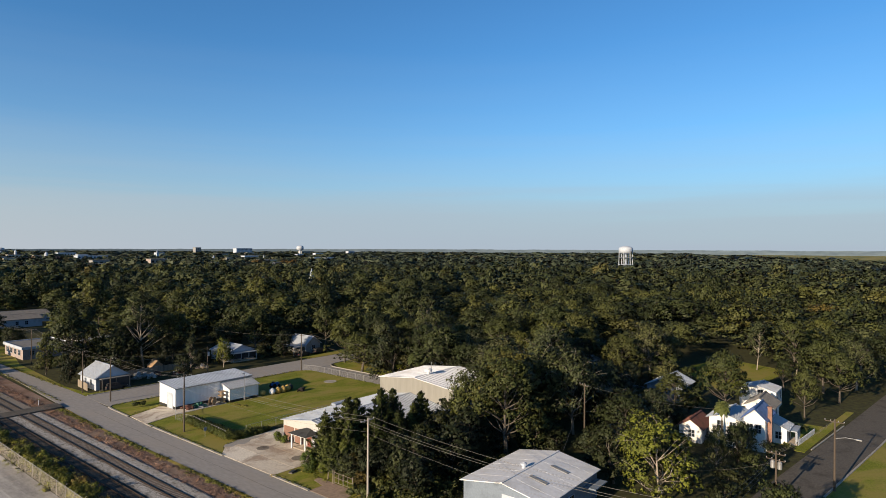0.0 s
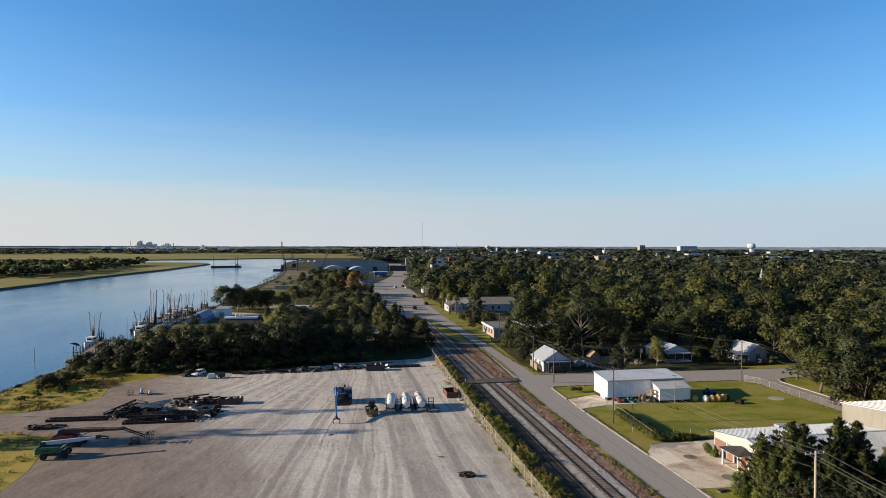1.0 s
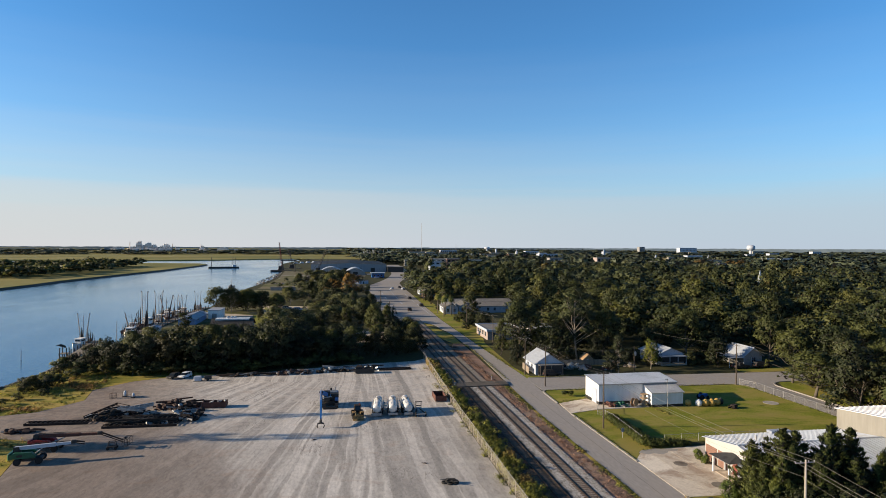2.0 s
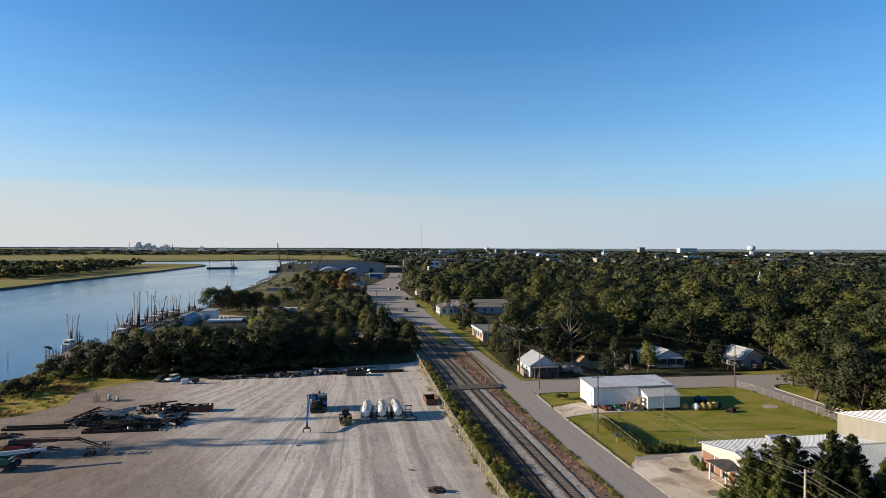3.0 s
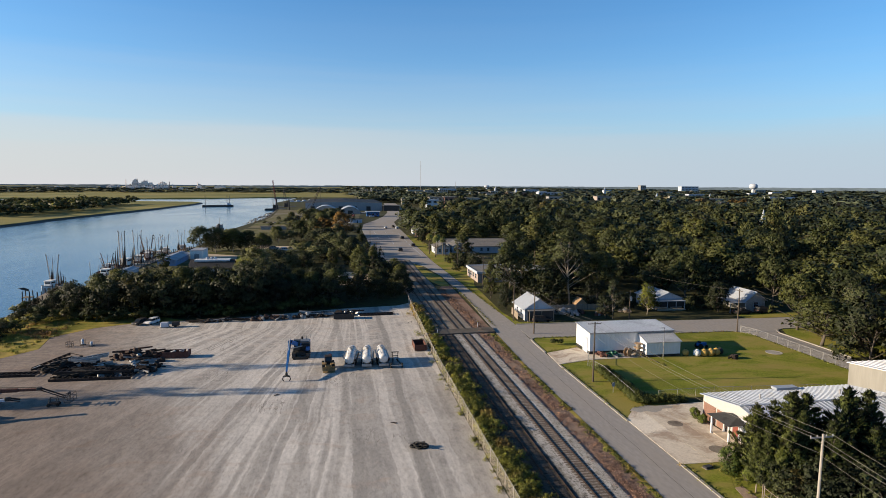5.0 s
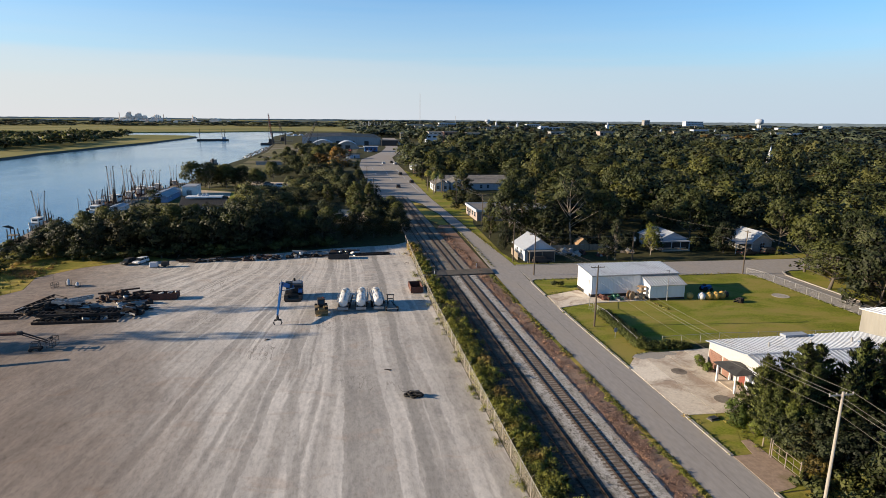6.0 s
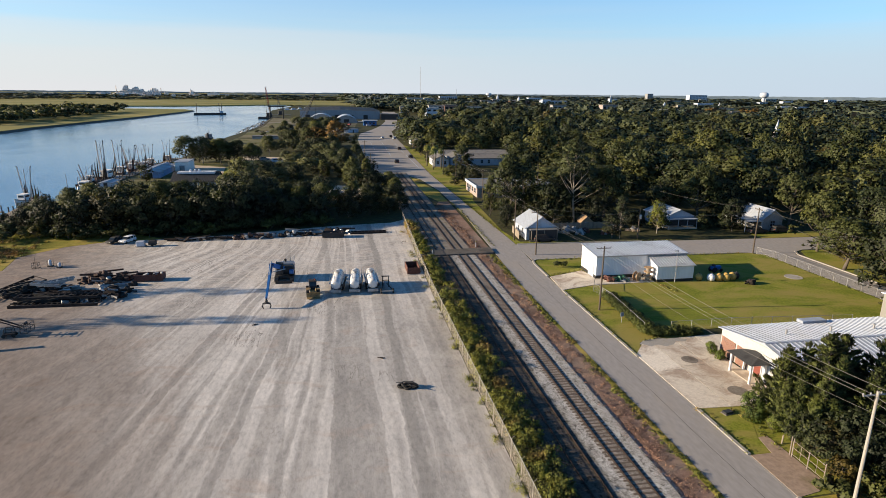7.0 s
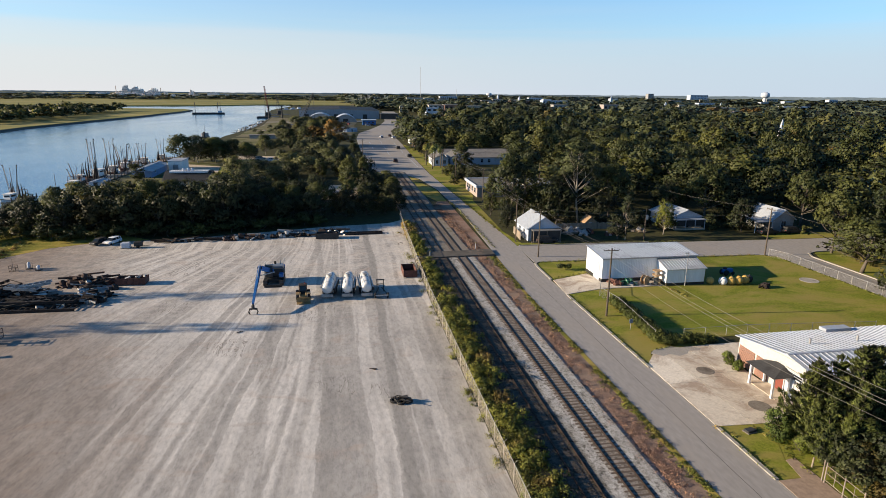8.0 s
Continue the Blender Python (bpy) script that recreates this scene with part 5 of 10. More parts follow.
# single trees
for kind, x, y, h, w in [
    ("cedar", 48.8, 46.8, 8.1, 1.54), ("cedar", 51.8, 45.2, 9.9, 1.54), ("cedar", 49.8, 42.8, 7.7, 1.43), ("cedar", 54.6, 46.6, 9.0, 1.65), ("cedar", 57.6, 44.2, 10.3, 1.59), ("cedar", 53.5, 41.4, 8.1, 1.54), ("cedar", 61.5, 45.4, 9.4, 1.54), ("cedar", 65.5, 43.0, 8.6, 1.54), ("cedar", 57.0, 40.0, 7.7, 1.54), ("cedar", 61.0, 40.5, 8.1, 1.54), ("small", 50.8, 40.6, 5.0, 1.0), ("small", 55.0, 38.2, 5.5, 1.1), ("small", 59.8, 37.0, 6.0, 1.1), ("small", 64.5, 38.6, 6.5, 1.1), ("small", 69, 40, 7.0, 1.1),
    ("shrub", 46.5, 47.6, 2.9, 0.85), ("shrub", 47.2, 45.4, 1.6, 0.8), ("cedar", 48.4, 44.2, 6.3, 1.54), ("small", 49.6, 42.0, 4.2, 1.2), ("small", 52.5, 40.0, 4.6, 1.3), ("small", 47.6, 42.6, 3.6, 1.1), ("small", 49.0, 40.4, 3.4, 1.2), ("small", 51.2, 38.8, 3.6, 1.2), ("brush", 47.6, 39.8, 3.0, 1.0), ("brush", 48.8, 38.2, 3.4, 1.0), ("brush", 50.4, 37.2, 3.8, 1.0), ("brush", 47.4, 37.4, 2.2, 1.0), ("brush", 50.6, 42.6, 4.4, 0.9), ("brush", 52.4, 37.6, 4.0, 1.0), ("bush", 46.9, 41.0, 1.6, 0.8), ("shrub", 51.8, 62.3, 1.6, 0.8), ("shrub", 51.8, 60.4, 1.45, 0.8), ("shrub", 51.2, 53.0, 0.9, 0.6), ("bush", 46.0, 100.6, 1.3, 0.95), ("bush", 47.4, 100.9, 1.2, 0.9),
    ("oak", 104.3, 104.5, 12.5, 0.95), ("oak", 99.0, 92.0, 9.6, 1.6), ("brush", 88.4, 72.4, 2.4, 1.1), ("brush", 89.6, 69.6, 2.8, 1.1), ("oak", 112, 100, 14, 1.0), ("thicket", 97.5, 80.5, 12.0, 0.95), ("oak", 101.5, 72, 13.5, 1.0), ("oak", 97, 63, 14.5, 1.0), ("airy", 114.7, 82.5, 19.0, 1.0), ("olive", 107, 91, 12.5, 1.0), ("palm", 93.5, 69, 7.5, 1.2), ("small", 88.5, 65.5, 5.0, 1.0),
    ("leafy", 49.0, 143.5, 17.0, 0.9), ("leafy", 54.5, 149, 15.5, 1.0), ("thicket", 45.9, 134.5, 6.0, 0.6), ("leafy", 45.6, 149, 11.0, 0.6), ("thicket", 57, 141, 9, 0.9), ("airy", 64.5, 138, 20.0, 1.15), ("thicket", 70, 134.5, 7.5, 0.9), ("thicket", 90, 142, 9.5, 0.9), ("thicket", 104, 136, 10.5, 0.95), ("small", 58.6, 137, 9.5, 1.0), ("airy", 68.2, 120.6, 9.6, 0.8), ("small", 66.8, 121.5, 5.5, 0.9), ("yellow", 79.0, 124.0, 8.2, 0.6), ("brush", 81, 127.5, 4.6, 1.1), ("brush", 93.5, 128, 3.6, 1.1), ("brush", 76, 130, 4.5, 1.2), ("brush", 99, 127, 4.2, 1.1), ("oak", 73.5, 140, 14, 0.9), ("oak", 97, 136, 14, 0.9), ("small", 98.6, 124, 8.0, 0.8), ("oak", 117, 128, 13, 0.9), ("oak", 124, 104, 14, 1.0),
    ("yellow", 66.5, 4.6, 11.5, 1.1), ("tall", 69.5, 29.0, 15.0, 1.1), ("oak", 76.5, 33.0, 14.5, 1.0), ("oak", 84, 38, 14, 1.0), ("oak", 72, 36.5, 12, 1.0), ("small", 58, 30, 7.5, 1.1), ("small", 52, 33, 7, 1.1), ("small", 64, 33, 8, 1.0), ("small", 48.5, 29.5, 6, 1.0), ("small", 70, 12, 8, 1.0), ("brush", 72, -1.2, 3.0, 1.2), ("brush", 76, -1.4, 3.6, 1.2), ("oak", 56.5, -10.2, 9.6, 0.8), ("brush", 80.2, -2.0, 3.0, 1.2), ("brush", 85, -2.4, 3.4, 1.2), ("brush", 92.5, -3.2, 3.0, 1.1), ("leafy", 86.5, 0.2, 6.6, 1.0), ("leafy", 92.2, 0.0, 5.4, 1.0), ("olive", 82.5, 2.0, 7.0, 0.7), ("olive", 88.5, 0.5, 6.8, 0.7), ("small", 77, 8, 7.5, 0.9), ("olive", 91, 14, 9, 0.9), ("oak", 141, -7.6, 10.5, 1.0), ("oak", 149, -4.0, 12.0, 1.05), ("olive", 157, -9.5, 11.5, 1.0), ("oak", 166, -6.5, 12.5, 1.1), ("oak", 172, 1.5, 12.0, 1.0), ("olive", 181, -9.0, 12.0, 1.1), ("oak", 190, 0.5, 13.0, 1.1), ("oak", 186, -14.0, 11.0, 1.0), ("airy", 105, 23, 10.0, 0.9), ("rust", 97, 32, 9.5, 0.7), ("palm", 95.0, 4.4, 7.0, 0.9), ("bush", 100.5, -4.0, 1.3, 0.9), ("bush", 111, -4.5, 2.0, 1.0), ("oak", 117, 9, 12, 0.9), ("oak", 124, -3.5, 9, 0.7), ("airy", 168, 13, 13, 0.9),
    ("thicket", 9, 151.5, 7.0, 0.9), ("thicket", 14.5, 153, 6.4, 0.9), ("thicket", 19.5, 154, 4.6, 0.9), ("leafy", 10, 163, 8.0, 1.1), ("thicket", 16, 165, 6.8, 0.95), ("thicket", 21.6, 163, 6.6, 0.95), ("oak", 23.0, 170, 7.4, 0.85), ("thicket", 23.0, 160, 4.6, 1.2), ("oak", 22.6, 184, 7.2, 0.8), ("tall", 15.5, 190, 11.5, 0.6), ("leafy", 16.8, 252, 6.5, 0.9), ("oak", 15.5, 286, 7.0, 0.9), ("leafy", 17.0, 352, 7.0, 0.9), ("brush", 18.6, 238, 3.6, 1.2), ("leafy", 12, 178, 10.0, 1.1), ("thicket", 17, 176, 8.6, 0.9), ("thicket", 21.6, 179, 6.4, 0.9), ("leafy", 11, 193, 10.4, 1.0), ("thicket", 16, 196, 9.4, 0.9), ("leafy", 12, 209, 9.6, 1.0), ("thicket", 9, 222, 8.6, 0.9), ("oak", 10, 246, 9, 0.9), ("oak", -56, 268, 12.0, 1.1), ("olive", -50, 270, 12.0, 1.1), ("oak", -43, 272, 10.5, 1.15), ("oak", -37, 274, 9.5, 1.1), ("thicket", -53, 277, 8, 1.2), ("thicket", -46, 279, 7, 1.2), ("thicket", -39, 281, 7, 1.2), ("oak", -30, 268, 9.0, 1.1), ("thicket", -31, 284, 7, 1.2), ("small", -27, 224, 5, 0.9), ("leafy", 3, 262, 9, 1.0), ("rust", 7, 342, 15.0, 1.0), ("rust", -4, 348, 11.5, 1.0), ("olive", -12, 352, 11, 1.0), ("thicket", -33.5, 240, 5.0, 0.6), ("leafy", -8, 236, 8.5, 1.1), ("thicket", 0, 232, 7.5, 1.0), ("leafy", 5, 240, 8.5, 1.0), ("thicket", -3, 250, 8.0, 1.0), ("olive", -14, 246, 8, 0.9), ("thicket", -16, 222, 6.5, 1.0), ("leafy", 2, 216, 8.0, 1.0), ("thicket", -8, 205, 7.5, 1.0), ("olive", 6, 278, 9.5, 0.9), ("thicket", -2, 306, 9, 1.0), ("olive", 4, 318, 10, 0.9), ("leafy", -14, 316, 8.5, 1.0), ("rust", 494, 643, 17.0, 1.7), ("rust", 487, 655, 15.0, 1.4), ("rust", 497, 727, 15.0, 1.5), ("rust", 244, 601, 13.5, 1.1), ("rust", 362, 133, 14, 1.3), ("palm", 45.6, 243, 8.2, 0.95), ("palm", 47.2, 249, 8.8, 0.95), ("palm", 49.6, 246.5, 8.0, 0.95), ("palm", 45.0, 256, 8.4, 0.95), ("brush", 47, 158, 2.6, 1.2), ("brush", 46.5, 200, 3.0, 1.2), ("brush", 49, 208, 3.4, 1.2), ("brush", 47.5, 224, 2.6, 1.2), ("brush", 50.5, 226, 4.0, 1.1), ("brush", 47.0, 268, 3.0, 1.2), ("leafy", 48.5, 300, 8.5, 0.9), ("thicket", 49.5, 316, 7.0, 0.9), ("leafy", 56.5, 238, 11.5, 1.0), ("thicket", 51.5, 213, 5.5, 0.8), ("thicket", 54, 205, 6.5, 0.9), ("small", 62, 250, 6, 1.0),
    ("oak", -33, 490, 8, 1.1), ("oak", -17, 412, 10, 1.0), ("olive", -24, 420, 9, 1.0), ("oak", -6, 404, 12, 1.0), ("oak", -4, 356, 12.5, 1.1), ("oak", -18, 341, 10, 1.1), ("tall", -9, 330, 12, 1.0), ("olive", -26, 302, 8, 1.1), ("oak", -28, 320, 8.5, 1.1), ("thicket", -22, 360, 8, 1.1), ("thicket", -34, 372, 5, 1.2), ("thicket", -12, 440, 9, 1.1), ("brush", -50, 372, 2.6, 1.4), ("brush", -44, 440, 3.0, 1.4), ("brush", -40, 462, 3.2, 1.4), ("brush", -52, 470, 2.4, 1.4), ("brush", -46, 520, 2.8, 1.4), ("brush", -36, 540, 3.4, 1.4), ("thicket", -22, 505, 7, 1.1), ("thicket", -12, 530, 8, 1.1), ("oak", 2, 470, 9, 1.1), ("oak", 0, 430, 11, 1.1), ("thicket", 6, 500, 8, 1.1), ("oak", -6, 560, 8, 1.0), ("thicket", 8, 575, 7, 1.0), ("leafy", -57.5, 215, 6.5, 1.3), ("thicket", -66.0, 122, 3.4, 1.0), ("thicket", -64.0, 125, 2.8, 1.0), ("bush", -63, 126, 2.6, 1.4), ("bush", -66, 110, 1.4, 1.3), ("bush", -62, 133, 2.4, 1.3),
    # unseen trees west of the yard, added to cast its long shadows
    ("thicket", -73, 85.2, 12.0, 0.5), ("thicket", -72, 70, 6.5, 1.0), ("sparse", -73.5, 100.6, 21.0, 0.55), ("sparse", -71.5, 88.0, 20.5, 0.55),
]:
    plant(kind, x, y, h, w)

# the dark belt behind the yard
_rng = random.Random(21)
BELT_FRONT = [(-70, 147), (-65, 139), (-50, 134.5), (-31, 135), (-20, 137), (-9.6, 140), (5, 144), (19, 147), (33, 158)]


def front_of(x):
    for (x0, y0), (x1, y1) in zip(BELT_FRONT, BELT_FRONT[1:]):
        if x0 <= x <= x1:
            return y0 + (y1 - y0) * (x - x0) / (x1 - x0)
    return 150.0


_x = -68.0
while _x < 6:
    y0 = front_of(_x)
    hh = 4.4 + 6.0 * min(1.0, max(0.0, (_x + 68) / 20)) + _rng.uniform(-0.6, 0.8)
    if _x > -14:
        hh *= 0.8
    plant("thicket", _x, y0 + 2.6, hh * 0.9, 0.95, "trees behind the yard")
    plant(_rng.choice(["thicket", "thicket", "oak"]), _x + 2.5, y0 + 9, hh * 1.02, 0.95, "trees behind the yard")
    plant(_rng.choice(["thicket", "thicket", "oak"]), _x - 1.5, y0 + 17, hh * 0.98, 0.95, "trees behind the yard")
    if _x > -56:
        plant("thicket", _x + 1.5, y0 + 25, hh * (0.72 if _x < -26 else 0.9), 1.0, "trees behind the yard")
    if _x > -24 and _rng.random() < 0.6:
        plant(_rng.choice(["oak", "olive"]), _x, y0 + 36, hh * 0.85, 0.95, "trees behind the yard")
    plant("bush", _x + 2, y0 - 0.2, 2.6, 1.4, "bushes behind the yard")
    plant("bush", _x - 1.4, y0 + 0.3, 3.2, 1.2, "bushes behind the yard")
    _x += _rng.uniform(5.6, 7.0)

# exclusions for the woods: outlines that stay open
OPEN = [
    [(-90, -100), (46.5, -100), (46.5, 172), (53, 200), (48, 330), (50, 420), (62, 520), (90, 600), (110, 960), (60, 960), (30, 560), (12, 450), (8, 200), (-90, 130)],
    [(40, 40), (92, 40), (92, 108), (40, 108)], [(46, 196), (62, 196), (86, 250), (42, 250)], [(96, 620), (140, 620), (172, 800), (108, 800)], [(40, 100), (152, 100), (152, 121), (40, 121)], [(89, 62), (101, 62), (101, 108), (89, 108)],
    [(43, 117), (62, 117), (62, 134), (43, 134)], [(60, 117), (82, 117), (82, 132), (60, 132)], [(80, 120), (96, 120), (96, 140), (80, 140)], [(100, 116), (115, 116), (115, 132), (100, 132)],
    [(44, 168), (68, 168), (68, 196), (44, 196)], [(42, 232), (88, 246), (88, 290), (42, 290)], [(46, -20), (77, -20), (77, 4), (68, 6), (68, 27), (46, 27)],
    [(74, -12), (116, -12), (116, 12), (88, 12), (74, 3)], [(116, -6), (140, -6), (140, 11), (116, 11)], [(40, -12), (205, -34), (205, -18), (82, -1), (40, 4)], [(136, 9), (174, 4), (184, 26), (156, 32), (138, 28)],
    [(74, 40), (94, 40), (94, 66), (74, 66)], [(100, 24), (122, 24), (124, 38), (100, 38)], [(116, 8), (152, 7), (152, 30), (116, 28)], [(264, 318), (285, 318), (285, 342), (264, 342)], [(78, -60), (128, -60), (128, -16), (78, -8)],
]


def open_at(x, y):
    return any(inside(x, y, p) for p in OPEN)


_near = [(o.matrix_world.translation.x, o.matrix_world.translation.y) for o in scene.objects if o.parent is None and o.name.split(".")[0] in ("tree", "bush", "cedar_tree")]
_rng = random.Random(33)
_count = 0
for _i in range(46, 200, 10):
    for _j in range(-16, 200, 10):
        x, y = _i + _rng.uniform(-3.5, 3.5), _j + _rng.uniform(-3.5, 3.5)
        if math.hypot(x, y) > 172 or math.atan2(x, y + 20) > radians(96) or open_at(x, y) or any((x - a) ** 2 + (y - b) ** 2 < 36 for a, b in _near):
            continue
        kind = _rng.choices(["oak", "olive", "tall", "airy", "thicket"], [12, 54, 4, 26, 4] if y < 48 else [48, 12, 14, 5, 21])[0]
        plant(kind, x, y, _rng.uniform(7.0, 16.0), _rng.uniform(0.9, 1.2))
        _count += 1


# ---- woods: joined, too many to count ----
def wood_variants(n, count, size, seed, balls):
    out = []
    for k in range(n):
        rng = np.random.default_rng(seed + k)
        c, r = dome_balls(rng, 1.0, 0.95, 0.3, balls)
        v, f, n = cards(rng, c, r, count, size, 0.8, 0.55, 0.0, (0, 0, 0.42))
        out.append((v, n))
    return out


def woods(name, spots, variants, label, seed, leaf=M_WOODS):
    """One mesh of many crowns: each spot is x, y, height, width."""
    rng = np.random.default_rng(seed)
    chunks, facing, tones = [], [], []
    for x, y, h, w in spots:
        v, n = variants[rng.integers(len(variants))]
        a = rng.uniform(0, 6.283)
        c, s = math.cos(a), math.sin(a)
        q, m = np.empty_like(v), np.empty_like(n)
        q[:, 0] = x + (v[:, 0] * c - v[:, 1] * s) * w
        q[:, 1] = y + (v[:, 0] * s + v[:, 1] * c) * w
        q[:, 2] = v[:, 2] * h
        m[:, 0], m[:, 1], m[:, 2] = n[:, 0] * c - n[:, 1] * s, n[:, 0] * s + n[:, 1] * c, n[:, 2]
        chunks.append(q)
        facing.append(m)
        tones.append(np.full(len(v), rng.random() ** 1.15))
    verts = np.concatenate(chunks)
    mesh = soup(name, verts, np.arange(len(verts)).reshape(-1, 3), leaf, np.concatenate(facing), np.concatenate(tones))
    return single(name, mesh, None, label, "woods", kind="stuff")


def ring_spots(r0, r1, step, a0, a1, test, hrange, seed, widen=1.0):
    """Jittered places in a sector round the yard; a0, a1 in degrees right of +y."""
    rng = np.random.default_rng(seed)
    spots, r = [], r0
    while r < r1:
        n = max(1, int(radians(a1 - a0) * r / step))
        for k in range(n):
            a = radians(a0 + (a1 - a0) * (k + rng.uniform(0.05, 0.95)) / n)
            rr = r + rng.uniform(-0.45, 0.45) * step
            x, y = rr * math.sin(a), -10 + rr * math.cos(a)
            if test(x, y):
                h = rng.uniform(*hrange) * (1.3 if rng.random() < 0.12 else 1.0)
                spots.append((x, y, h, step * widen * rng.uniform(0.7, 1.55)))
        r += step * 0.9
    return spots


RIVER = river_outline()


def town_side(x, y):
    if inside(x, y, RIVER) or open_at(x, y) or x < 48:
        return False
    if math.hypot(x, y) < 172 and x > 40:
        return False
    if x - 2.0 * max(0.0, y) > 1450:
        return False
    return not (x < 110 and 500 < y < 960)


_gap = random.Random(5)
GREY_HOUSE_OPEN = [(-60, 186), (-24, 186), (-24, 222), (-52, 262), (-70, 262), (-70, 200)]


def quay_side(x, y):
    """Loose trees between the river and the wide street."""
    if not (-58 < x < 9 and 196 < y < 600) or inside(x, y, GREY_HOUSE_OPEN) or inside(x, y, [(-36, 260), (-6, 258), (-2, 294), (-42, 302)]):
        return False
    if y > 284 and x < -33 or inside(x, y, [(-62, 226), (-30, 226), (-30, 275), (-62, 275)]):
        return False
    if y > 380 and (x < -30 or _gap.random() < 0.25):
        return False
    return noise.noise((x * 0.03, y * 0.022, 2.0)) > -0.1


_v_mid = wood_variants(6, 300, 0.094, 200, 18)
_v_near = wood_variants(7, 1500, 0.047, 220, 30)
_v_far = wood_variants(6, 52, 0.23, 240, 9)
_v_isle = wood_variants(5, 120, 0.18, 250, 16)
_v_rim = wood_variants(5, 34, 0.32, 260, 6)
woods("woods_near", ring_spots(172, 330, 12.2, -2, 97, town_side, (5.5, 15.5), 1, 1.16), _v_near, "dense dark green oak woods over the town", 1)
woods("woods_quay", ring_spots(200, 620, 11.5, -22, 8, quay_side, (4.5, 8.0), 9), _v_near, "loose green trees between river and street", 2, M_WOODS_QUAY)
woods("woods_middle", ring_spots(330, 640, 13.8, 0, 97, town_side, (6, 16), 2, 1.22), _v_mid, "dense dark green oak woods over the town", 3, M_WOODS_HAZE_MID)
woods("woods_far", ring_spots(640, 1400, 18, 0, 97, town_side, (8, 13.5), 3, 1.2), _v_far, "distant dark green woods over the town", 4, M_WOODS_HAZE_FAR)
woods("woods_rim", ring_spots(1400, 3700, 44, 0, 97, town_side, (8, 14), 4, 1.25), _v_rim, "distant dark green woods towards the horizon", 5, M_WOODS_HAZE_FAR)


woods("woods_island", ring_spots(480, 1150, 13, -48, -10, lambda x, y: inside(x, y, [(-560, 560), (-268, 560), (-262, 700), (-276, 900), (-330, 890), (-420, 830), (-700, 760)]), (6.5, 10.5), 6), _v_isle, "dark wood on the marsh across the river", 6)
woods("woods_marsh_edge", ring_spots(1180, 1240, 22, -24, -3, lambda x, y: not inside(x, y, RIVER), (3, 5), 7), _v_far, "thin line of trees across the marsh", 7)
woods("woods_marsh_line", ring_spots(1930, 2080, 26, -50, 2, lambda x, y: noise.noise((x * 0.004, y * 0.01, 9.0)) > -0.12, (4, 8), 12, 1.3), _v_far, "dark scrub line where the marsh ends", 12, M_WOODS_HAZE_FAR)
woods("woods_west_rim", ring_spots(2180, 3000, 46, -50, 6, lambda x, y: noise.noise((x * 0.002, y * 0.006, 5.0)) > (0.12 if x > -1050 and y < 2760 else -0.25), (5, 9), 8, 1.4), _v_rim, "distant low woods beyond the marsh", 8, M_WOODS_HAZE_FAR)


def far_rim():
    """Low wooded skylines where the land meets the sky."""
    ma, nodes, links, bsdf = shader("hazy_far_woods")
    # distance haze painted as blue base colour, lifted by a faint glow
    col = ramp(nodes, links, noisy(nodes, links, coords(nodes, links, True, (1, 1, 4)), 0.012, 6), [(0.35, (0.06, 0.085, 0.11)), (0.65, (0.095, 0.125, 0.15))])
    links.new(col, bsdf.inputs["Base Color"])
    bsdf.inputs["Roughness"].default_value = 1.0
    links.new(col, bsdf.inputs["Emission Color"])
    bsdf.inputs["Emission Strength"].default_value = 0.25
    rng = random.Random(8)
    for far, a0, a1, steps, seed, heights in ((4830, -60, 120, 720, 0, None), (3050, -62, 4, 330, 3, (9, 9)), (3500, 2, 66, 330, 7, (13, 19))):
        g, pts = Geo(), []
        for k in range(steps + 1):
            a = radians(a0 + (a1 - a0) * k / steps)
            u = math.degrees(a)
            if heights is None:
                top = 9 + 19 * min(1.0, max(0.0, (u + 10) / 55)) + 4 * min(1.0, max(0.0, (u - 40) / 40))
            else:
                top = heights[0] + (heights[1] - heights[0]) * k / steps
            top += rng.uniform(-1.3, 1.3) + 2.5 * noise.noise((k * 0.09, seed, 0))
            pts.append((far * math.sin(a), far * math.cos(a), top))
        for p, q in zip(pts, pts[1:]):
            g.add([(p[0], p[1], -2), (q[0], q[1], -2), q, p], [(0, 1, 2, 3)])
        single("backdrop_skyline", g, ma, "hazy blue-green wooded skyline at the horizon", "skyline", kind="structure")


far_rim()


# ---- scrub along the yard fence ----
def scrub(name, spots, size, count, label, material, seed):
    rng = np.random.default_rng(seed)
    chunks, facing, tones = [], [], []
    for x, y, h, w in spots:
        c = np.array([(x + rng.uniform(-w, w) * 0.5, y + rng.uniform(-w, w) * 0.5, h * rng.uniform(0.25, 0.7)) for _ in range(4)])
        v, f, n = cards(rng, c, np.full(4, w * 0.42), count, size, 0.9, 0.2)
        chunks.append(v)
        facing.append(n)
        tones.append(np.full(len(v), 0.15 + 0.7 * rng.random()))
    verts = np.concatenate(chunks)
    verts[:, 2] = np.maximum(verts[:, 2], 0.02)
    mesh = soup(name, verts, np.arange(len(verts)).reshape(-1, 3), material, np.concatenate(facing), np.concatenate(tones))
    return single(name, mesh, None, label, "scrub", kind="stuff")


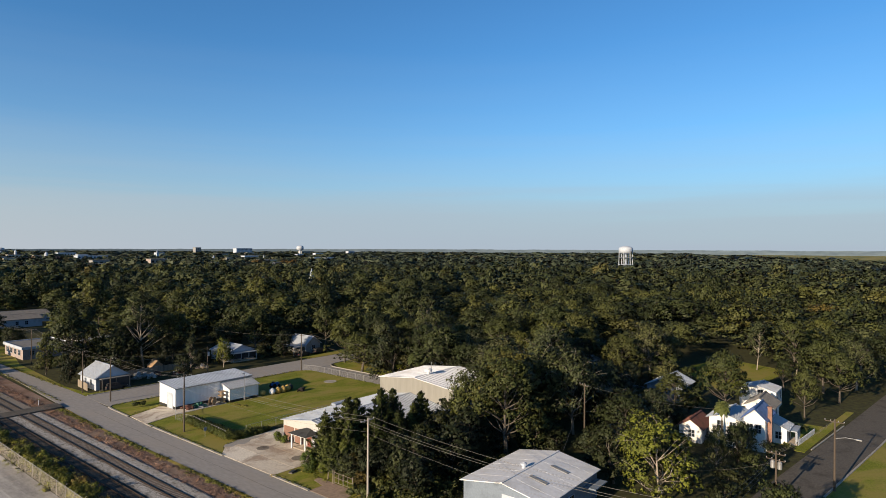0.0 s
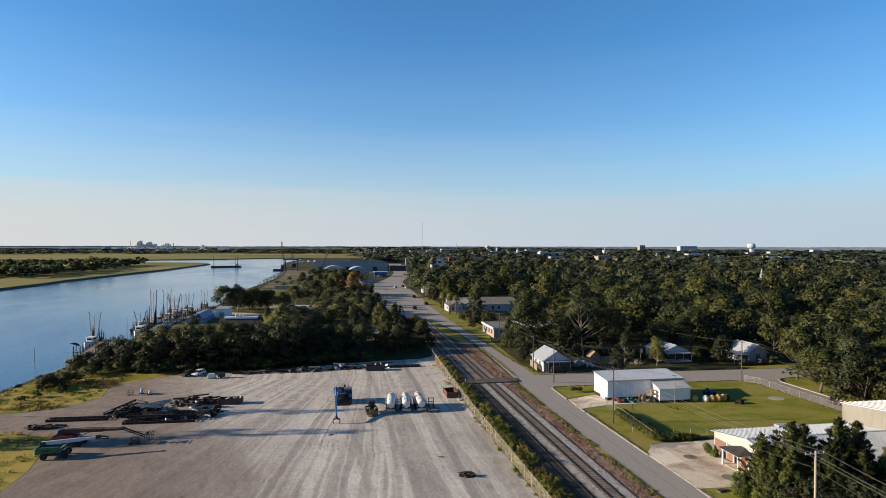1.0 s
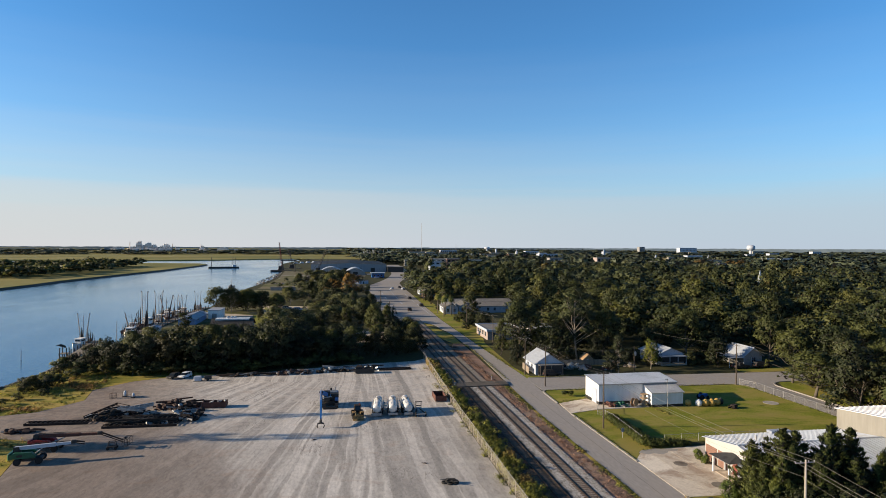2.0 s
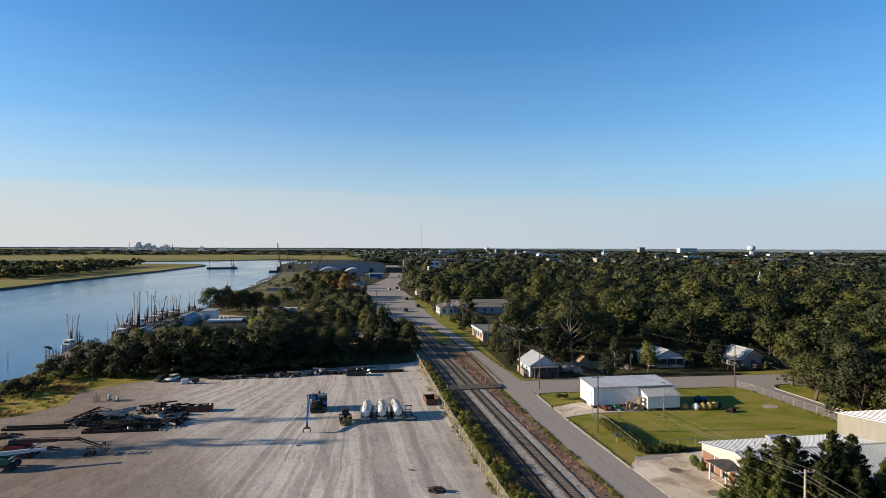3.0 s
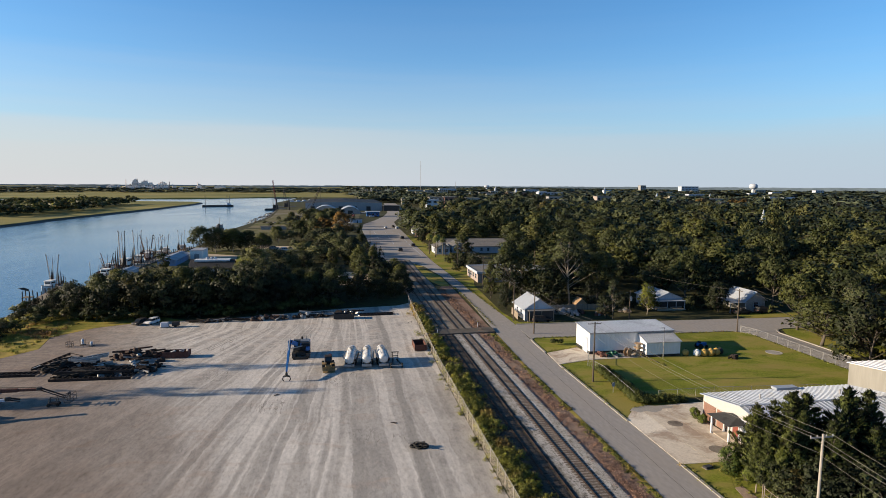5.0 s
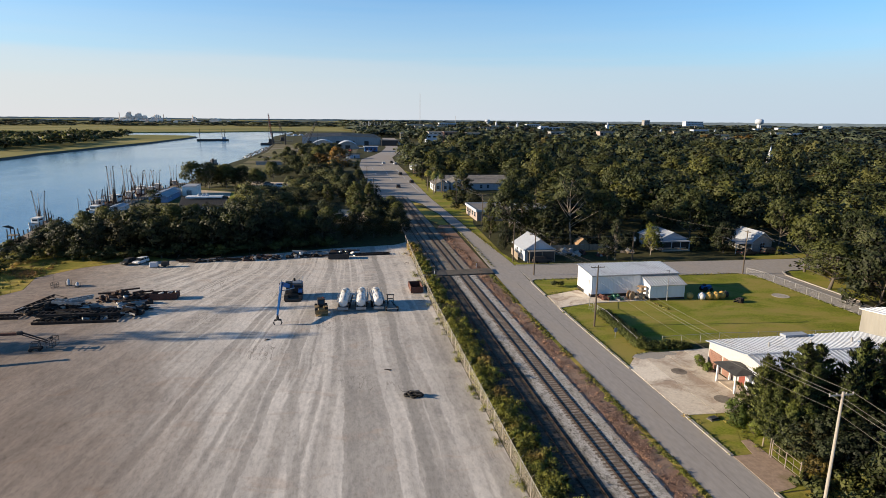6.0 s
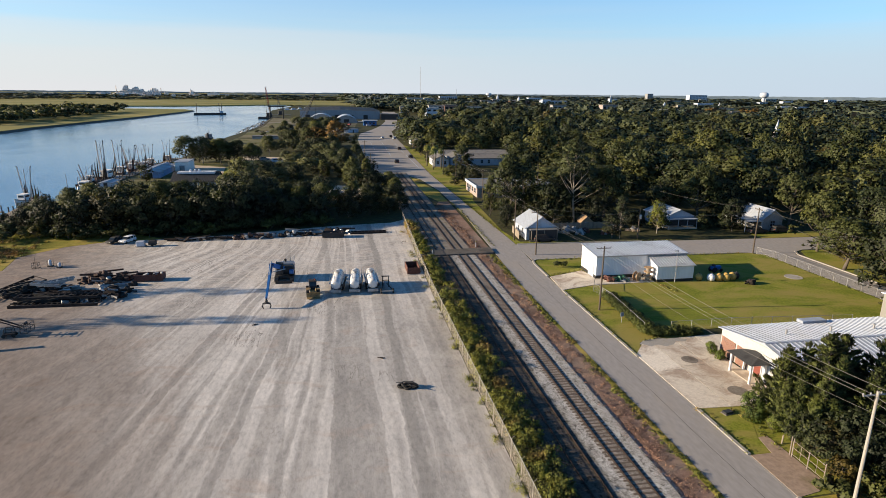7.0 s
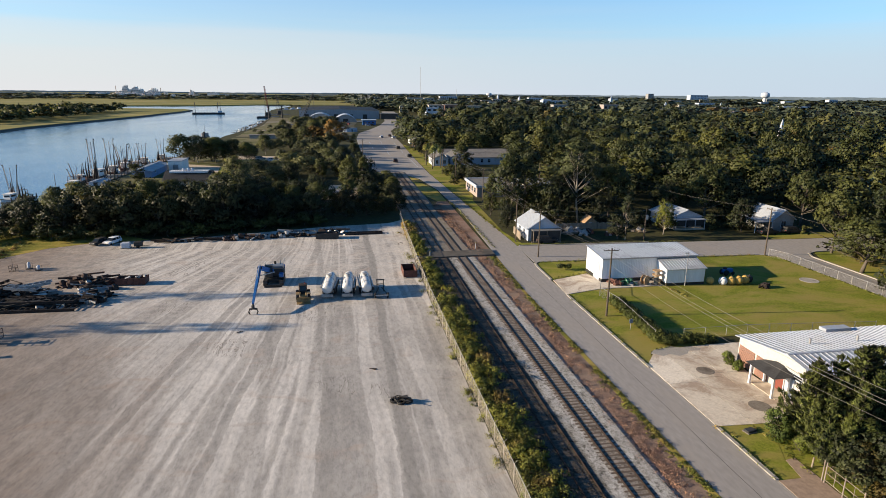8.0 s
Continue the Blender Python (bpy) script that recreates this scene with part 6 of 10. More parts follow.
_rng = random.Random(44)
_spots = []
for k in range(330):
    y = -25 + k * 0.5
    lush = 0.75 + 0.5 * noise.noise((y * 0.12, 1.7, 0))
    wide = 1.5 if y < 95 else 1.1
    if y > 84 and noise.noise((y * 0.33, 4.1, 0)) < -0.1:
        continue
    for _ in range(2):
        _spots.append((23.1 + 0.008 * max(0, y - 90) + _rng.uniform(-1.2, 0.8) * wide, y + _rng.uniform(-0.4, 0.4), max(0.6, lush * _rng.uniform(1.1, 2.7)), _rng.uniform(0.8, 1.6)))
scrub("scrub_strip", _spots, 0.13, 260, "golden-green scrub growing between fence and tracks", M_SCRUB, 1)
_spots = []
for _ in range(46):
    _y, _big = _rng.uniform(30, 135), _rng.random()
    for _k in range(1 + int(3 * _big)):
        _spots.append((20.45 - 0.5 * _big * _rng.random() + 0.006 * max(0, _y - 88), _y + _rng.uniform(-0.6, 0.6) * _big, 0.15 + 0.6 * _big, 0.35 + 0.55 * _big))
scrub("weeds_at_fence", _spots, 0.085, 90, "small dry weeds along the yard fence", M_SCRUB, 2)
_spots = [(_rng.uniform(32.6, 35.3), _rng.uniform(20, 165), _rng.uniform(0.02, 0.13), _rng.uniform(0.5, 1.3)) for _ in range(1100)]
M_DEAD = leaves("dead_stems", (0.20, 0.11, 0.082), (0.40, 0.255, 0.195), spread=6.0, per_object=False)
scrub("dead_brush", _spots, 0.07, 84, "low red-brown dead brush beside the tracks", M_DEAD, 3)
_spots = [(35.8 - abs(_rng.gauss(0, 0.45)) + 0.3 + 0.012 * max(0, y - 88), y, _rng.uniform(0.03, 0.15), _rng.uniform(0.2, 0.55)) for y in [_rng.uniform(20, 111) for _ in range(760)] if noise.noise((y * 0.16, 3.0, 0.0)) > -0.18]
scrub("edge_grass", _spots, 0.09, 60, "tufts of green grass at the street's edge", M_SCRUB, 4)
_spots = []
for _ in range(260):
    _y = _rng.uniform(103, 146)
    _spots.append((-73 + 20 * _rng.random() ** 1.4 + 0.02 * (_y - 120), _y, _rng.uniform(0.03, 0.2), _rng.uniform(0.6, 1.5)))
_spots += [(_rng.uniform(-75, -48), _rng.uniform(58, 91), _rng.uniform(0.03, 0.2), _rng.uniform(0.6, 1.5)) for _ in range(160)]
_spots = [s for s in _spots if not inside(s[0], s[1], YARD)]
scrub("marsh_grass_clumps", _spots, 0.13, 110, "low rough grass and weeds near the river", M_BANK_GRASS, 5)
_spots = [(_rng.gauss(-57.5, 2.6), _rng.gauss(124.5, 2.4), _rng.uniform(0.3, 0.9), _rng.uniform(0.7, 1.4)) for _ in range(46)]
_spots += [(_rng.gauss(-62, 3.0), _rng.gauss(106.5, 1.2), _rng.uniform(0.2, 0.6), _rng.uniform(0.7, 1.3)) for _ in range(26)]
_spots = [s for s in _spots if not inside(s[0], s[1], YARD)]
scrub("dry_reeds", _spots, 0.12, 120, "orange-brown dry reeds among the river grass", M_REED, 9)
for _x, _y, _h in ((-67.8, 123.4, 2.8), (-66.5, 119.5, 2.4), (-65.8, 127, 2.6), (-63.4, 122, 2.2), (-65, 114, 1.6), (-66.5, 136, 3.0), (-61.5, 117, 1.6)):
    plant("brush", _x, _y, _h, 1.2, "bushes on the river bank")
# thick young growth under the oaks
_rng2 = random.Random(55)
_closed = [(45, 9, 67, 27), (69, 41.5, 92.5, 64), (85.5, -7, 109, 11.5), (113, -9, 134, 11.5), (109, 29, 119, 37), (117, 16, 130, 27), (126, 42, 140, 55), (110, 72, 121, 83), (95, 60, 99, 84)]
for _ in range(150):
    _x, _y = _rng2.uniform(64, 140), _rng2.uniform(-4, 98)
    if any(a < _x < c and b < _y < d for a, b, c, d in _closed) or _y < 8 - 0.15 * (_x - 64) or (_y > 58 and _x < 96) or (_x < 78 and 38 < _y < 62) or inside(_x, _y, [(90, 62), (99, 62), (99, 106), (90, 106)]):
        continue
    plant("brush", _x, _y, _rng2.uniform(3.0, 6.5), _rng2.uniform(0.9, 1.2), "young growth under the oaks")
# clipped hedge round the lawn corner
_spots = []
for _k in range(72):
    _y = 68.6 + 0.21 * _k
    _tall = 1.75 - 0.05 * max(0, _y - 76)
    for _dx in (-0.45, 0.0, 0.45):
        _spots.append((46.9 + 0.07 * (_y - 69) + _dx + _rng.uniform(-0.12, 0.12), _y, _tall * _rng.uniform(0.85, 1.1), 1.0))
for _k in range(36):
    for _dy in (-0.35, 0.3):
        _spots.append((46.9 + 0.2 * _k, 68.6 + _dy + _rng.uniform(-0.1, 0.1), (1.5 - 0.02 * _k) * _rng.uniform(0.85, 1.1), 0.95))
scrub("hedge", _spots, 0.12, 200, "clipped green hedge at the lawn's edge", M_HEDGE, 6)
_spots = [(_rng.uniform(45, 49), _rng.uniform(24, 37), _rng.uniform(0.4, 1.4), _rng.uniform(0.8, 1.5)) for _ in range(46)]
_spots += [(_rng.uniform(48, 70), _rng.uniform(26, 38), _rng.uniform(0.5, 2.0), _rng.uniform(1.0, 2.0)) for _ in range(120)]
scrub("undergrowth", _spots, 0.3, 110, "dense green undergrowth below the trees", M_WOODS, 7)

# tufts along the edges of lawns and drives
_spots = []
for (_x0, _y0), (_x1, _y1) in (((42.4, 63), (42.4, 88)), ((45.1, 67), (52.6, 69.4)), ((42.4, 41.8), (42.4, 49.9)), ((45.2, 41.9), (46.2, 46)), ((46.2, 46), (45.2, 49.8)), ((42.7, 96), (50, 98.5)), ((44, 106), (88, 105.2)), ((44.2, 118.8), (79, 117.8)), ((43.2, 131), (42.9, 170)), ((59.9, 90), (60.4, 84)), ((91, 66), (91, 103)), ((38.4, 118), (39.2, 168))):
    _n = int(math.hypot(_x1 - _x0, _y1 - _y0) * 1.5)
    for _k in range(_n):
        _t = (_k + _rng.random()) / _n
        _spots.append((_x0 + (_x1 - _x0) * _t + _rng.uniform(-0.25, 0.25), _y0 + (_y1 - _y0) * _t + _rng.uniform(-0.25, 0.25), _rng.uniform(0.08, 0.24), _rng.uniform(0.3, 0.7)))
scrub("lawn_tufts", _spots, 0.12, 36, "uneven tufts of grass at lawn edges", M_SCRUB, 8)

for _kind in TREE_KINDS.values():
    for _ob in _kind:
        if _ob.name not in _used:
            for _child in _ob.children:
                bpy.data.objects.remove(_child)
            bpy.data.objects.remove(_ob)


# ---- buildings ----
def ribbed(geo, a, b, c, d, pitch=0.6, rib=0.07, thick=0.1):
    """A sheet roof slope: a, b along the eave, c, d along the ridge (c over b), with raised ribs from eave to ridge."""
    a, b, c, d = (Vector(p) for p in (a, b, c, d))
    n = (b - a).cross(d - a).normalized()
    t, u = n * -thick, (b - a).normalized()
    count = max(2, int((b - a).length / pitch))
    eave, top = [a], [d]
    for k in range(1, count):
        p, q = a.lerp(b, k / count), d.lerp(c, k / count)
        for off, up in ((-1, 0), (-0.4, 1), (0.4, 1), (1, 0)):
            eave.append(p + u * off * rib * 0.7 + n * up * rib)
            top.append(q + u * off * rib * 0.7 + n * up * rib)
    eave.append(b)
    top.append(c)
    m = len(eave)
    verts = eave + top + [a + t, b + t, c + t, d + t]
    faces = [(k, k + 1, m + k + 1, m + k) for k in range(m - 1)]
    faces += [(2 * m + 3, 2 * m + 2, 2 * m + 1, 2 * m), tuple(range(m - 1, -1, -1)) + (2 * m, 2 * m + 1), tuple(range(m, 2 * m)) + (2 * m + 2, 2 * m + 3), (0, m, 2 * m + 3, 2 * m), (2 * m - 1, m - 1, 2 * m + 1, 2 * m + 2)]
    return geo.add(verts, faces)


def window(parent, m, w, h, frame_mat=None, panes=1):
    """A window on a wall: m has x along the wall, y into it."""
    win = part("window", Geo().obox(m @ pose(0, 0.0, -h / 2 - 0.04), w + 0.2, 0.12, 0.07), frame_mat or M_WHITE, parent)
    fr = Geo()
    for sx in (-1, 1):
        fr.obox(m @ pose(sx * (w / 2 + 0.03), 0, 0), 0.07, 0.09, h + 0.12)
    for sz in (-1, 1):
        fr.obox(m @ pose(0, 0, sz * (h / 2 + 0.03)), w + 0.12, 0.085, 0.07)
    fr.obox(m, 0.045, 0.06, h)
    fr.obox(m, w, 0.055, 0.045)
    part("frame", fr, frame_mat or M_WHITE, win)
    part("pane", Geo().obox(m @ pose(0, 0.01, 0), w, 0.03, h), M_GLASS, win, "dark glass pane")
    return win


def door(parent, m, w, h, material, name="door"):
    d = part(name, Geo().obox(m @ pose(0, 0, h / 2), w, 0.09, h), material, parent)
    fr = Geo()
    for sx in (-1, 1):
        fr.obox(m @ pose(sx * (w / 2 + 0.05), 0, h / 2 + 0.05), 0.1, 0.12, h + 0.1)
    fr.obox(m @ pose(0, 0, h + 0.05), w, 0.12, 0.1)
    part("frame", fr, M_WHITE, d)
    return d


def wall_box(parent, x0, x1, y0, y1, z0, z1, t, material, gables=None):
    """Four upright walls of thickness t; gables: ('x' or 'y', ridge height) raises two of them to a point."""
    sides = {"south": (x0, x1, y0, y0 + t), "north": (x0, x1, y1 - t, y1), "west": (x0, x0 + t, y0 + t, y1 - t), "east": (x1 - t, x1, y0 + t, y1 - t)}
    for key, (a, b, c, d) in sides.items():
        g = Geo().box(a, b, c, d, z0, z1)
        if gables and gables[0] == "x" and key in ("west", "east"):
            g = Geo().extrude(pose((a + b) / 2, 0, 0, 0, 0, 90), [(y0, z0), (y1, z0), (y1, z1), ((y0 + y1) / 2, gables[1]), (y0, z1)], t)
        if gables and gables[0] == "y" and key in ("south", "north"):
            g = Geo().extrude(pose(0, (c + d) / 2, 0), [(x0, z0), (x1, z0), (x1, z1), ((x0 + x1) / 2, gables[1]), (x0, z1)], t)
        if gables and gables[0] == "x" and key in ("south", "north"):
            g = Geo().box(a + t, b - t, c, d, z0, z1)
        part("wall", g, material, parent)


def gable_roof(parent, x0, x1, y0, y1, z1, ridge, axis, material, over=0.4, pitch=0.6, rib=0.06, ends=None):
    if axis == "x":
        ym = (y0 + y1) / 2
        s = (ridge - z1) / (ym - y0) * over
        e = over if ends is None else ends
        for sgn, ye in ((-1, y0 - over), (1, y1 + over)):
            g = Geo()
            if sgn < 0:
                ribbed(g, (x0 - e, ye, z1 - s + 0.1), (x1 + e, ye, z1 - s + 0.1), (x1 + e, ym, ridge + 0.1), (x0 - e, ym, ridge + 0.1), pitch, rib)
            else:
                ribbed(g, (x1 + e, ye, z1 - s + 0.1), (x0 - e, ye, z1 - s + 0.1), (x0 - e, ym, ridge + 0.1), (x1 + e, ym, ridge + 0.1), pitch, rib)
            part("roof_slope", g, material, parent)
        part("ridge_cap", Geo().box(x0 - e, x1 + e, ym - 0.16, ym + 0.16, ridge + 0.08, ridge + 0.17), material, parent)
    else:
        xm = (x0 + x1) / 2
        s = (ridge - z1) / (xm - x0) * over
        for sgn, xe in ((-1, x0 - over), (1, x1 + over)):
            g = Geo()
            if sgn < 0:
                ribbed(g, (xe, y1 + over, z1 - s + 0.1), (xe, y0 - over, z1 - s + 0.1), (xm, y0 - over, ridge + 0.1), (xm, y1 + over, ridge + 0.1), pitch, rib)
            else:
                ribbed(g, (xe, y0 - over, z1 - s + 0.1), (xe, y1 + over, z1 - s + 0.1), (xm, y1 + over, ridge + 0.1), (xm, y0 - over, ridge + 0.1), pitch, rib)
            part("roof_slope", g, material, parent)
        part("ridge_cap", Geo().box(xm - 0.16, xm + 0.16, y0 - over, y1 + over, ridge + 0.08, ridge + 0.17), material, parent)


def faced(x, y, z, side):
    """A pose on a wall: x along it, y into the building."""
    return pose(x, y, z, 0, 0, {"south": 0, "west": -90, "north": 180, "east": 90}[side])


M_HOUSE = mat("white_house_board", (0.80, 0.79, 0.76), (0.70, 0.69, 0.66), 1.2, 0.7, bump=0.1)
M_SHED_WALL = panel_material("white_sheet_wall", (0.76, 0.78, 0.80), (0.68, 0.70, 0.72), 0.3, "X", 0.4)
M_SHED_ROOF = mat("zinc_roof_sheet", (0.58, 0.59, 0.60), (0.46, 0.47, 0.48), 0.7, 0.38, metal=0.45, bump=0.05)


def build_shed():
    s = thing("metal_shed", "long white sheet-metal shed with dark base and zinc roof", "shed")
    x0, x1, y0, y1 = 50.2, 67.0, 93.2, 99.6
    part("plinth", Geo().box(x0 - 0.02, x1 + 0.02, y0 - 0.02, y1 + 0.02, 0, 0.62), M_DARK, s, "dark painted base")
    lo, hi = 4.1, 4.6
    part("wall", Geo().box(x0, x1, y0, y0 + 0.15, 0.62, lo), M_SHED_WALL, s)
    part("wall", Geo().box(x0, x1, y1 - 0.15, y1, 0.62, hi), M_SHED_WALL, s)
    for x in (x0 + 0.075, x1 - 0.075):
        part("wall", Geo().extrude(pose(x, 0, 0, 0, 0, 90), [(y0 + 0.15, 0.62), (y1 - 0.15, 0.62), (y1 - 0.15, hi), (y0 + 0.15, lo)], 0.15), M_SHED_WALL, s)
    part("roof_slope", ribbed(Geo(), (x0 - 0.25, y0 - 0.3, lo + 0.1), (x1 + 0.25, y0 - 0.3, lo + 0.1), (x1 + 0.25, y1 + 0.2, hi + 0.16), (x0 - 0.25, y1 + 0.2, hi + 0.16), 0.55, 0.045), M_SHED_ROOF, s)
    door(s, faced(x0 - 0.03, 95.2, 0.1, "west"), 2.0, 2.9, M_WHITE, "sliding_door")
    part("gutter", Geo().box(x0 - 0.25, x1 + 0.25, y0 - 0.42, y0 - 0.31, lo - 0.08, lo + 0.04), M_STEEL, s)
    a = thing("shed_annex", "small white sheet-metal lean-to with zinc roof", "shed")
    x0, x1, y0, y1 = 59.9, 66.7, 89.9, 93.1
    part("plinth", Geo().box(x0 - 0.02, x1 + 0.02, y0 - 0.02, y1, 0, 0.5), M_DARK, a, "dark painted base")
    part("wall", Geo().box(x0, x1, y0, y0 + 0.12, 0.5, 2.85), M_SHED_WALL, a)
    for x in (x0 + 0.06, x1 - 0.06):
        part("wall", Geo().extrude(pose(x, 0, 0, 0, 0, 90), [(y0 + 0.12, 0.5), (y1, 0.5), (y1, 3.75), (y0 + 0.12, 2.85)], 0.12), M_SHED_WALL, a)
    part("roof_slope", ribbed(Geo(), (x0 - 0.2, y0 - 0.3, 2.86), (x1 + 0.2, y0 - 0.3, 2.86), (x1 + 0.2, y1, 3.88), (x0 - 0.2, y1, 3.88), 0.5, 0.045), M_SHED_ROOF, a)
    # light mast before the annex
    p = thing("light_mast", "thin grey steel light mast beside the lean-to", "lamp post", pose(63.0, 89.4, 0))
    part("pole", Geo().cone((0, 0, 0), (0, 0, 5.6), 0.07, 0.05, 8), M_GREY, p)
    part("lamp_head", Geo().obox(pose(-0.25, 0, 5.65), 0.7, 0.22, 0.16, 0.04), M_STEEL, p)


def build_office():
    o = thing("office_building", "low brick and cream office with white ribbed metal roof", "building")
    x0, x1, y0, y1, h, r = 53.1, 76.5, 47.6, 62.5, 3.2, 4.35
    wall_box(o, x0, x1, y0, y1, 0, h, 0.25, M_OFFICE, ("x", r))
    gable_roof(o, x0, x1, y0, y1, h, r, "x", M_ROOF_WHITE, 0.6, 0.62, 0.06, 0.22)
    # brick facing on the west front, laid brick by brick in runs
    brick = Geo().obox(Matrix(), 0.06, 0.43, 0.125).data("brick", M_BRICK)
    rows = [(57.4, 59.4), (59.7, 62.3)]
    for ya, yb in rows:
        panel = part("brick_panel", Geo().box(x0 - 0.06, x0 - 0.005, ya, yb, 0.05, 2.35), M_BRICK, o, "red brick panel")
        for k in range(15):
            y = ya + 0.22 + (0.22 if k % 2 else 0)
            while y < yb - 0.2:
                part("brick", brick, None, panel, m=pose(x0 - 0.07, y, 0.14 + k * 0.15))
                y += 0.455
    part("fascia", Geo().box(x0 - 0.2, x0 - 0.08, y0 + 0.2, (y0 + y1) / 2, 3.0, 3.12), M_OFFICE, o)
    window(o, faced(x0 - 0.05, 54.0, 2.55, "west"), 2.6, 0.5)
    door(o, faced(x0 - 0.05, 55.6, 0.1, "west"), 1.1, 2.1, M_DOOR_RED, "red_door")
    door(o, faced(x0 - 0.05, 54.2, 0.1, "west"), 0.9, 2.1, M_WHITE)
    part("roof_hatch", Geo().box(63.8, 67.2, 61.8, 62.9, 3.4, 3.75), M_ROOF_WHITE, o, "white raised box on the roof edge")
    for k in range(3):
        part("vent", Geo().cone((58 + 6 * k, 57.8, 4.1), (58 + 6 * k, 57.8, 4.7), 0.12, 0.12, 8), M_STEEL, o)
    p = thing("porch", "entrance porch with dark hipped roof on white posts", "porch")
    a0, a1, b0, b1, z = 50.8, 53.0, 53.9, 57.7, 2.3
    for x, y in ((51.0, 57.5), (51.0, 54.1), (52.8, 57.5), (52.8, 54.1)):
        part("post", Geo().box(x - 0.1, x + 0.1, y - 0.1, y + 0.1, 0.07, z), M_ROOF_BRIGHT, p)
    part("beam", Geo().box(a0, a1, b0, b1, z, z + 0.18), M_ROOF_BRIGHT, p)
    xe = a1 + 0.05
    part("roof", Geo().add([(a0 - 0.3, b0 - 0.3, z + 0.19), (xe, b0 - 0.3, z + 0.19), (xe, b1 + 0.3, z + 0.19), (a0 - 0.3, b1 + 0.3, z + 0.19), (xe, b0 + 1.4, z + 0.72), (xe, b1 - 1.4, z + 0.72)], [(3, 2, 1, 0), (0, 1, 4), (2, 3, 5), (3, 0, 4, 5), (1, 2, 5, 4)]), M_SHINGLE, p, "dark shingle roof")
    part("step", Geo().box(51.2, 53.05, 53.8, 57.9, 0.0, 0.13), M_CONCRETE, p)
    for x, y, r in ((48.0, 60.9, 0.98), (48.8, 52.9, 1.08)):
        g = Geo().lathe(pose(x, y, 0.04), [(r, 0), (r, 0.045), (r - 0.05, 0.06), (0.05, 0.062)], 28)
        single("forecourt_cover", g, M_COVER, "round grey cover set in the concrete forecourt", "manhole", "forecourt covers")


def build_hangar():
    s = thing("beige_hall", "tall beige sheet-metal hall with low white gable roof", "hall")
    x0, x1, y0, y1, h, r = 76.6, 90.5, 44.8, 63.2, 6.4, 7.4
    wall_box(s, x0, x1, y0, y1, 0, h, 0.2, M_BEIGE, ("x", r))
    gable_roof(s, x0, x1, y0, y1, h, r, "x", M_ROOF_BRIGHT, 0.25, 0.9, 0.05, 0.25)
    door(s, faced(x0 - 0.05, 55, 0.05, "west"), 3.2, 3.4, M_BEIGE, "roller_door")
    part("roof_vent", Geo().lathe(pose((x0 + x1) / 2 - 3.0, (y0 + y1) / 2, r), [(0.3, 0), (0.3, 0.5), (0.75, 0.6), (0.75, 1.05), (0.15, 1.35)], 12), M_ROOF_BRIGHT, s)
    part("vent_pipe", Geo().cone(((x0 + x1) / 2 - 1.4, (y0 + y1) / 2 + 0.6, r - 0.2), ((x0 + x1) / 2 - 1.4, (y0 + y1) / 2 + 0.6, r + 2.2), 0.07, 0.06, 7), M_STEEL, s)
    lean = thing("side_roof", "low pale side roof beside the beige hall", "shed")
    part("roof_slope", ribbed(Geo(), (70, 43.4, 2.8), (82, 43.4, 2.8), (82, 46.8, 3.2), (70, 46.8, 3.2), 0.6, 0.06), M_ROOF_WHITE, lean)
    for x in (70.3, 76, 81.7):
        part("post", Geo().box(x - 0.07, x + 0.07, 43.6, 43.74, 0, 2.72), M_GREY, lean)
    part("wall", Geo().box(70, 82, 46.6, 46.75, 0, 3.05), M_CREAM, lean)


def build_workshop():
    s = thing("workshop", "grey-blue workshop with weathered white sheet roof", "workshop")
    x0, x1, y0, y1, h, r = 51.0, 64.4, 12.0, 23.4, 3.5, 4.5
    wall_box(s, x0, x1, y0, y1, 0, h, 0.2, M_BLUE_GREY, ("x", r))
    gable_roof(s, x0, x1, y0, y1, h, r, "x", M_ROOF_BRIGHT, 0.35, 2.2, 0.008, 0.4)
    part("roller_door", Geo().box(x0 - 0.06, x0 - 0.005, 14.2, 17.8, 0.02, 3.2), M_WHITE, s)
    for x, y, dx in ((55.0, 15.2, 2.4), (59.8, 14.9, 2.4)):
        z = 3.5 + (y - 12.0) / 5.7 * 1.0 + 0.12
        part("skylight", Geo().obox(pose(x, y, z + 0.06, 10), 0.55, dx, 0.06), M_GREY, s, "grey roof light strip")
    part("roof_vent", Geo().lathe(pose(56.6, 18.2, 4.5), [(0.25, 0), (0.25, 0.35), (0.42, 0.4), (0.42, 0.6), (0.1, 0.75)], 12), M_WHITE, s)
    part("canopy", Geo().box(60.5, 64.0, 10.4, 11.95, 2.4, 2.55), M_BLUE_GREY, s)
    window(s, faced(57, 11.94, 2.0, "south"), 1.4, 1.0)


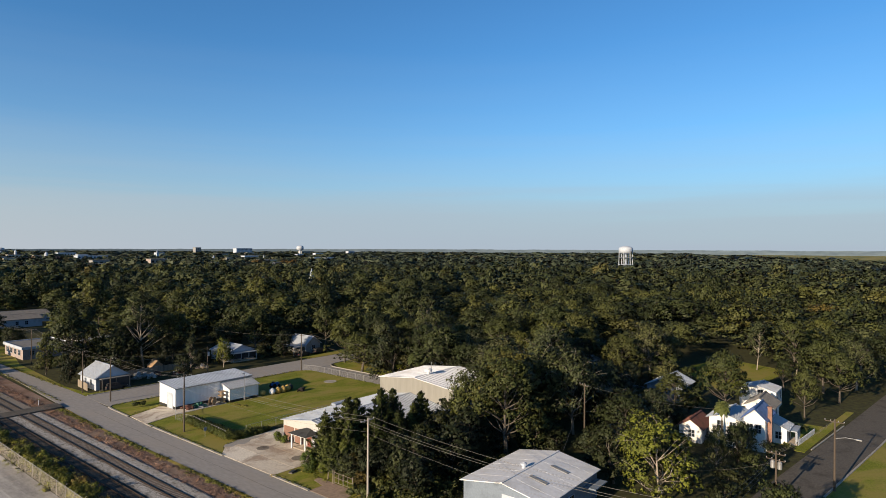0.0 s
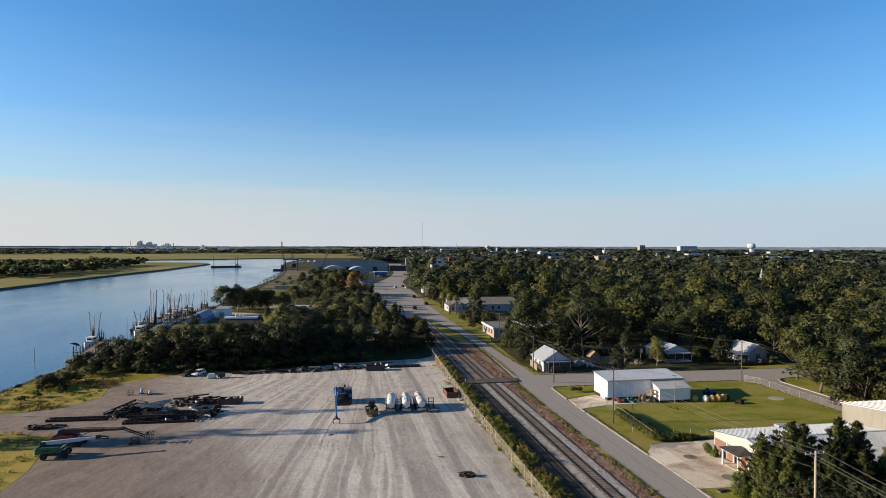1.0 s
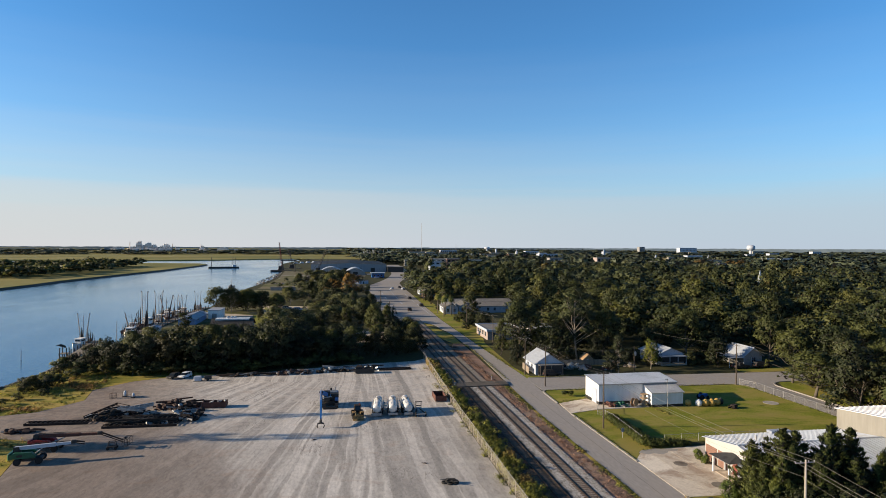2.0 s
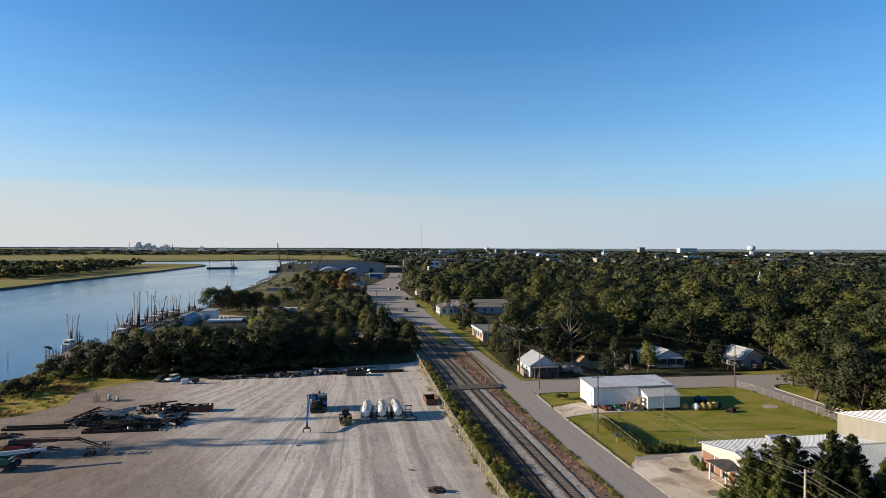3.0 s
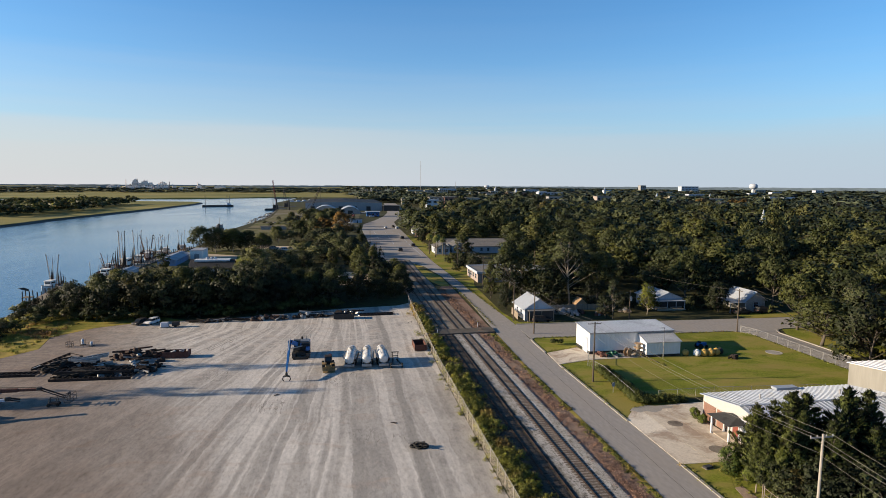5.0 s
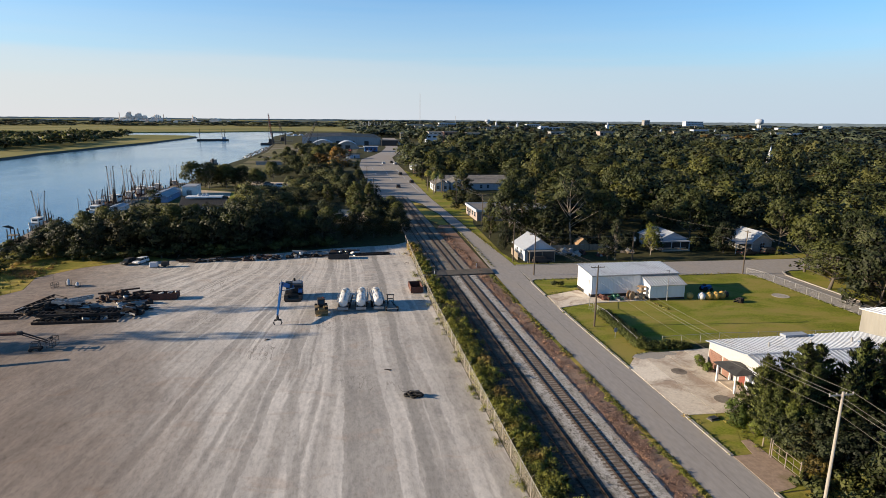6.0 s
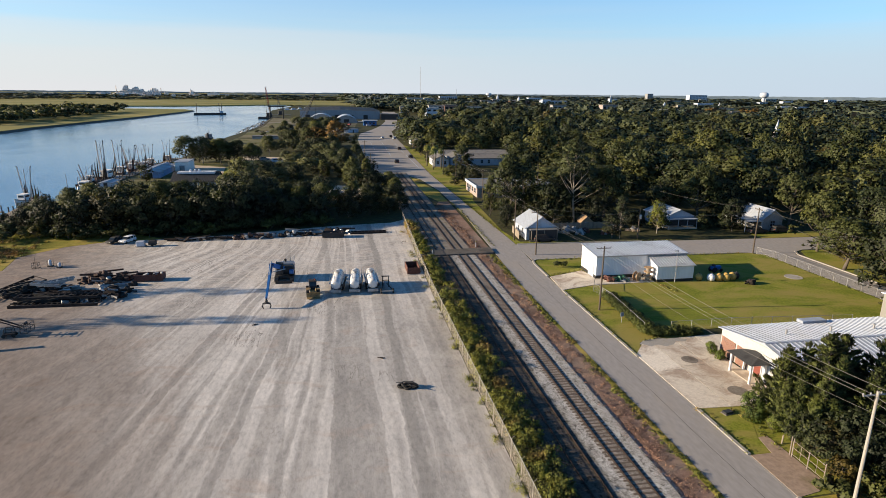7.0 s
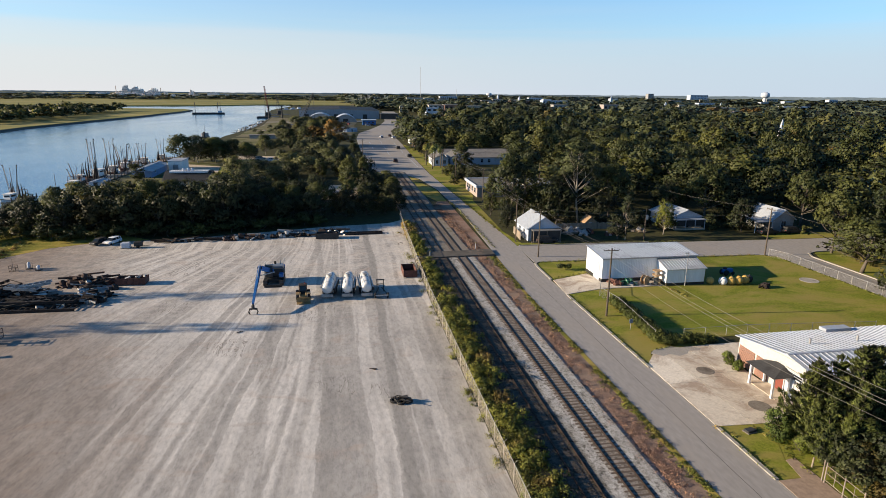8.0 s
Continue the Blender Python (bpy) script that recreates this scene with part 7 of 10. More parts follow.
def cottage(name, label, x0, x1, y0, y1, h, r, axis, wall, roof, openings, over=0.45, chimney=None, porch=None):
    s = thing(name, label, "house")
    wall_box(s, x0, x1, y0, y1, 0, h, 0.2, wall, (axis, r))
    gable_roof(s, x0, x1, y0, y1, h, r, axis, roof, over, 0.5, 0.03)
    for side, u, z, w, hh, kind in openings:
        m = {"south": faced(u, y0 - 0.04, z, "south"), "north": faced(u, y1 + 0.04, z, "north"), "west": faced(x0 - 0.04, u, z, "west"), "east": faced(x1 + 0.04, u, z, "east")}[side]
        if kind == "window":
            window(s, m, w, hh)
        else:
            door(s, m, w, hh, M_DARK if kind == "dark" else M_WHITE)
    if chimney:
        cx, cy, top = chimney
        part("chimney", Geo().box(cx - 0.3, cx + 0.3, cy - 0.3, cy + 0.3, 0, top).box(cx - 0.36, cx + 0.36, cy - 0.36, cy + 0.36, top, top + 0.15), M_BRICK, s, "red brick chimney")
    if porch:
        a, b, c, d, z = porch
        part("porch_roof", Geo().box(a, b, c, d, z, z + 0.14), roof, s)
        for x in np.linspace(a + 0.2, b - 0.2, 4):
            part("porch_post", Geo().box(x - 0.07, x + 0.07, c + 0.1, c + 0.24, 0, z), M_WHITE, s)
        part("porch_floor", Geo().box(a, b, c, d, 0, 0.3), M_CONCRETE, s)
        # dark panel set behind the porch posts
        part("porch_screen", Geo().box(a + 0.3, b - 0.3, c + 0.3, c + 0.34, 0.9, z - 0.05), M_DARK, s, "dark panel across the porch opening")
    return s


build_shed()
build_office()
build_hangar()
build_workshop()
cottage("cottage", "white cottage with pale metal roof and dark front", 46.8, 53.6, 121.8, 130.5, 2.8, 5.0, "y", M_WHITE, M_ROOF_WHITE, [("south", 51.4, 1.7, 0.9, 1.1, "window"), ("west", 124.5, 1.6, 0.9, 1.1, "window"), ("west", 127.5, 1.6, 0.9, 1.1, "window")])
_c = thing("carport", "dark lean-to before the white cottage", "carport")
part("roof", Geo().box(47.2, 53.4, 119.9, 121.75, 2.55, 2.68), M_SHINGLE_GREY, _c)
for _x in (47.4, 50.3, 53.2):
    part("post", Geo().box(_x - 0.06, _x + 0.06, 120.0, 120.12, 0, 2.55), M_WOOD, _c)
# dark panel over the lower cottage front
part("screen", Geo().box(46.95, 53.45, 120.15, 120.25, 0.35, 2.5), M_DARK, _c, "dark panel across the lower front")
part("base_board", Geo().box(46.95, 53.45, 120.1, 120.24, 0, 0.34), M_WOOD, _c)
cottage("bungalow", "small white bungalow with pale roof and front porch", 83.8, 91.8, 129.4, 138.5, 2.7, 4.3, "y", M_WHITE, M_ROOF_WHITE, [("south", 85.3, 1.6, 0.9, 1.2, "window"), ("south", 88, 0.3, 0.9, 2.0, "dark"), ("south", 90.3, 1.6, 0.9, 1.2, "window"), ("west", 133, 1.6, 0.9, 1.1, "window")], porch=(84.0, 91.6, 127.4, 129.2, 2.3))
cottage("grey_cottage", "small pale grey cottage with metal roof", 105.6, 111.0, 123.2, 132.0, 3.0, 5.0, "y", M_GREY, M_ROOF_WHITE, [("south", 108.4, 1.8, 1.2, 1.3, "window"), ("west", 127, 1.7, 0.9, 1.1, "window")])
_c = thing("carport", "low open carport beside the grey cottage", "carport")
part("roof", Geo().box(100.6, 105.4, 122.4, 130, 2.5, 2.62), M_ROOF_WHITE, _c)
for _x, _y in ((100.8, 122.6), (105.1, 122.6), (100.8, 129.7), (105.1, 129.7)):
    part("post", Geo().box(_x - 0.06, _x + 0.06, _y - 0.06, _y + 0.06, 0, 2.5), M_WHITE, _c)
# pale little houses under the trees
cottage("white_house", "tall white timber house with roof blued for shade and brick chimney", 96.8, 103.2, -1.6, 1.5, 5.3, 6.7, "x", M_HOUSE, M_SHADE_BLUE_ROOF, [("west", -0.6, 3.6, 0.8, 1.3, "window"), ("west", 0.6, 3.6, 0.8, 1.3, "window"), ("south", 98.4, 3.4, 0.9, 1.4, "window"), ("south", 101.8, 3.4, 0.9, 1.4, "window"), ("south", 98.4, 1.3, 0.9, 1.3, "window")], chimney=(98.4, -2.0, 6.9))
cottage("white_house", "white timber side wing with pale metal roof", 96.4, 103.4, 1.7, 6.6, 4.5, 5.3, "x", M_HOUSE, M_ROOF_WHITE, [("west", 4.9, 3.4, 0.9, 1.3, "window"), ("west", 3.0, 3.4, 0.9, 1.3, "window"), ("north", 98.6, 1.5, 0.8, 1.2, "window")])
cottage("house_wing", "low white wing with blue roof and open porch", 103.4, 107.6, -3.6, 0.6, 2.6, 3.5, "x", M_HOUSE, M_ROOF_WHITE, [("west", -2.4, 1.4, 0.9, 1.1, "window"), ("south", 105.6, 0.2, 1.0, 1.9, "dark")], porch=(103.8, 108.0, -5.0, -3.7, 2.2))
cottage("rear_house", "two-storey white house behind a lower gabled wing", 125.6, 132.0, 1.6, 8.2, 3.6, 4.5, "x", M_HOUSE, M_ROOF_WHITE, [("west", 4.4, 3.1, 1.0, 1.4, "window"), ("west", 7.4, 3.0, 0.7, 0.9, "window"), ("south", 127, 2.4, 1.1, 1.6, "window"), ("south", 130.2, 2.4, 1.1, 1.6, "window")], 0.12)
cottage("rear_house", "small white gabled wing with grey roof", 115.4, 121.4, 0.4, 5.0, 3.0, 4.4, "x", M_HOUSE, M_SHINGLE_GREY, [("west", 2.8, 2.9, 0.8, 0.9, "window"), ("south", 118.4, 1.7, 1.0, 1.2, "window")])
cottage("bungalow", "small white bungalow with dark red tile roof", 95.0, 101.0, 7.4, 11.0, 2.6, 3.8, "x", M_HOUSE, M_ROOF_RED, [("west", 9.0, 1.5, 1.0, 1.1, "window"), ("south", 98, 1.5, 1.0, 1.1, "window")])
cottage("wood_hut", "small raw timber hut with pitched roof", 63.6, 66.2, 131.2, 134.0, 1.7, 2.8, "y", M_WOOD_PALE, M_WOOD_PALE, [("south", 64.9, 0.1, 0.8, 1.4, "dark")], 0.15)
cottage("wood_hut", "small orange-brown timber shed among trees", 111.0, 117.0, 31.4, 34.6, 2.2, 3.0, "x", M_WOOD_PALE, M_WOOD, [("west", 33.0, 0.1, 0.9, 1.7, "dark")], 0.2)
cottage("blue_house", "pale house with blue metal roof under trees", 126, 135, 92, 101, 3.0, 5.0, "x", M_BLUE_GREY, M_BLUE_GREY, [("west", 95, 1.7, 1, 1.2, "window")])
cottage("pale_house", "pale house half hidden under oak trees", 128, 138, 44, 53, 3.4, 5.2, "y", M_WHITE, M_ROOF_WHITE, [("west", 47, 1.7, 1, 1.2, "window"), ("south", 131, 1.7, 1, 1.2, "window")])
cottage("pale_house", "low pale house behind oak trees", 119, 128, 18, 25, 3.2, 4.8, "x", M_BLUE_GREY, M_ROOF_WHITE, [("west", 21.5, 1.7, 1, 1.2, "window")])
cottage("pale_house", "small white house by the lane", 112, 119, 74, 81, 3.0, 4.6, "y", M_WHITE, M_SHINGLE_GREY, [("west", 77, 1.7, 1, 1.2, "window"), ("south", 115, 1.7, 1, 1.2, "window")])
# houses up the street
_b = thing("brick_store", "low weathered brick store with white parapet", "building")
wall_box(_b, 48.4, 60.5, 175.6, 191.5, 0, 3.2, 0.3, M_BRICK_PALE)
part("roof", Geo().box(48.3, 60.6, 175.5, 191.6, 3.2, 3.4), M_SHINGLE_GREY, _b)
for _q in ((48.0, 60.9, 175.2, 175.5), (48.0, 60.9, 191.6, 191.9), (48.0, 48.3, 175.5, 191.6), (60.6, 60.9, 175.5, 191.6)):
    part("parapet", Geo().box(*_q, 2.9, 3.65), M_WHITE, _b)
for _y in (178.5, 182, 185.5, 189):
    window(_b, faced(48.36, _y, 1.8, "west"), 1.6, 1.4)
for _x, _w in ((50.6, 1.2), (54, 1.2), (57.5, 1.2)):
    window(_b, faced(_x, 175.56, 1.8, "south"), _w, 1.2)
_b = thing("store_annex", "flat white-roofed building between trees", "building")
wall_box(_b, 64, 74, 178, 190, 0, 3.2, 0.3, M_CREAM)
part("roof", Geo().box(63.6, 74.4, 177.6, 190.4, 3.2, 3.45), M_ROOF_WHITE, _b)
window(_b, faced(68, 177.96, 1.8, "south"), 2.0, 1.2)
for _k, (_x0, _x1, _y0, _y1) in enumerate(((47.6, 54.0, 253, 266), (55.6, 62.0, 257, 270), (64, 78, 256, 268), (52, 86, 272, 286))):
    cottage("school_wing", "low white wing with dark grey roof", _x0, _x1, _y0, _y1, 3.2, 4.6, "x" if _k > 1 else "y", M_WHITE, M_SHINGLE_GREY, [("south", (_x0 + _x1) / 2 - 1.6, 1.7, 1.0, 1.4, "window"), ("south", (_x0 + _x1) / 2 + 1.6, 1.7, 1.0, 1.4, "window"), ("west", (_y0 + _y1) / 2 - 2, 1.7, 1.2, 1.3, "window"), ("west", (_y0 + _y1) / 2 + 2, 1.7, 1.2, 1.3, "window")])
cottage("shop", "brick shop with pale roof beside the street", 50.0, 58.0, 333, 345, 4.6, 6.4, "y", M_BRICK, M_ROOF_WHITE, [("south", 52, 1.8, 1.2, 1.4, "window"), ("south", 55.8, 1.8, 1.2, 1.4, "window"), ("west", 338, 1.8, 1.4, 1.4, "window")])
cottage("shop", "white shop with grey roof beside the street", 51.0, 58.0, 362, 372, 4.0, 6.0, "y", M_WHITE, M_SHINGLE_GREY, [("south", 53, 1.8, 1.2, 1.4, "window"), ("west", 367, 1.8, 1.4, 1.4, "window")])
# between street and river
cottage("boat_house", "grey gabled boat house with dark grey roof", -45.6, -32.0, 201.0, 211.0, 2.6, 4.9, "x", M_GREY, M_SHINGLE, [("south", -42, 1.4, 1.2, 1.0, "window"), ("south", -36, 0.05, 2.4, 2.2, "dark")], 0.5)
cottage("fish_house", "pale blue waterside fish house with grey roof", -62.8, -56.4, 227, 250, 2.3, 3.1, "y", M_FISH_BLUE, M_ROOF_WHITE, [("south", -59.6, 0.05, 2.0, 2.1, "dark"), ("east", 232, 1.8, 1.2, 1.0, "window"), ("west", 236, 1.8, 1.2, 1.0, "window")], 0.5)
cottage("quay_shed", "low pale shed at the quay", -69.0, -65.0, 206, 213, 1.6, 2.0, "y", M_WHITE, M_ROOF_WHITE, [("south", -67, 0.05, 1.2, 1.6, "dark")], 0.3)


_b = thing("ridge_cover", "flat white ridge cover on the boat house roof", "roof cover")
part("sheet", Geo().box(-44.6, -33.0, 204.2, 207.8, 4.5, 5.05), M_ROOF_BRIGHT, _b)
for _x in (-40.6, -39.2, -38.0):
    part("roof_unit", Geo().lathe(pose(_x, 206.0, 5.05), [(0.5, 0), (0.5, 0.5), (0.3, 0.75), (0.05, 0.85)], 12), M_WHITE, _b)
_b = thing("cold_store", "plain white cold store beside the fish house", "building")
wall_box(_b, -55.6, -50.6, 246, 256, 0, 3.6, 0.25, M_HOUSE)
part("roof", Geo().box(-55.8, -50.4, 245.8, 256.2, 3.6, 3.85), M_ROOF_WHITE, _b)
door(_b, faced(-53, 245.9, 0.05, "south"), 1.8, 2.2, M_GREY)


def arched_hall(x0, x1, y0, y1, h, label):
    s = thing("arched_hall", label, "hall")
    n = 14
    arc = [(x0 + (x1 - x0) * k / n, 1.8 + (h - 1.8) * math.sin(math.pi * k / n) ** 0.75) for k in range(n + 1)]
    g, m = Geo(), n + 1
    v = [(x, y, z - d) for d in (0, 0.2) for y in (y0, y1) for x, z in arc]
    f = []
    for k in range(n):
        f += [(k, k + 1, m + k + 1, m + k), (3 * m + k, 3 * m + k + 1, 2 * m + k + 1, 2 * m + k), (2 * m + k, 2 * m + k + 1, k + 1, k), (m + k, m + k + 1, 3 * m + k + 1, 3 * m + k)]
    g.add(v, f)
    part("roof", g, M_ROOF_WHITE, s)
    part("end_wall", Geo().extrude(pose(0, y0 + 0.4, 0), [(x0, 0), (x1, 0)] + [(x, z - 0.2) for x, z in reversed(arc)], 0.3), M_GREY, s)
    part("end_wall", Geo().extrude(pose(0, y1 - 0.4, 0), [(x0, 0), (x1, 0)] + [(x, z - 0.2) for x, z in reversed(arc)], 0.3), M_GREY, s)
    for x in (x0 + 0.1, x1 - 0.1):
        part("side_wall", Geo().box(x - 0.1, x + 0.1, y0, y1, 0, 1.8), M_GREY, s)
    part("gate", Geo().box((x0 + x1) / 2 - 2.5, (x0 + x1) / 2 + 2.5, y0 + 0.1, y0 + 0.2, 0, 3.6), M_DARK, s)


arched_hall(-21, 4.5, 640, 672, 7.6, "white arched roof hall on the quay")
arched_hall(6.5, 28, 612, 650, 7.6, "white arched roof hall on the quay")
M_PORT = panel_material("grey_port_sheet", (0.25, 0.28, 0.315), (0.20, 0.225, 0.255), 0.6, "X")
_b = thing("port_annex", "dark open loading shed beside the warehouse", "shed")
wall_box(_b, 56.8, 76, 682, 700, 0, 6.0, 0.4, M_DARK)
part("roof", Geo().box(56.6, 76.4, 681.4, 700.6, 6.0, 6.5), M_SHINGLE_GREY, _b)
_b = thing("port_warehouse", "very long low pale grey port warehouse", "warehouse")
wall_box(_b, -32, 56, 690, 830, 0, 9.0, 0.4, M_PORT, ("y", 10.6))
gable_roof(_b, -32, 56, 690, 830, 9.0, 10.6, "y", M_SHINGLE_GREY, 0.6, 3.0, 0.12)
for _x in (-24, -8, 8, 24, 40):
    door(_b, faced(_x, 689.9, 0.05, "south"), 5, 5, M_DARK, "loading_door")
_b = thing("port_office", "blue and white port office", "building")
wall_box(_b, 32, 44, 566, 578, 0, 4.2, 0.3, M_BLUE)
part("roof", Geo().box(31, 45, 565, 579, 4.2, 4.7), M_ROOF_WHITE, _b)
for _x in (34.5, 38, 41.5):
    window(_b, faced(_x, 565.9, 2.2, "south"), 2.0, 1.4)
part("canopy", Geo().box(27, 32, 560, 572, 3.2, 3.5), M_GREY, _b)
_b = thing("quay_block", "long low dark quay building", "building")
wall_box(_b, -47, -30, 405, 410, 0, 2.0, 0.3, M_GREY)
part("roof", Geo().box(-47.4, -29.6, 404.6, 410.4, 2.0, 2.3), M_SHINGLE_GREY, _b)
slab("pavement_lot", [(-50, 222), (-36, 222), (-36, 234), (-39, 258), (-60, 270), (-60, 262), (-50, 246)], 0.03, M_CONCRETE, "pale gravel lot beside the fish house", "lot")
slab("pavement_lot", [(-34, 262), (-8, 260), (-4, 292), (-40, 300)], 0.03, M_CONCRETE, "pale gravel lot with parked cars", "lot")
slab("pavement_lot", [(-2, 176), (16, 178), (18, 200), (2, 206)], 0.03, M_CONCRETE, "pale gravel lot behind the trees", "lot")
slab("pavement_quay", [(-58, 420), (-20, 410), (20, 430), (24, 560), (30, 640), (-34, 690), (-64, 720), (-56, 560)], 0.03, M_EARTH, "bare earth, weeds and gravel of the quay", "yard")
slab("lawn", [(-35.5, 226), (-27, 226), (-27, 246), (-38.4, 258)], 0.04, M_LAWN, "small bright lawn by the boat house", "lawn")


# ---- the far town ----
def spire(x, y, w, base, top, label, body=M_WHITE):
    s = thing("church_tower", label, "church")
    tower = base + (top - base) * 0.42
    part("tower", Geo().box(x - w, x + w, y - w, y + w, 0, tower), body, s)
    part("spire", Geo().add([(x - w, y - w, tower), (x + w, y - w, tower), (x + w, y + w, tower), (x - w, y + w, tower), (x, y, top)], [(0, 1, 4), (1, 2, 4), (2, 3, 4), (3, 0, 4)]), M_ROOF_WHITE, s)
    part("nave", Geo().box(x + w, x + w * 7, y - w * 1.5, y + w * 1.5, 0, tower * 0.55), body, s)


def far_block(x, y, w, d, h, label, body=M_WHITE, cup=0.0, floors=2):
    s = thing("town_building", label, "building")
    part("wall", Geo().box(x - w / 2, x + w / 2, y - d / 2, y + d / 2, 0, h), body, s)
    part("roof", Geo().box(x - w / 2 - 0.5, x + w / 2 + 0.5, y - d / 2 - 0.5, y + d / 2 + 0.5, h, h + 0.7), M_ROOF_WHITE if body is M_WHITE else M_SHINGLE_GREY, s)
    n = max(2, int(w / 6))
    for f in range(floors):
        for k in range(n):
            cx = x - w / 2 + w * (k + 0.5) / n
            part("window", Geo().box(cx - w / n * 0.28, cx + w / n * 0.28, y - d / 2 - 0.12, y - d / 2 - 0.02, h * (f + 0.35) / floors, h * (f + 0.75) / floors), M_GLASS, s)
    if cup:
        part("cupola", Geo().lathe(pose(x, y, h), [(2.6, 0), (2.6, cup * 0.35), (2.9, cup * 0.38), (2.0, cup * 0.62), (0.5, cup * 0.75), (0.15, cup)], 12), M_WHITE, s)


spire(652, 1360, 2.6, 6, 29.5, "white church steeple over the distant trees")
spire(261, 1128, 2.2, 4, 18, "small white church tower over the trees")
spire(274.3, 330.5, 1.3, 4, 17.5, "grey-white church spire among the oak trees")
spire(660, 1130, 2.8, 4, 17, "white church tower over the trees")
spire(748, 1080, 2.0, 4, 18, "small white church tower over the trees")
far_block(376, 1200, 38, 20, 15, "brick court house with a white cupola", M_BRICK, 10)
far_block(400, 1454, 30, 18, 15, "pale town hall with a white cupola", M_CREAM, 13)
far_block(442, 1178, 52, 18, 15.8, "long white office block above the trees", M_WHITE, 0, 3)
far_block(428, 1184, 16, 14, 17.8, "white stair tower of the office block", M_WHITE, 0, 3)
far_block(310, 1270, 110, 20, 12, "long low pale building in the town", M_CREAM)
far_block(1410, 2195, 75, 25, 30, "white hospital block far in the town", M_WHITE, 0, 4)
far_block(1161, 2111, 22, 20, 32.5, "dark square tower block in the distance", M_GREY, 0, 6)
far_block(722, 1093, 34, 14, 15, "low white roofs in the distance", M_WHITE)
far_block(706, 856, 16, 12, 14.5, "white house above the trees", M_WHITE)
far_block(724, 841, 16, 12, 14.5, "white house above the trees", M_WHITE)
far_block(139, 796, 24, 20, 13.5, "pale town building with dark windows", M_CREAM, 0, 3)
far_block(156, 790, 18, 16, 14, "red brick town building above trees", M_BRICK, 0, 2)
far_block(126, 760, 14, 14, 11, "plain white town building above trees", M_WHITE, 0, 2)
far_block(104, 905, 5, 6, 9, "white building by the street's end", M_CREAM, 0, 2)
far_block(139, 509, 12, 9, 8.5, "pale roof between trees", M_WHITE)
far_block(245, 205, 9, 8, 9, "pale house between trees", M_CREAM)
for _k, (_x, _y, _w, _h) in enumerate(((900, 1500, 30, 15), (1050, 1350, 22, 14.5), (1240, 1500, 30, 16), (1500, 1900, 44, 20), (820, 1700, 24, 17), (560, 1650, 40, 17.5), (200, 1500, 40, 16), (330, 1750, 50, 18), (1700, 1850, 34, 20), (1150, 1750, 26, 17))):
    far_block(_x, _y, _w, _w * 0.5, _h, "pale flat-roofed building far in the town", M_WHITE if _k % 3 else M_CREAM)


_rng = random.Random(77)
for _k in range(18):
    _d, _a = _rng.uniform(720, 1500), radians(_rng.uniform(7, 36))
    _w = _rng.uniform(8, 26)
    far_block(8 + _d * math.sin(_a), _d * math.cos(_a), _w, _w * 0.6, 11.6 + _d * 0.002 + _rng.uniform(-1, 1.6), "pale town building showing above the trees", _rng.choice((M_CREAM, M_CREAM, M_BRICK_PALE, M_GREY)), 0, 2)


def water_tower(x, y, top, r, tank_h, label, legs=6, stem=False):
    s = thing("water_tower", label, "water tower")
    z0 = top - tank_h
    part("tank", Geo().lathe(pose(x, y, z0), [(r * 0.25, -tank_h * 0.16), (r * 0.7, -tank_h * 0.06), (r, tank_h * 0.12), (r, tank_h * 0.62), (r * 0.85, tank_h * 0.82), (r * 0.45, tank_h * 0.96), (0.2, tank_h)], 24), M_WHITE, s, smooth=True)
    if stem:
        part("stem", Geo().lathe(pose(x, y, 0), [(r * 0.6, 0), (r * 0.35, z0 * 0.4), (r * 0.35, z0)], 16), M_WHITE, s)
    else:
        part("riser", Geo().cone((x, y, 0), (x, y, z0), r * 0.16, r * 0.16, 10), M_WHITE, s)
        for k in range(legs):
            a = 2 * math.pi * k / legs
            part("leg", Geo().cone((x + r * 1.0 * math.cos(a), y + r * 1.0 * math.sin(a), 0), (x + r * 0.92 * math.cos(a), y + r * 0.92 * math.sin(a), z0 + tank_h * 0.2), 0.45, 0.4, 6), M_WHITE, s)
        for zz in (z0 * 0.45, z0 * 0.8):
            part("ring", Geo().lathe(pose(x, y, zz), [(r * 0.97, 0), (r * 1.02, 0), (r * 1.02, 0.4), (r * 0.97, 0.4)], 18), M_WHITE, s)


water_tower(737, 273, 37.0, 9.0, 9.0, "white water tower on slim legs above the woods")
water_tower(1357, 1743, 42, 13, 16, "white water tower in the distance", stem=True)
water_tower(651, 2525, 29, 12, 10, "white water tower in the far distance", stem=True)
_m = thing("radio_mast", "thin tall radio mast on the horizon", "mast")
for _a in (0, 2.094, 4.189):
    part("chord", Geo().cone((324 + math.cos(_a), 2284 + math.sin(_a), 0), (324 + math.cos(_a), 2284 + math.sin(_a), 121), 0.28, 0.2, 4), M_GREY, _m)
part("bracing", Geo().tube([(324 + math.cos(k * 2.094), 2284 + math.sin(k * 2.094), k * 2.5) for k in range(49)], 0.12, 0.12, 4), M_GREY, _m)
_m = thing("radio_mast", "short radio mast on the horizon", "mast")
part("pole", Geo().cone((517, 2556, 0), (517, 2556, 42), 0.8, 0.5, 5), M_GREY, _m)


# mill concrete whitened so its colour carries the distance haze
M_HAZE_PALE = mat("pale_concrete", (0.80, 0.72, 0.66), (0.66, 0.59, 0.54), 0.05, 0.9, bump=0)


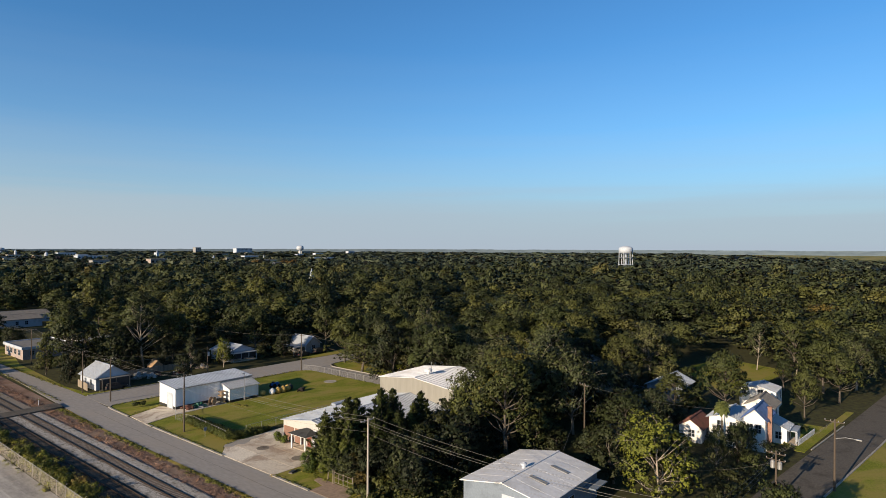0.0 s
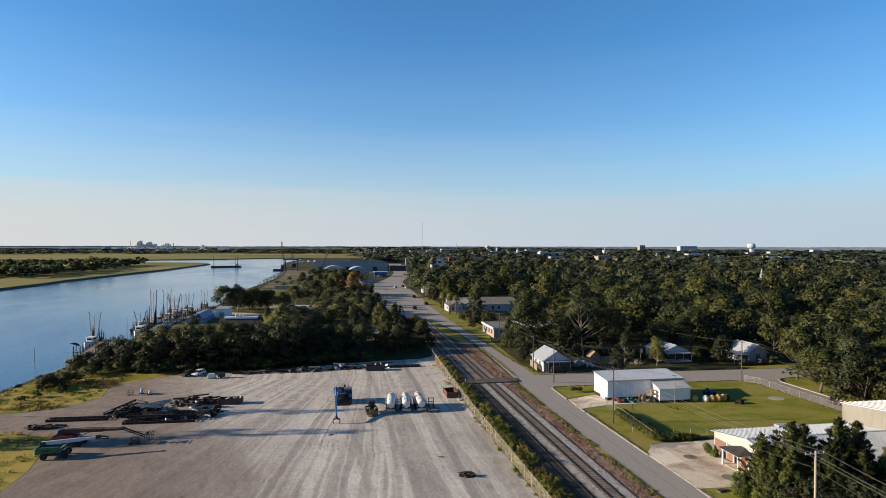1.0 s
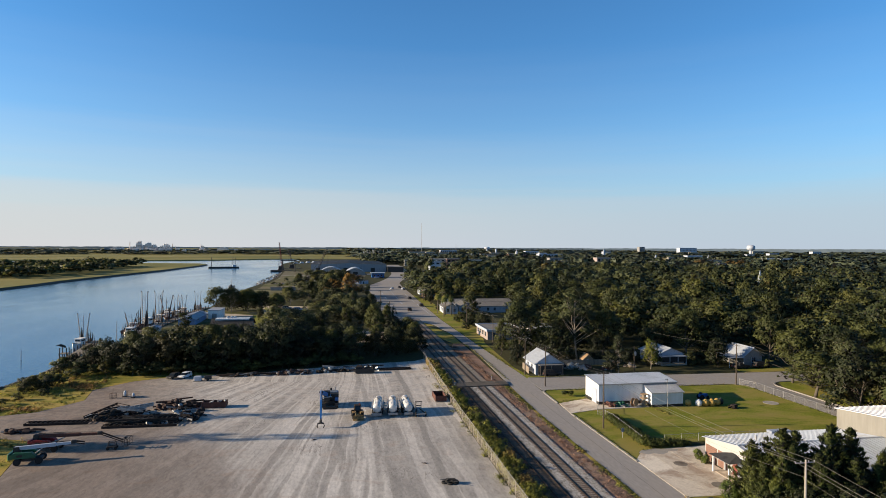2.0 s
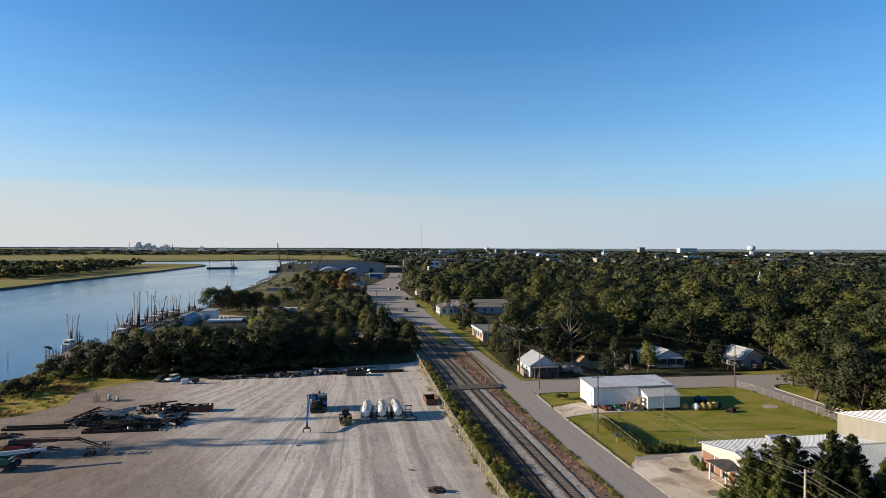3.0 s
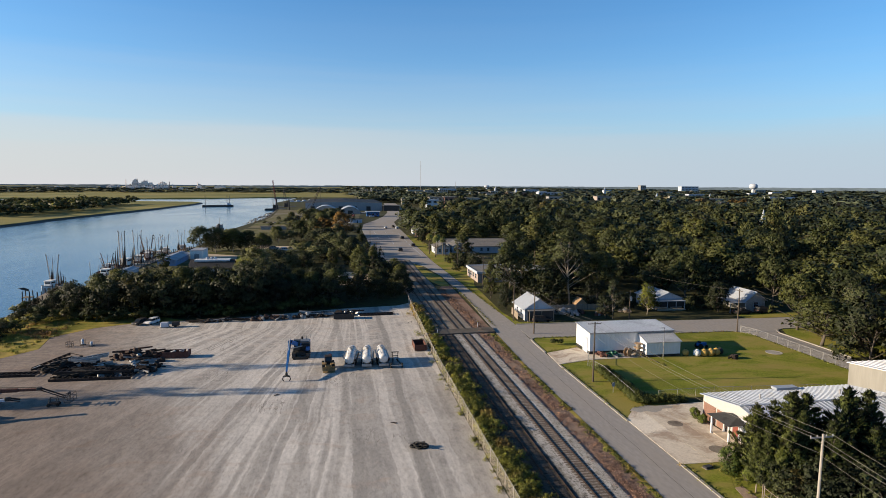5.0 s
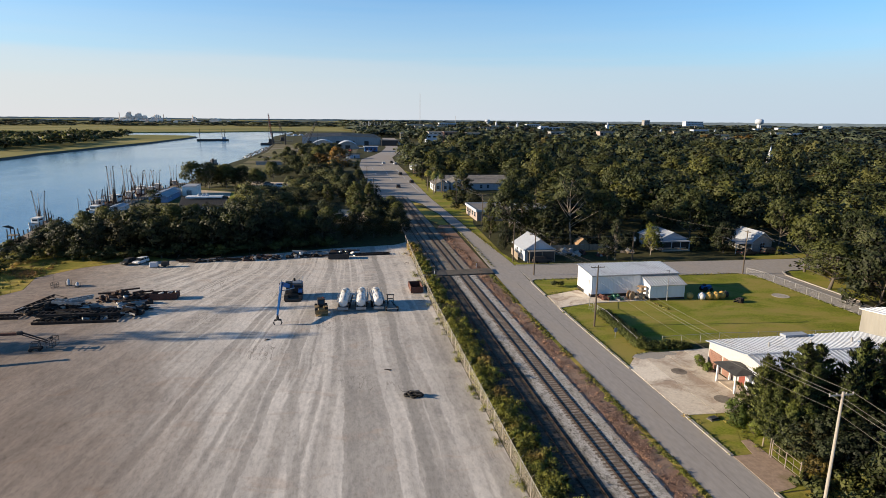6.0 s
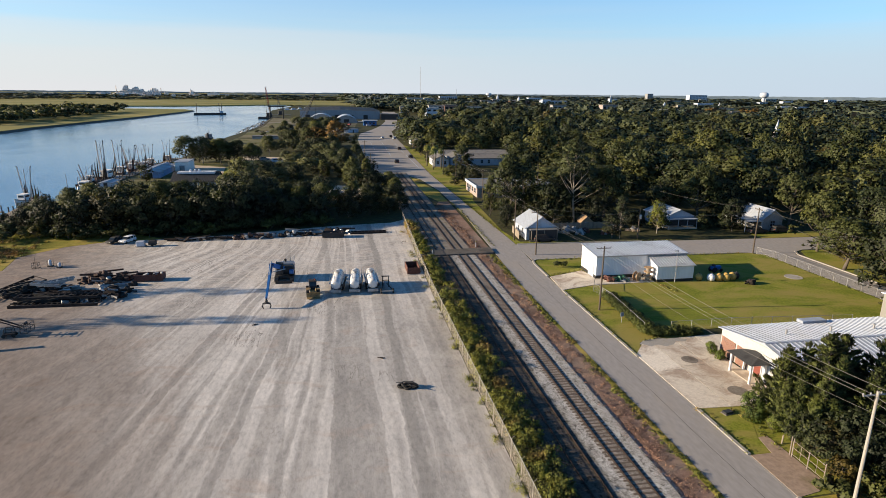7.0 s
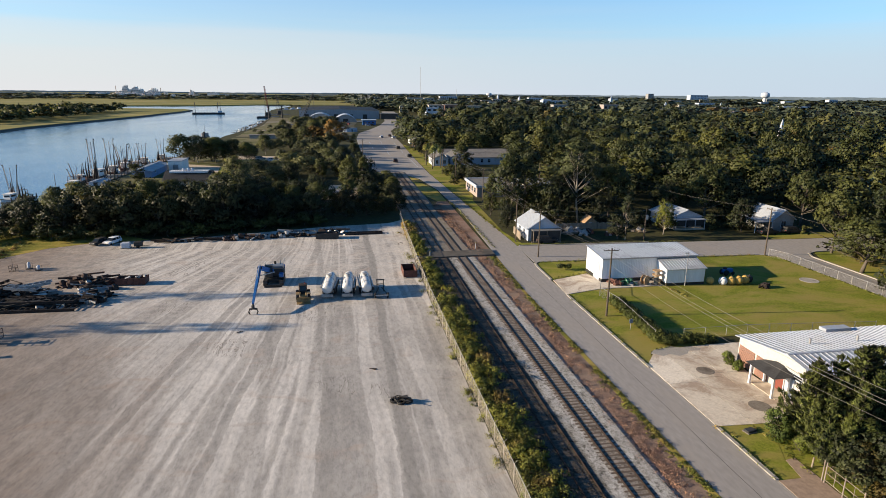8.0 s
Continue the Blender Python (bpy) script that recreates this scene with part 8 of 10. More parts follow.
def power_plant():
    """The mill on the far side of the marsh."""
    s = thing("paper_mill", "pale industrial mill with stacks beyond the marsh", "factory")
    rng = random.Random(17)
    # boiler houses: steel frames with set-back storeys
    for x, w, h, tone in ((-843, 20, 41, M_HAZE_PALE), (-824, 14, 26, M_HAZE_PALE), (-804, 30, 36, M_HAZE_PALE), (-780, 16, 28, M_HAZE_PALE)):
        hall = part("boiler_house", Geo().box(x - w / 2, x + w / 2, 2712, 2732, 0, h * 0.72).box(x - w * 0.42, x + w * 0.3, 2714, 2730, h * 0.72, h * 0.9).box(x - w * 0.2, x + w * 0.26, 2716, 2728, h * 0.9, h), tone, s)
        for k in range(4):
            part("floor_band", Geo().box(x - w / 2 - 0.4, x + w / 2 + 0.4, 2711.4, 2711.9, h * (0.1 + 0.16 * k), h * (0.14 + 0.16 * k)), M_GREY, hall)
        for k in range(3):
            px = x + w * rng.uniform(-0.4, 0.4)
            part("flue", Geo().cone((px, 2722, h * 0.7), (px, 2722, h * rng.uniform(0.98, 1.12)), 0.8, 0.7, 6), M_HAZE_PALE, hall)
    for k in range(7):
        part("silo", Geo().lathe(pose(-756 + 7.2 * k, 2722, 0), [(3.1, 0), (3.1, (20, 24, 30, 31, 29, 25, 17)[k]), (1.2, (20, 24, 30, 31, 29, 25, 17)[k] + 2.5)], 12), M_HAZE_PALE, s)
    part("conveyor", Geo().cone((-905, 2716, 3), (-850, 2718, 24), 1.3, 1.3, 4), M_HAZE_PALE, s)
    for x, h in ((-879, 40), (-706, 33), (-694, 22), (-590, 31), (-833, 44)):
        part("stack", Geo().lathe(pose(x, 2718, 0), [(1.9, 0), (1.5, h * 0.6), (1.3, h)], 10), M_BRICK_PALE if x == -706 else M_HAZE_PALE, s)
    part("headframe", Geo().box(-598, -578, 2716, 2730, 0, 15).box(-592, -584, 2718, 2728, 15, 25), M_HAZE_PALE, s)
    part("chip_conveyor", Geo().cone((-582, 2720, 22), (-548, 2720, 4), 1.2, 1.2, 4), M_GREY, s)
    part("gable_shed", Geo().extrude(pose(-500, 2724, 0), [(-22, 0), (22, 0), (22, 12), (0, 20), (-22, 12)], 30), M_HAZE_PALE, s)
    for k in range(70):
        x = rng.choice((rng.uniform(-920, -680), rng.uniform(-1150, -380)))
        near = -930 < x < -670
        w, h = rng.uniform(5, 22), rng.uniform(5, 13) * (1.25 if near else 0.8)
        part("low_hall", Geo().obox(pose(x, rng.uniform(2560, 2715), h / 2), w, 10, h, 0.4), rng.choice((M_HAZE_PALE, M_HAZE_PALE, M_HAZE_PALE, M_GREY)), s)


power_plant()


# ---- poles and cables ----
def utility_pole(x, y, h, turn=0.0, arms=1, transformer=False, lamp=False, label="weathered wooden power pole with crossarm"):
    p = thing("power_pole", label, "power pole", pose(x, y, 0, 0, 0, turn), "power poles")
    timber = M_POLE_PALE if label.startswith("pale") else M_POLE
    part("pole", Geo().cone((0, 0, -0.2), (0, 0, h), 0.15, 0.1, 9), timber, p)
    for k in range(arms):
        z = h - 0.35 - 0.8 * k
        arm = part("crossarm", Geo().obox(pose(0, 0.14, z), 2.2, 0.09, 0.11), timber, p)
        for u in (-1.1, -0.45, 0.45, 1.1):
            part("insulator", Geo().lathe(pose(u, 0.14, z + 0.06), [(0.05, 0), (0.07, 0.08), (0.04, 0.16)], 7), M_GREY, arm)
    if transformer:
        for u in (-0.42, 0.42)[: 2 if transformer == 2 else 1]:
            part("transformer", Geo().lathe(pose(u, -0.05, h - 2.3), [(0.24, 0), (0.27, 0.06), (0.27, 0.82), (0.18, 0.95), (0.06, 1.05)], 12), M_STEEL, p, "grey transformer can")
    if lamp:
        part("lamp_arm", Geo().tube([(0, 0, h - 2.6), (-1.2, 0, h - 2.2), (-2.4, 0, h - 2.15)], 0.045, 0.04, 6).obox(pose(-2.7, 0, h - 2.15), 0.7, 0.26, 0.14, 0.03), M_STEEL, p, "steel street lamp arm")
    return p


utility_pole(44.85, 33.9, 10.5, 0, 1, label="pale weathered power pole carrying three cables")
utility_pole(44.3, 78.6, 9.9)
utility_pole(44.9, 109.7, 9.0)
utility_pole(44.1, 121.9, 9.2)
utility_pole(72.0, 119.7, 6.9, 90, 0, 1, label="wooden power pole with a transformer can")
utility_pole(89.7, 104.9, 9.5, 90)
utility_pole(48.2, 168, 9.5, 0, 1)
utility_pole(47.6, 205, 9.5, 0, 1)
utility_pole(47.2, 228, 9.5, 0, 1)
utility_pole(48.4, 262, 9.5, 0, 1)
utility_pole(49.0, 300, 9.5, 0, 1)
utility_pole(18.0, 208, 10.5, 0, 1)
utility_pole(18.5, 262, 10.5, 0, 1)
utility_pole(86.1, -11.7, 9.6, 80, 1, 0, True, "weathered power pole with a street lamp arm")
utility_pole(77.8, -6.2, 6.4, 80, 2, 2, label="power pole with two grey transformer cans")
utility_pole(69.4, 5.6, 4.0, 80, 0, label="short grey utility pole among trees")
utility_pole(81.8, 21.9, 10.2, 60, 1, label="tall thin power pole among trees")
utility_pole(150, 35, 8.0, 80, 0, label="thin utility pole before dark trees")
utility_pole(62.0, 160, 12, 0, 0, label="thin utility pole among trees")


def cable(a, b, sag, r=0.0095, label="thin sagging overhead cable", n=14):
    a, b = Vector(a), Vector(b)
    pts = [a.lerp(b, k / n) - Vector((0, 0, sag * 4 * (k / n) * (1 - k / n))) for k in range(n + 1)]
    return single("overhead_cable", Geo().tube(pts, r, r, 4), M_CABLE, label, "cable", "overhead cables", "structure")


for _u in (-1.1, -0.45, 1.1):
    cable((44.85 + _u, 34.0, 10.3), (44.3 + _u, 78.7, 9.75), 0.9, 0.014)
    cable((44.3 + _u, 78.7, 9.75), (44.9 + _u, 109.8, 8.85), 0.7)
    cable((44.9 + _u, 109.8, 8.85), (44.1 + _u, 122.0, 9.05), 0.3)
    cable((44.1 + _u, 122.0, 9.05), (48.2 + _u, 168, 9.3), 0.9)
    cable((48.2 + _u, 168, 9.3), (47.6 + _u, 205, 9.3), 0.8)
    cable((44.85 + _u, 34.0, 10.3), (46.5 + _u, -6, 9.3), 1.0, 0.014)
cable((44.85, 33.9, 8.7), (44.3, 78.6, 7.6), 1.1, 0.01)
cable((44.85, 33.9, 8.5), (46.5, -6, 7.2), 1.1, 0.01)
cable((44.9, 109.7, 8.4), (72.0, 119.7, 6.6), 0.9)
cable((44.1, 121.9, 8.0), (89.7, 104.9, 8.6), 1.6, 0.007)
for _u in (-0.9, 0.0, 0.9):
    cable((89.7, 104.9 + _u, 9.3), (101, 60 + _u, 9.3), 1.4, 0.004)
    cable((89.7, 104.9 + _u, 9.3), (80, 150 + _u, 9.8), 1.2, 0.004)
    cable((86.1 + _u, -11.7, 9.4), (77.8 + _u, -6.2, 6.2), 0.4)
    cable((77.8 + _u, -6.2, 6.2), (46.5, -6 + _u, 9.2), 0.9)
cable((77.8, -6.2, 5.0), (69.4, 5.6, 3.9), 0.7)
cable((81.8, 21.9, 9.9), (96.8, 3, 6.0), 0.8)
cable((81.8, 21.9, 9.9), (64.4, 17, 4.4), 0.5)
utility_pole(46.5, -6, 9.5, 0, 1)


# ---- yard machines ----
def wheel(parent, m, r, w, name="wheel"):
    """A wheel whose axle lies along the y axis of m."""
    q = m @ pose(0, -w / 2, 0, -90)
    t = part(name, Geo().lathe(q, [(r * 0.6, 0), (r * 0.92, 0.0), (r, w * 0.18), (r, w * 0.82), (r * 0.92, w), (r * 0.6, w)], 18), M_BLACK, parent)
    part("rim", Geo().lathe(q, [(r * 0.58, w * 0.06), (r * 0.5, w * 0.2), (r * 0.5, w * 0.8), (r * 0.58, w * 0.94)], 12), M_STEEL, t)
    return t


def material_handler():
    """Crawler with a long blue boom and a grab, its arm lowered forward."""
    m = pose(-2.9, 100.6, 0.03)
    e = thing("material_handler", "blue crawler material handler with lowered boom and grab", "excavator", m)
    for sx in (-1.25, 1.25):
        g = Geo()
        g.extrude(pose(sx, 0, 0, 0, 0, 90), [(-2.0, 0.1), (-1.7, 0), (1.7, 0), (2.0, 0.1), (2.15, 0.45), (1.95, 0.8), (-1.95, 0.8), (-2.15, 0.45)], 0.6)
        t = part("crawler_track", g, M_DARK, e)
        for k in range(13):
            part("track_shoe", Geo().obox(pose(sx, -1.85 + k * 0.31, 0.83), 0.64, 0.22, 0.06), M_BLACK, t)
    part("undercarriage", Geo().obox(pose(0, 0, 0.65), 2.1, 1.8, 0.5, 0.08), M_DARK, e)
    part("turntable", Geo().lathe(pose(0, 0, 0.9), [(0.85, 0), (0.85, 0.25)], 20), M_DARK, e)
    body = part("engine_body", Geo().obox(pose(0.55, 0.7, 1.75), 2.0, 2.6, 1.1, 0.15), M_DARK, e)
    part("deck", Geo().obox(pose(0.1, 0.4, 1.2), 2.9, 3.4, 0.12, 0.03), M_BLACK, body)
    part("engine_cover", Geo().extrude(pose(0.6, 1.3, 0, 0, 0, 90), [(-0.8, 2.2), (0.8, 2.2), (0.7, 2.62), (-0.45, 2.75), (-0.8, 2.55)], 1.5), M_BLUE_GREY, body, "grey-blue engine cover")
    for k in range(5):
        part("louvre", Geo().obox(pose(1.57, 0.1 + 0.3 * k, 1.85), 0.04, 0.2, 0.6), M_STEEL if k == 2 else M_BLACK, body)
    part("exhaust", Geo().cone((0.9, 1.5, 2.6), (0.9, 1.5, 3.35), 0.09, 0.08, 8), M_STEEL, body)
    part("air_filter", Geo().lathe(pose(0.1, 1.4, 2.5), [(0.2, 0), (0.2, 0.5), (0.26, 0.55), (0.1, 0.7)], 10), M_BLACK, body)
    part("tool_box", Geo().obox(pose(1.2, -0.95, 1.55), 0.7, 0.7, 0.6, 0.06), M_BLUE, e, "blue tool box")
    part("dozer_blade", Geo().extrude(pose(0, -2.6, 0, 0, 0, 90), [(-0.12, 0.05), (0.05, 0.0), (0.0, 0.22), (0.08, 0.42), (-0.02, 0.44), (-0.14, 0.22)], 2.7), M_BLACK, e)
    part("ladder", Geo().cone((-1.6, 0.4, 0.5), (-1.55, 0.4, 1.9), 0.03, 0.03, 5).cone((-1.6, 0.8, 0.5), (-1.55, 0.8, 1.9), 0.03, 0.03, 5).cone((-1.58, 0.4, 0.9), (-1.58, 0.8, 0.9), 0.03, 0.03, 5).cone((-1.57, 0.4, 1.3), (-1.57, 0.8, 1.3), 0.03, 0.03, 5), M_STEEL, e)
    part("counterweight", Geo().obox(pose(0.3, 2.15, 1.85), 2.5, 0.6, 1.2, 0.15), M_BLUE, e, "blue counterweight")
    cab = part("cab", Geo().extrude(pose(-0.65, -0.75, 0, 0, 0, 90), [(-0.8, 1.4), (0.8, 1.4), (0.8, 3.05), (-0.55, 3.15), (-0.85, 2.3)], 1.05), M_DARK, e, "dark driver's cab")
    part("cab_glass", Geo().obox(pose(-0.65, -1.52, 2.72, -19), 0.85, 0.04, 0.75).obox(pose(-1.21, -0.75, 2.75), 0.04, 1.3, 1.1).obox(pose(-0.09, -0.75, 2.75), 0.04, 1.3, 1.1), M_GLASS, cab, "dark cab glass")
    part("handrail", Geo().tube([(1.6, -0.9, 2.7), (1.6, -0.9, 3.5), (1.6, 1.9, 3.5), (1.6, 1.9, 2.7)], 0.03, 0.03, 5), M_STEEL, e)
    # boom: pivot, knee above the cab, then the stick forward and down to the grab
    knee, foot = Vector((-1.75, -3.2, 3.5)), Vector((-0.2, -0.6, 2.1))
    tip = Vector((-1.5, -14.2, 1.55))
    def beam(p, q, w0, h0, w1, h1):
        d = q - p
        rot = d.to_track_quat("Y", "Z").to_matrix().to_4x4()
        a = Matrix.Translation(p) @ rot
        n = d.length
        v = [(-w0, 0, -h0), (w0, 0, -h0), (w0, 0, h0), (-w0, 0, h0), (-w1, n, -h1), (w1, n, -h1), (w1, n, h1), (-w1, n, h1)]
        return Geo().add([a @ Vector(c) for c in v], [(0, 1, 2, 3), (7, 6, 5, 4), (0, 4, 5, 1), (1, 5, 6, 2), (2, 6, 7, 3), (3, 7, 4, 0)])
    boom = part("boom", beam(foot, knee, 0.26, 0.34, 0.24, 0.36), M_BLUE, e, "blue steel boom")
    part("boom_pin", Geo().cone(knee - Vector((0.34, 0, 0)), knee + Vector((0.34, 0, 0)), 0.2, 0.2, 12), M_DARK, boom)
    part("stick", beam(knee, tip, 0.22, 0.36, 0.14, 0.15), M_BLUE, e, "long blue steel stick")
    part("cylinder", Geo().cone(foot + Vector((0.4, -0.6, 0.0)), knee.lerp(tip, 0.22) + Vector((0.3, 0, -0.1)), 0.11, 0.07, 8), M_STEEL, e, "steel hydraulic cylinder")
    part("cylinder", Geo().cone(knee + Vector((0, 0.4, 0.45)), knee.lerp(tip, 0.4) + Vector((0, 0, 0.42)), 0.09, 0.06, 8), M_STEEL, e, "steel hydraulic cylinder")
    part("hose", Geo().tube([knee + Vector((0.2, 0, 0.3)), knee.lerp(tip, 0.5) + Vector((0.22, 0, 0.2)), tip + Vector((0.1, 0, 0.1))], 0.035, 0.03, 5), M_BLACK, e)
    grab = part("grab_head", Geo().lathe(pose(tip.x, tip.y - 0.15, tip.z - 0.75), [(0.16, 0), (0.22, 0.1), (0.22, 0.5), (0.1, 0.75)], 10), M_DARK, e)
    for s in (-1, 1):
        part("claw", Geo().tube([(tip.x + s * 0.1, tip.y - 0.15, tip.z - 0.65), (tip.x + s * 0.5, tip.y - 0.15, tip.z - 0.75), (tip.x + s * 0.62, tip.y - 0.15, tip.z - 1.15), (tip.x + s * 0.45, tip.y - 0.15, tip.z - 1.5)], 0.17, 0.08, 6), M_DARK, grab)


def wheel_loader():
    m = pose(2.1, 91.6, 0.03, 0, 0, 4) @ Matrix.Scale(0.86, 4)
    e = thing("wheel_loader", "dusty yellow wheel loader parked on concrete", "loader", m)
    for sx in (-0.95, 0.95):
        for y in (-0.9, 1.25):
            wheel(e, pose(sx, y, 0.7, 0, 0, 90), 0.7, 0.5)
    part("chassis", Geo().obox(pose(0, 0.2, 0.95), 1.2, 3.6, 0.6, 0.1), M_YELLOW, e)
    part("engine_hood", Geo().obox(pose(0, 1.35, 1.5), 1.25, 1.7, 0.75, 0.14), M_YELLOW, e)
    part("fender", Geo().obox(pose(-0.95, -0.9, 1.5), 0.55, 1.3, 0.08, 0.03), M_YELLOW, e)
    part("fender", Geo().obox(pose(0.95, -0.9, 1.5), 0.55, 1.3, 0.08, 0.03), M_YELLOW, e)
    cab = part("cab", Geo().extrude(pose(0, -0.05, 0, 0, 0, 90), [(-0.6, 1.3), (0.6, 1.3), (0.6, 2.65), (-0.4, 2.68), (-0.68, 1.9)], 1.1), M_GLASS, e, "dark glazed cab")
    part("cab_roof", Geo().obox(pose(0, -0.05, 2.75), 1.4, 1.45, 0.12, 0.05), M_SCRAP, cab)
    for sx in (-0.62, 0.62):
        for sy in (-0.66, 0.56):
            part("cage_post", Geo().box(sx - 0.05, sx + 0.05, sy - 0.05, sy + 0.05, 1.4, 2.7), M_RUST_DARK, cab)
    part("grille", Geo().obox(pose(0, 2.21, 1.6), 1.0, 0.05, 0.6), M_DARK, e)
    part("exhaust", Geo().cone((0.35, 1.2, 2.05), (0.35, 1.2, 2.8), 0.06, 0.05, 7), M_DARK, e)
    part("beacon", Geo().lathe(pose(0.4, 0.2, 2.81), [(0.09, 0), (0.09, 0.16), (0.03, 0.2)], 8), M_RED, cab)
    for sx in (-0.5, 0.5):
        part("lift_arm", Geo().tube([(sx, -0.5, 1.6), (sx, -1.5, 1.2), (sx, -2.0, 0.5)], 0.13, 0.1, 6), M_YELLOW, e)
    part("bucket", Geo().extrude(pose(0, -2.15, 0.1, 0, 0, 90), [(-0.5, 0), (0.35, 0), (0.45, 0.5), (0.3, 0.95), (0.22, 0.9), (0.33, 0.5), (0.28, 0.1), (-0.5, 0.05)], 2.3), M_YELLOW, e)


def tank_trailer(x, y, turn):
    """A pale pressure tank lying on a wheeled frame."""
    e = thing("tank_trailer", "white pressure tank on a dark wheeled trailer", "tank trailer", pose(x, y, 0.03, 0, 0, turn), "tank trailers")
    tank = part("tank", Geo().lathe(pose(0, -3.15, 1.5, -90 + 5), [(0.1, 0), (0.5, 0.04), (0.68, 0.12), (0.76, 0.3), (0.78, 1.2), (0.76, 5.2), (0.64, 5.6), (0.4, 5.8), (0.1, 5.85)], 24), M_ALU, e, "polished white tank", smooth=True)
    for k in range(3):
        part("tank_band", Geo().lathe(pose(0, -1.9 + 1.7 * k, 1.61 + 0.149 * k, -90 + 5), [(0.775, 0), (0.8, 0.02), (0.8, 0.1), (0.775, 0.12)], 24), M_STEEL, tank)
    part("manhole", Geo().lathe(pose(0, 0.2, 2.6), [(0.32, 0), (0.32, 0.2), (0.38, 0.22), (0.38, 0.3)], 12), M_STEEL, tank)
    for sx in (-0.62, 0.62):
        part("frame_beam", Geo().obox(pose(sx, 0.0, 0.62), 0.18, 6.0, 0.24), M_DARK, e)
    for k in range(4):
        part("cross_member", Geo().obox(pose(0, -2.4 + 1.6 * k, 0.62), 1.3, 0.14, 0.18), M_DARK, e)
        part("cradle", Geo().obox(pose(0, -2.0 + 1.4 * k, 0.84), 1.6, 0.16, 0.5), M_STEEL, e)
    for sx in (-0.98, 0.98):
        part("walkway", Geo().obox(pose(sx, 0, 1.6), 0.22, 5.2, 0.06), M_STEEL, e)
        part("handrail", Geo().tube([(sx, -2.5, 1.62), (sx, -2.5, 2.5), (sx, 2.5, 2.6), (sx, 2.5, 1.62)], 0.025, 0.025, 5), M_STEEL, e)
        for y in (-0.9, 0.3):
            wheel(e, pose(sx * 0.85, y, 0.5, 0, 0, 90), 0.5, 0.3)
        part("leg", Geo().box(sx * 0.6 - 0.07, sx * 0.6 + 0.07, 2.7, 2.85, 0, 0.52), M_STEEL, e)
    part("rear_box", Geo().obox(pose(0, -3.05, 0.55), 1.7, 0.3, 0.45, 0.04), M_STEEL, e, "pale steel rear box")
    part("side_trough", Geo().obox(pose(1.02, 0.1, 1.15), 0.3, 4.8, 0.4, 0.05), M_DARK, e)
    part("ladder", Geo().tube([(-0.3, -3.22, 0.5), (-0.3, -2.9, 2.0)], 0.03, 0.03, 5).tube([(0.3, -3.0, 0.5), (0.3, -2.9, 2.0)], 0.03, 0.03, 5).cone((-0.3, -2.97, 0.9), (0.3, -2.97, 0.9), 0.02, 0.02, 5).cone((-0.3, -2.94, 1.35), (0.3, -2.94, 1.35), 0.02, 0.02, 5).cone((-0.3, -2.91, 1.8), (0.3, -2.91, 1.8), 0.02, 0.02, 5), M_STEEL, e)
    return e


material_handler()
wheel_loader()
for _x, _y, _t in ((6.0, 94.3, -7), (8.8, 94.2, -4), (11.4, 94.1, 2)):
    tank_trailer(_x, _y, _t)
_e = thing("pole_trailer", "dark A-shaped trailer frame with upright rack", "trailer", pose(13.7, 91.4, 0.03))
for _s in (-1, 1):
    part("side_beam", Geo().cone((_s * 0.95, -0.8, 0.45), (_s * 0.25, 2.6, 0.55), 0.1, 0.1, 6), M_DARK, _e)
    wheel(_e, pose(_s * 0.95, -0.7, 0.42, 0, 0, 90), 0.42, 0.25)
    part("upright", Geo().box(_s * 0.5 - 0.06, _s * 0.5 + 0.06, 2.3, 2.42, 0, 1.9), M_DARK, _e)
part("axle", Geo().obox(pose(0, -0.7, 0.45), 1.9, 0.14, 0.14), M_DARK, _e)
part("rear_beam", Geo().obox(pose(0, -1.05, 0.5), 2.0, 0.12, 0.16), M_STEEL, _e, "pale rear beam")
part("top_beam", Geo().obox(pose(0, 2.36, 1.9), 1.3, 0.14, 0.14), M_DARK, _e)
part("cross_beam", Geo().obox(pose(0, 2.36, 1.2), 1.1, 0.12, 0.12), M_DARK, _e)


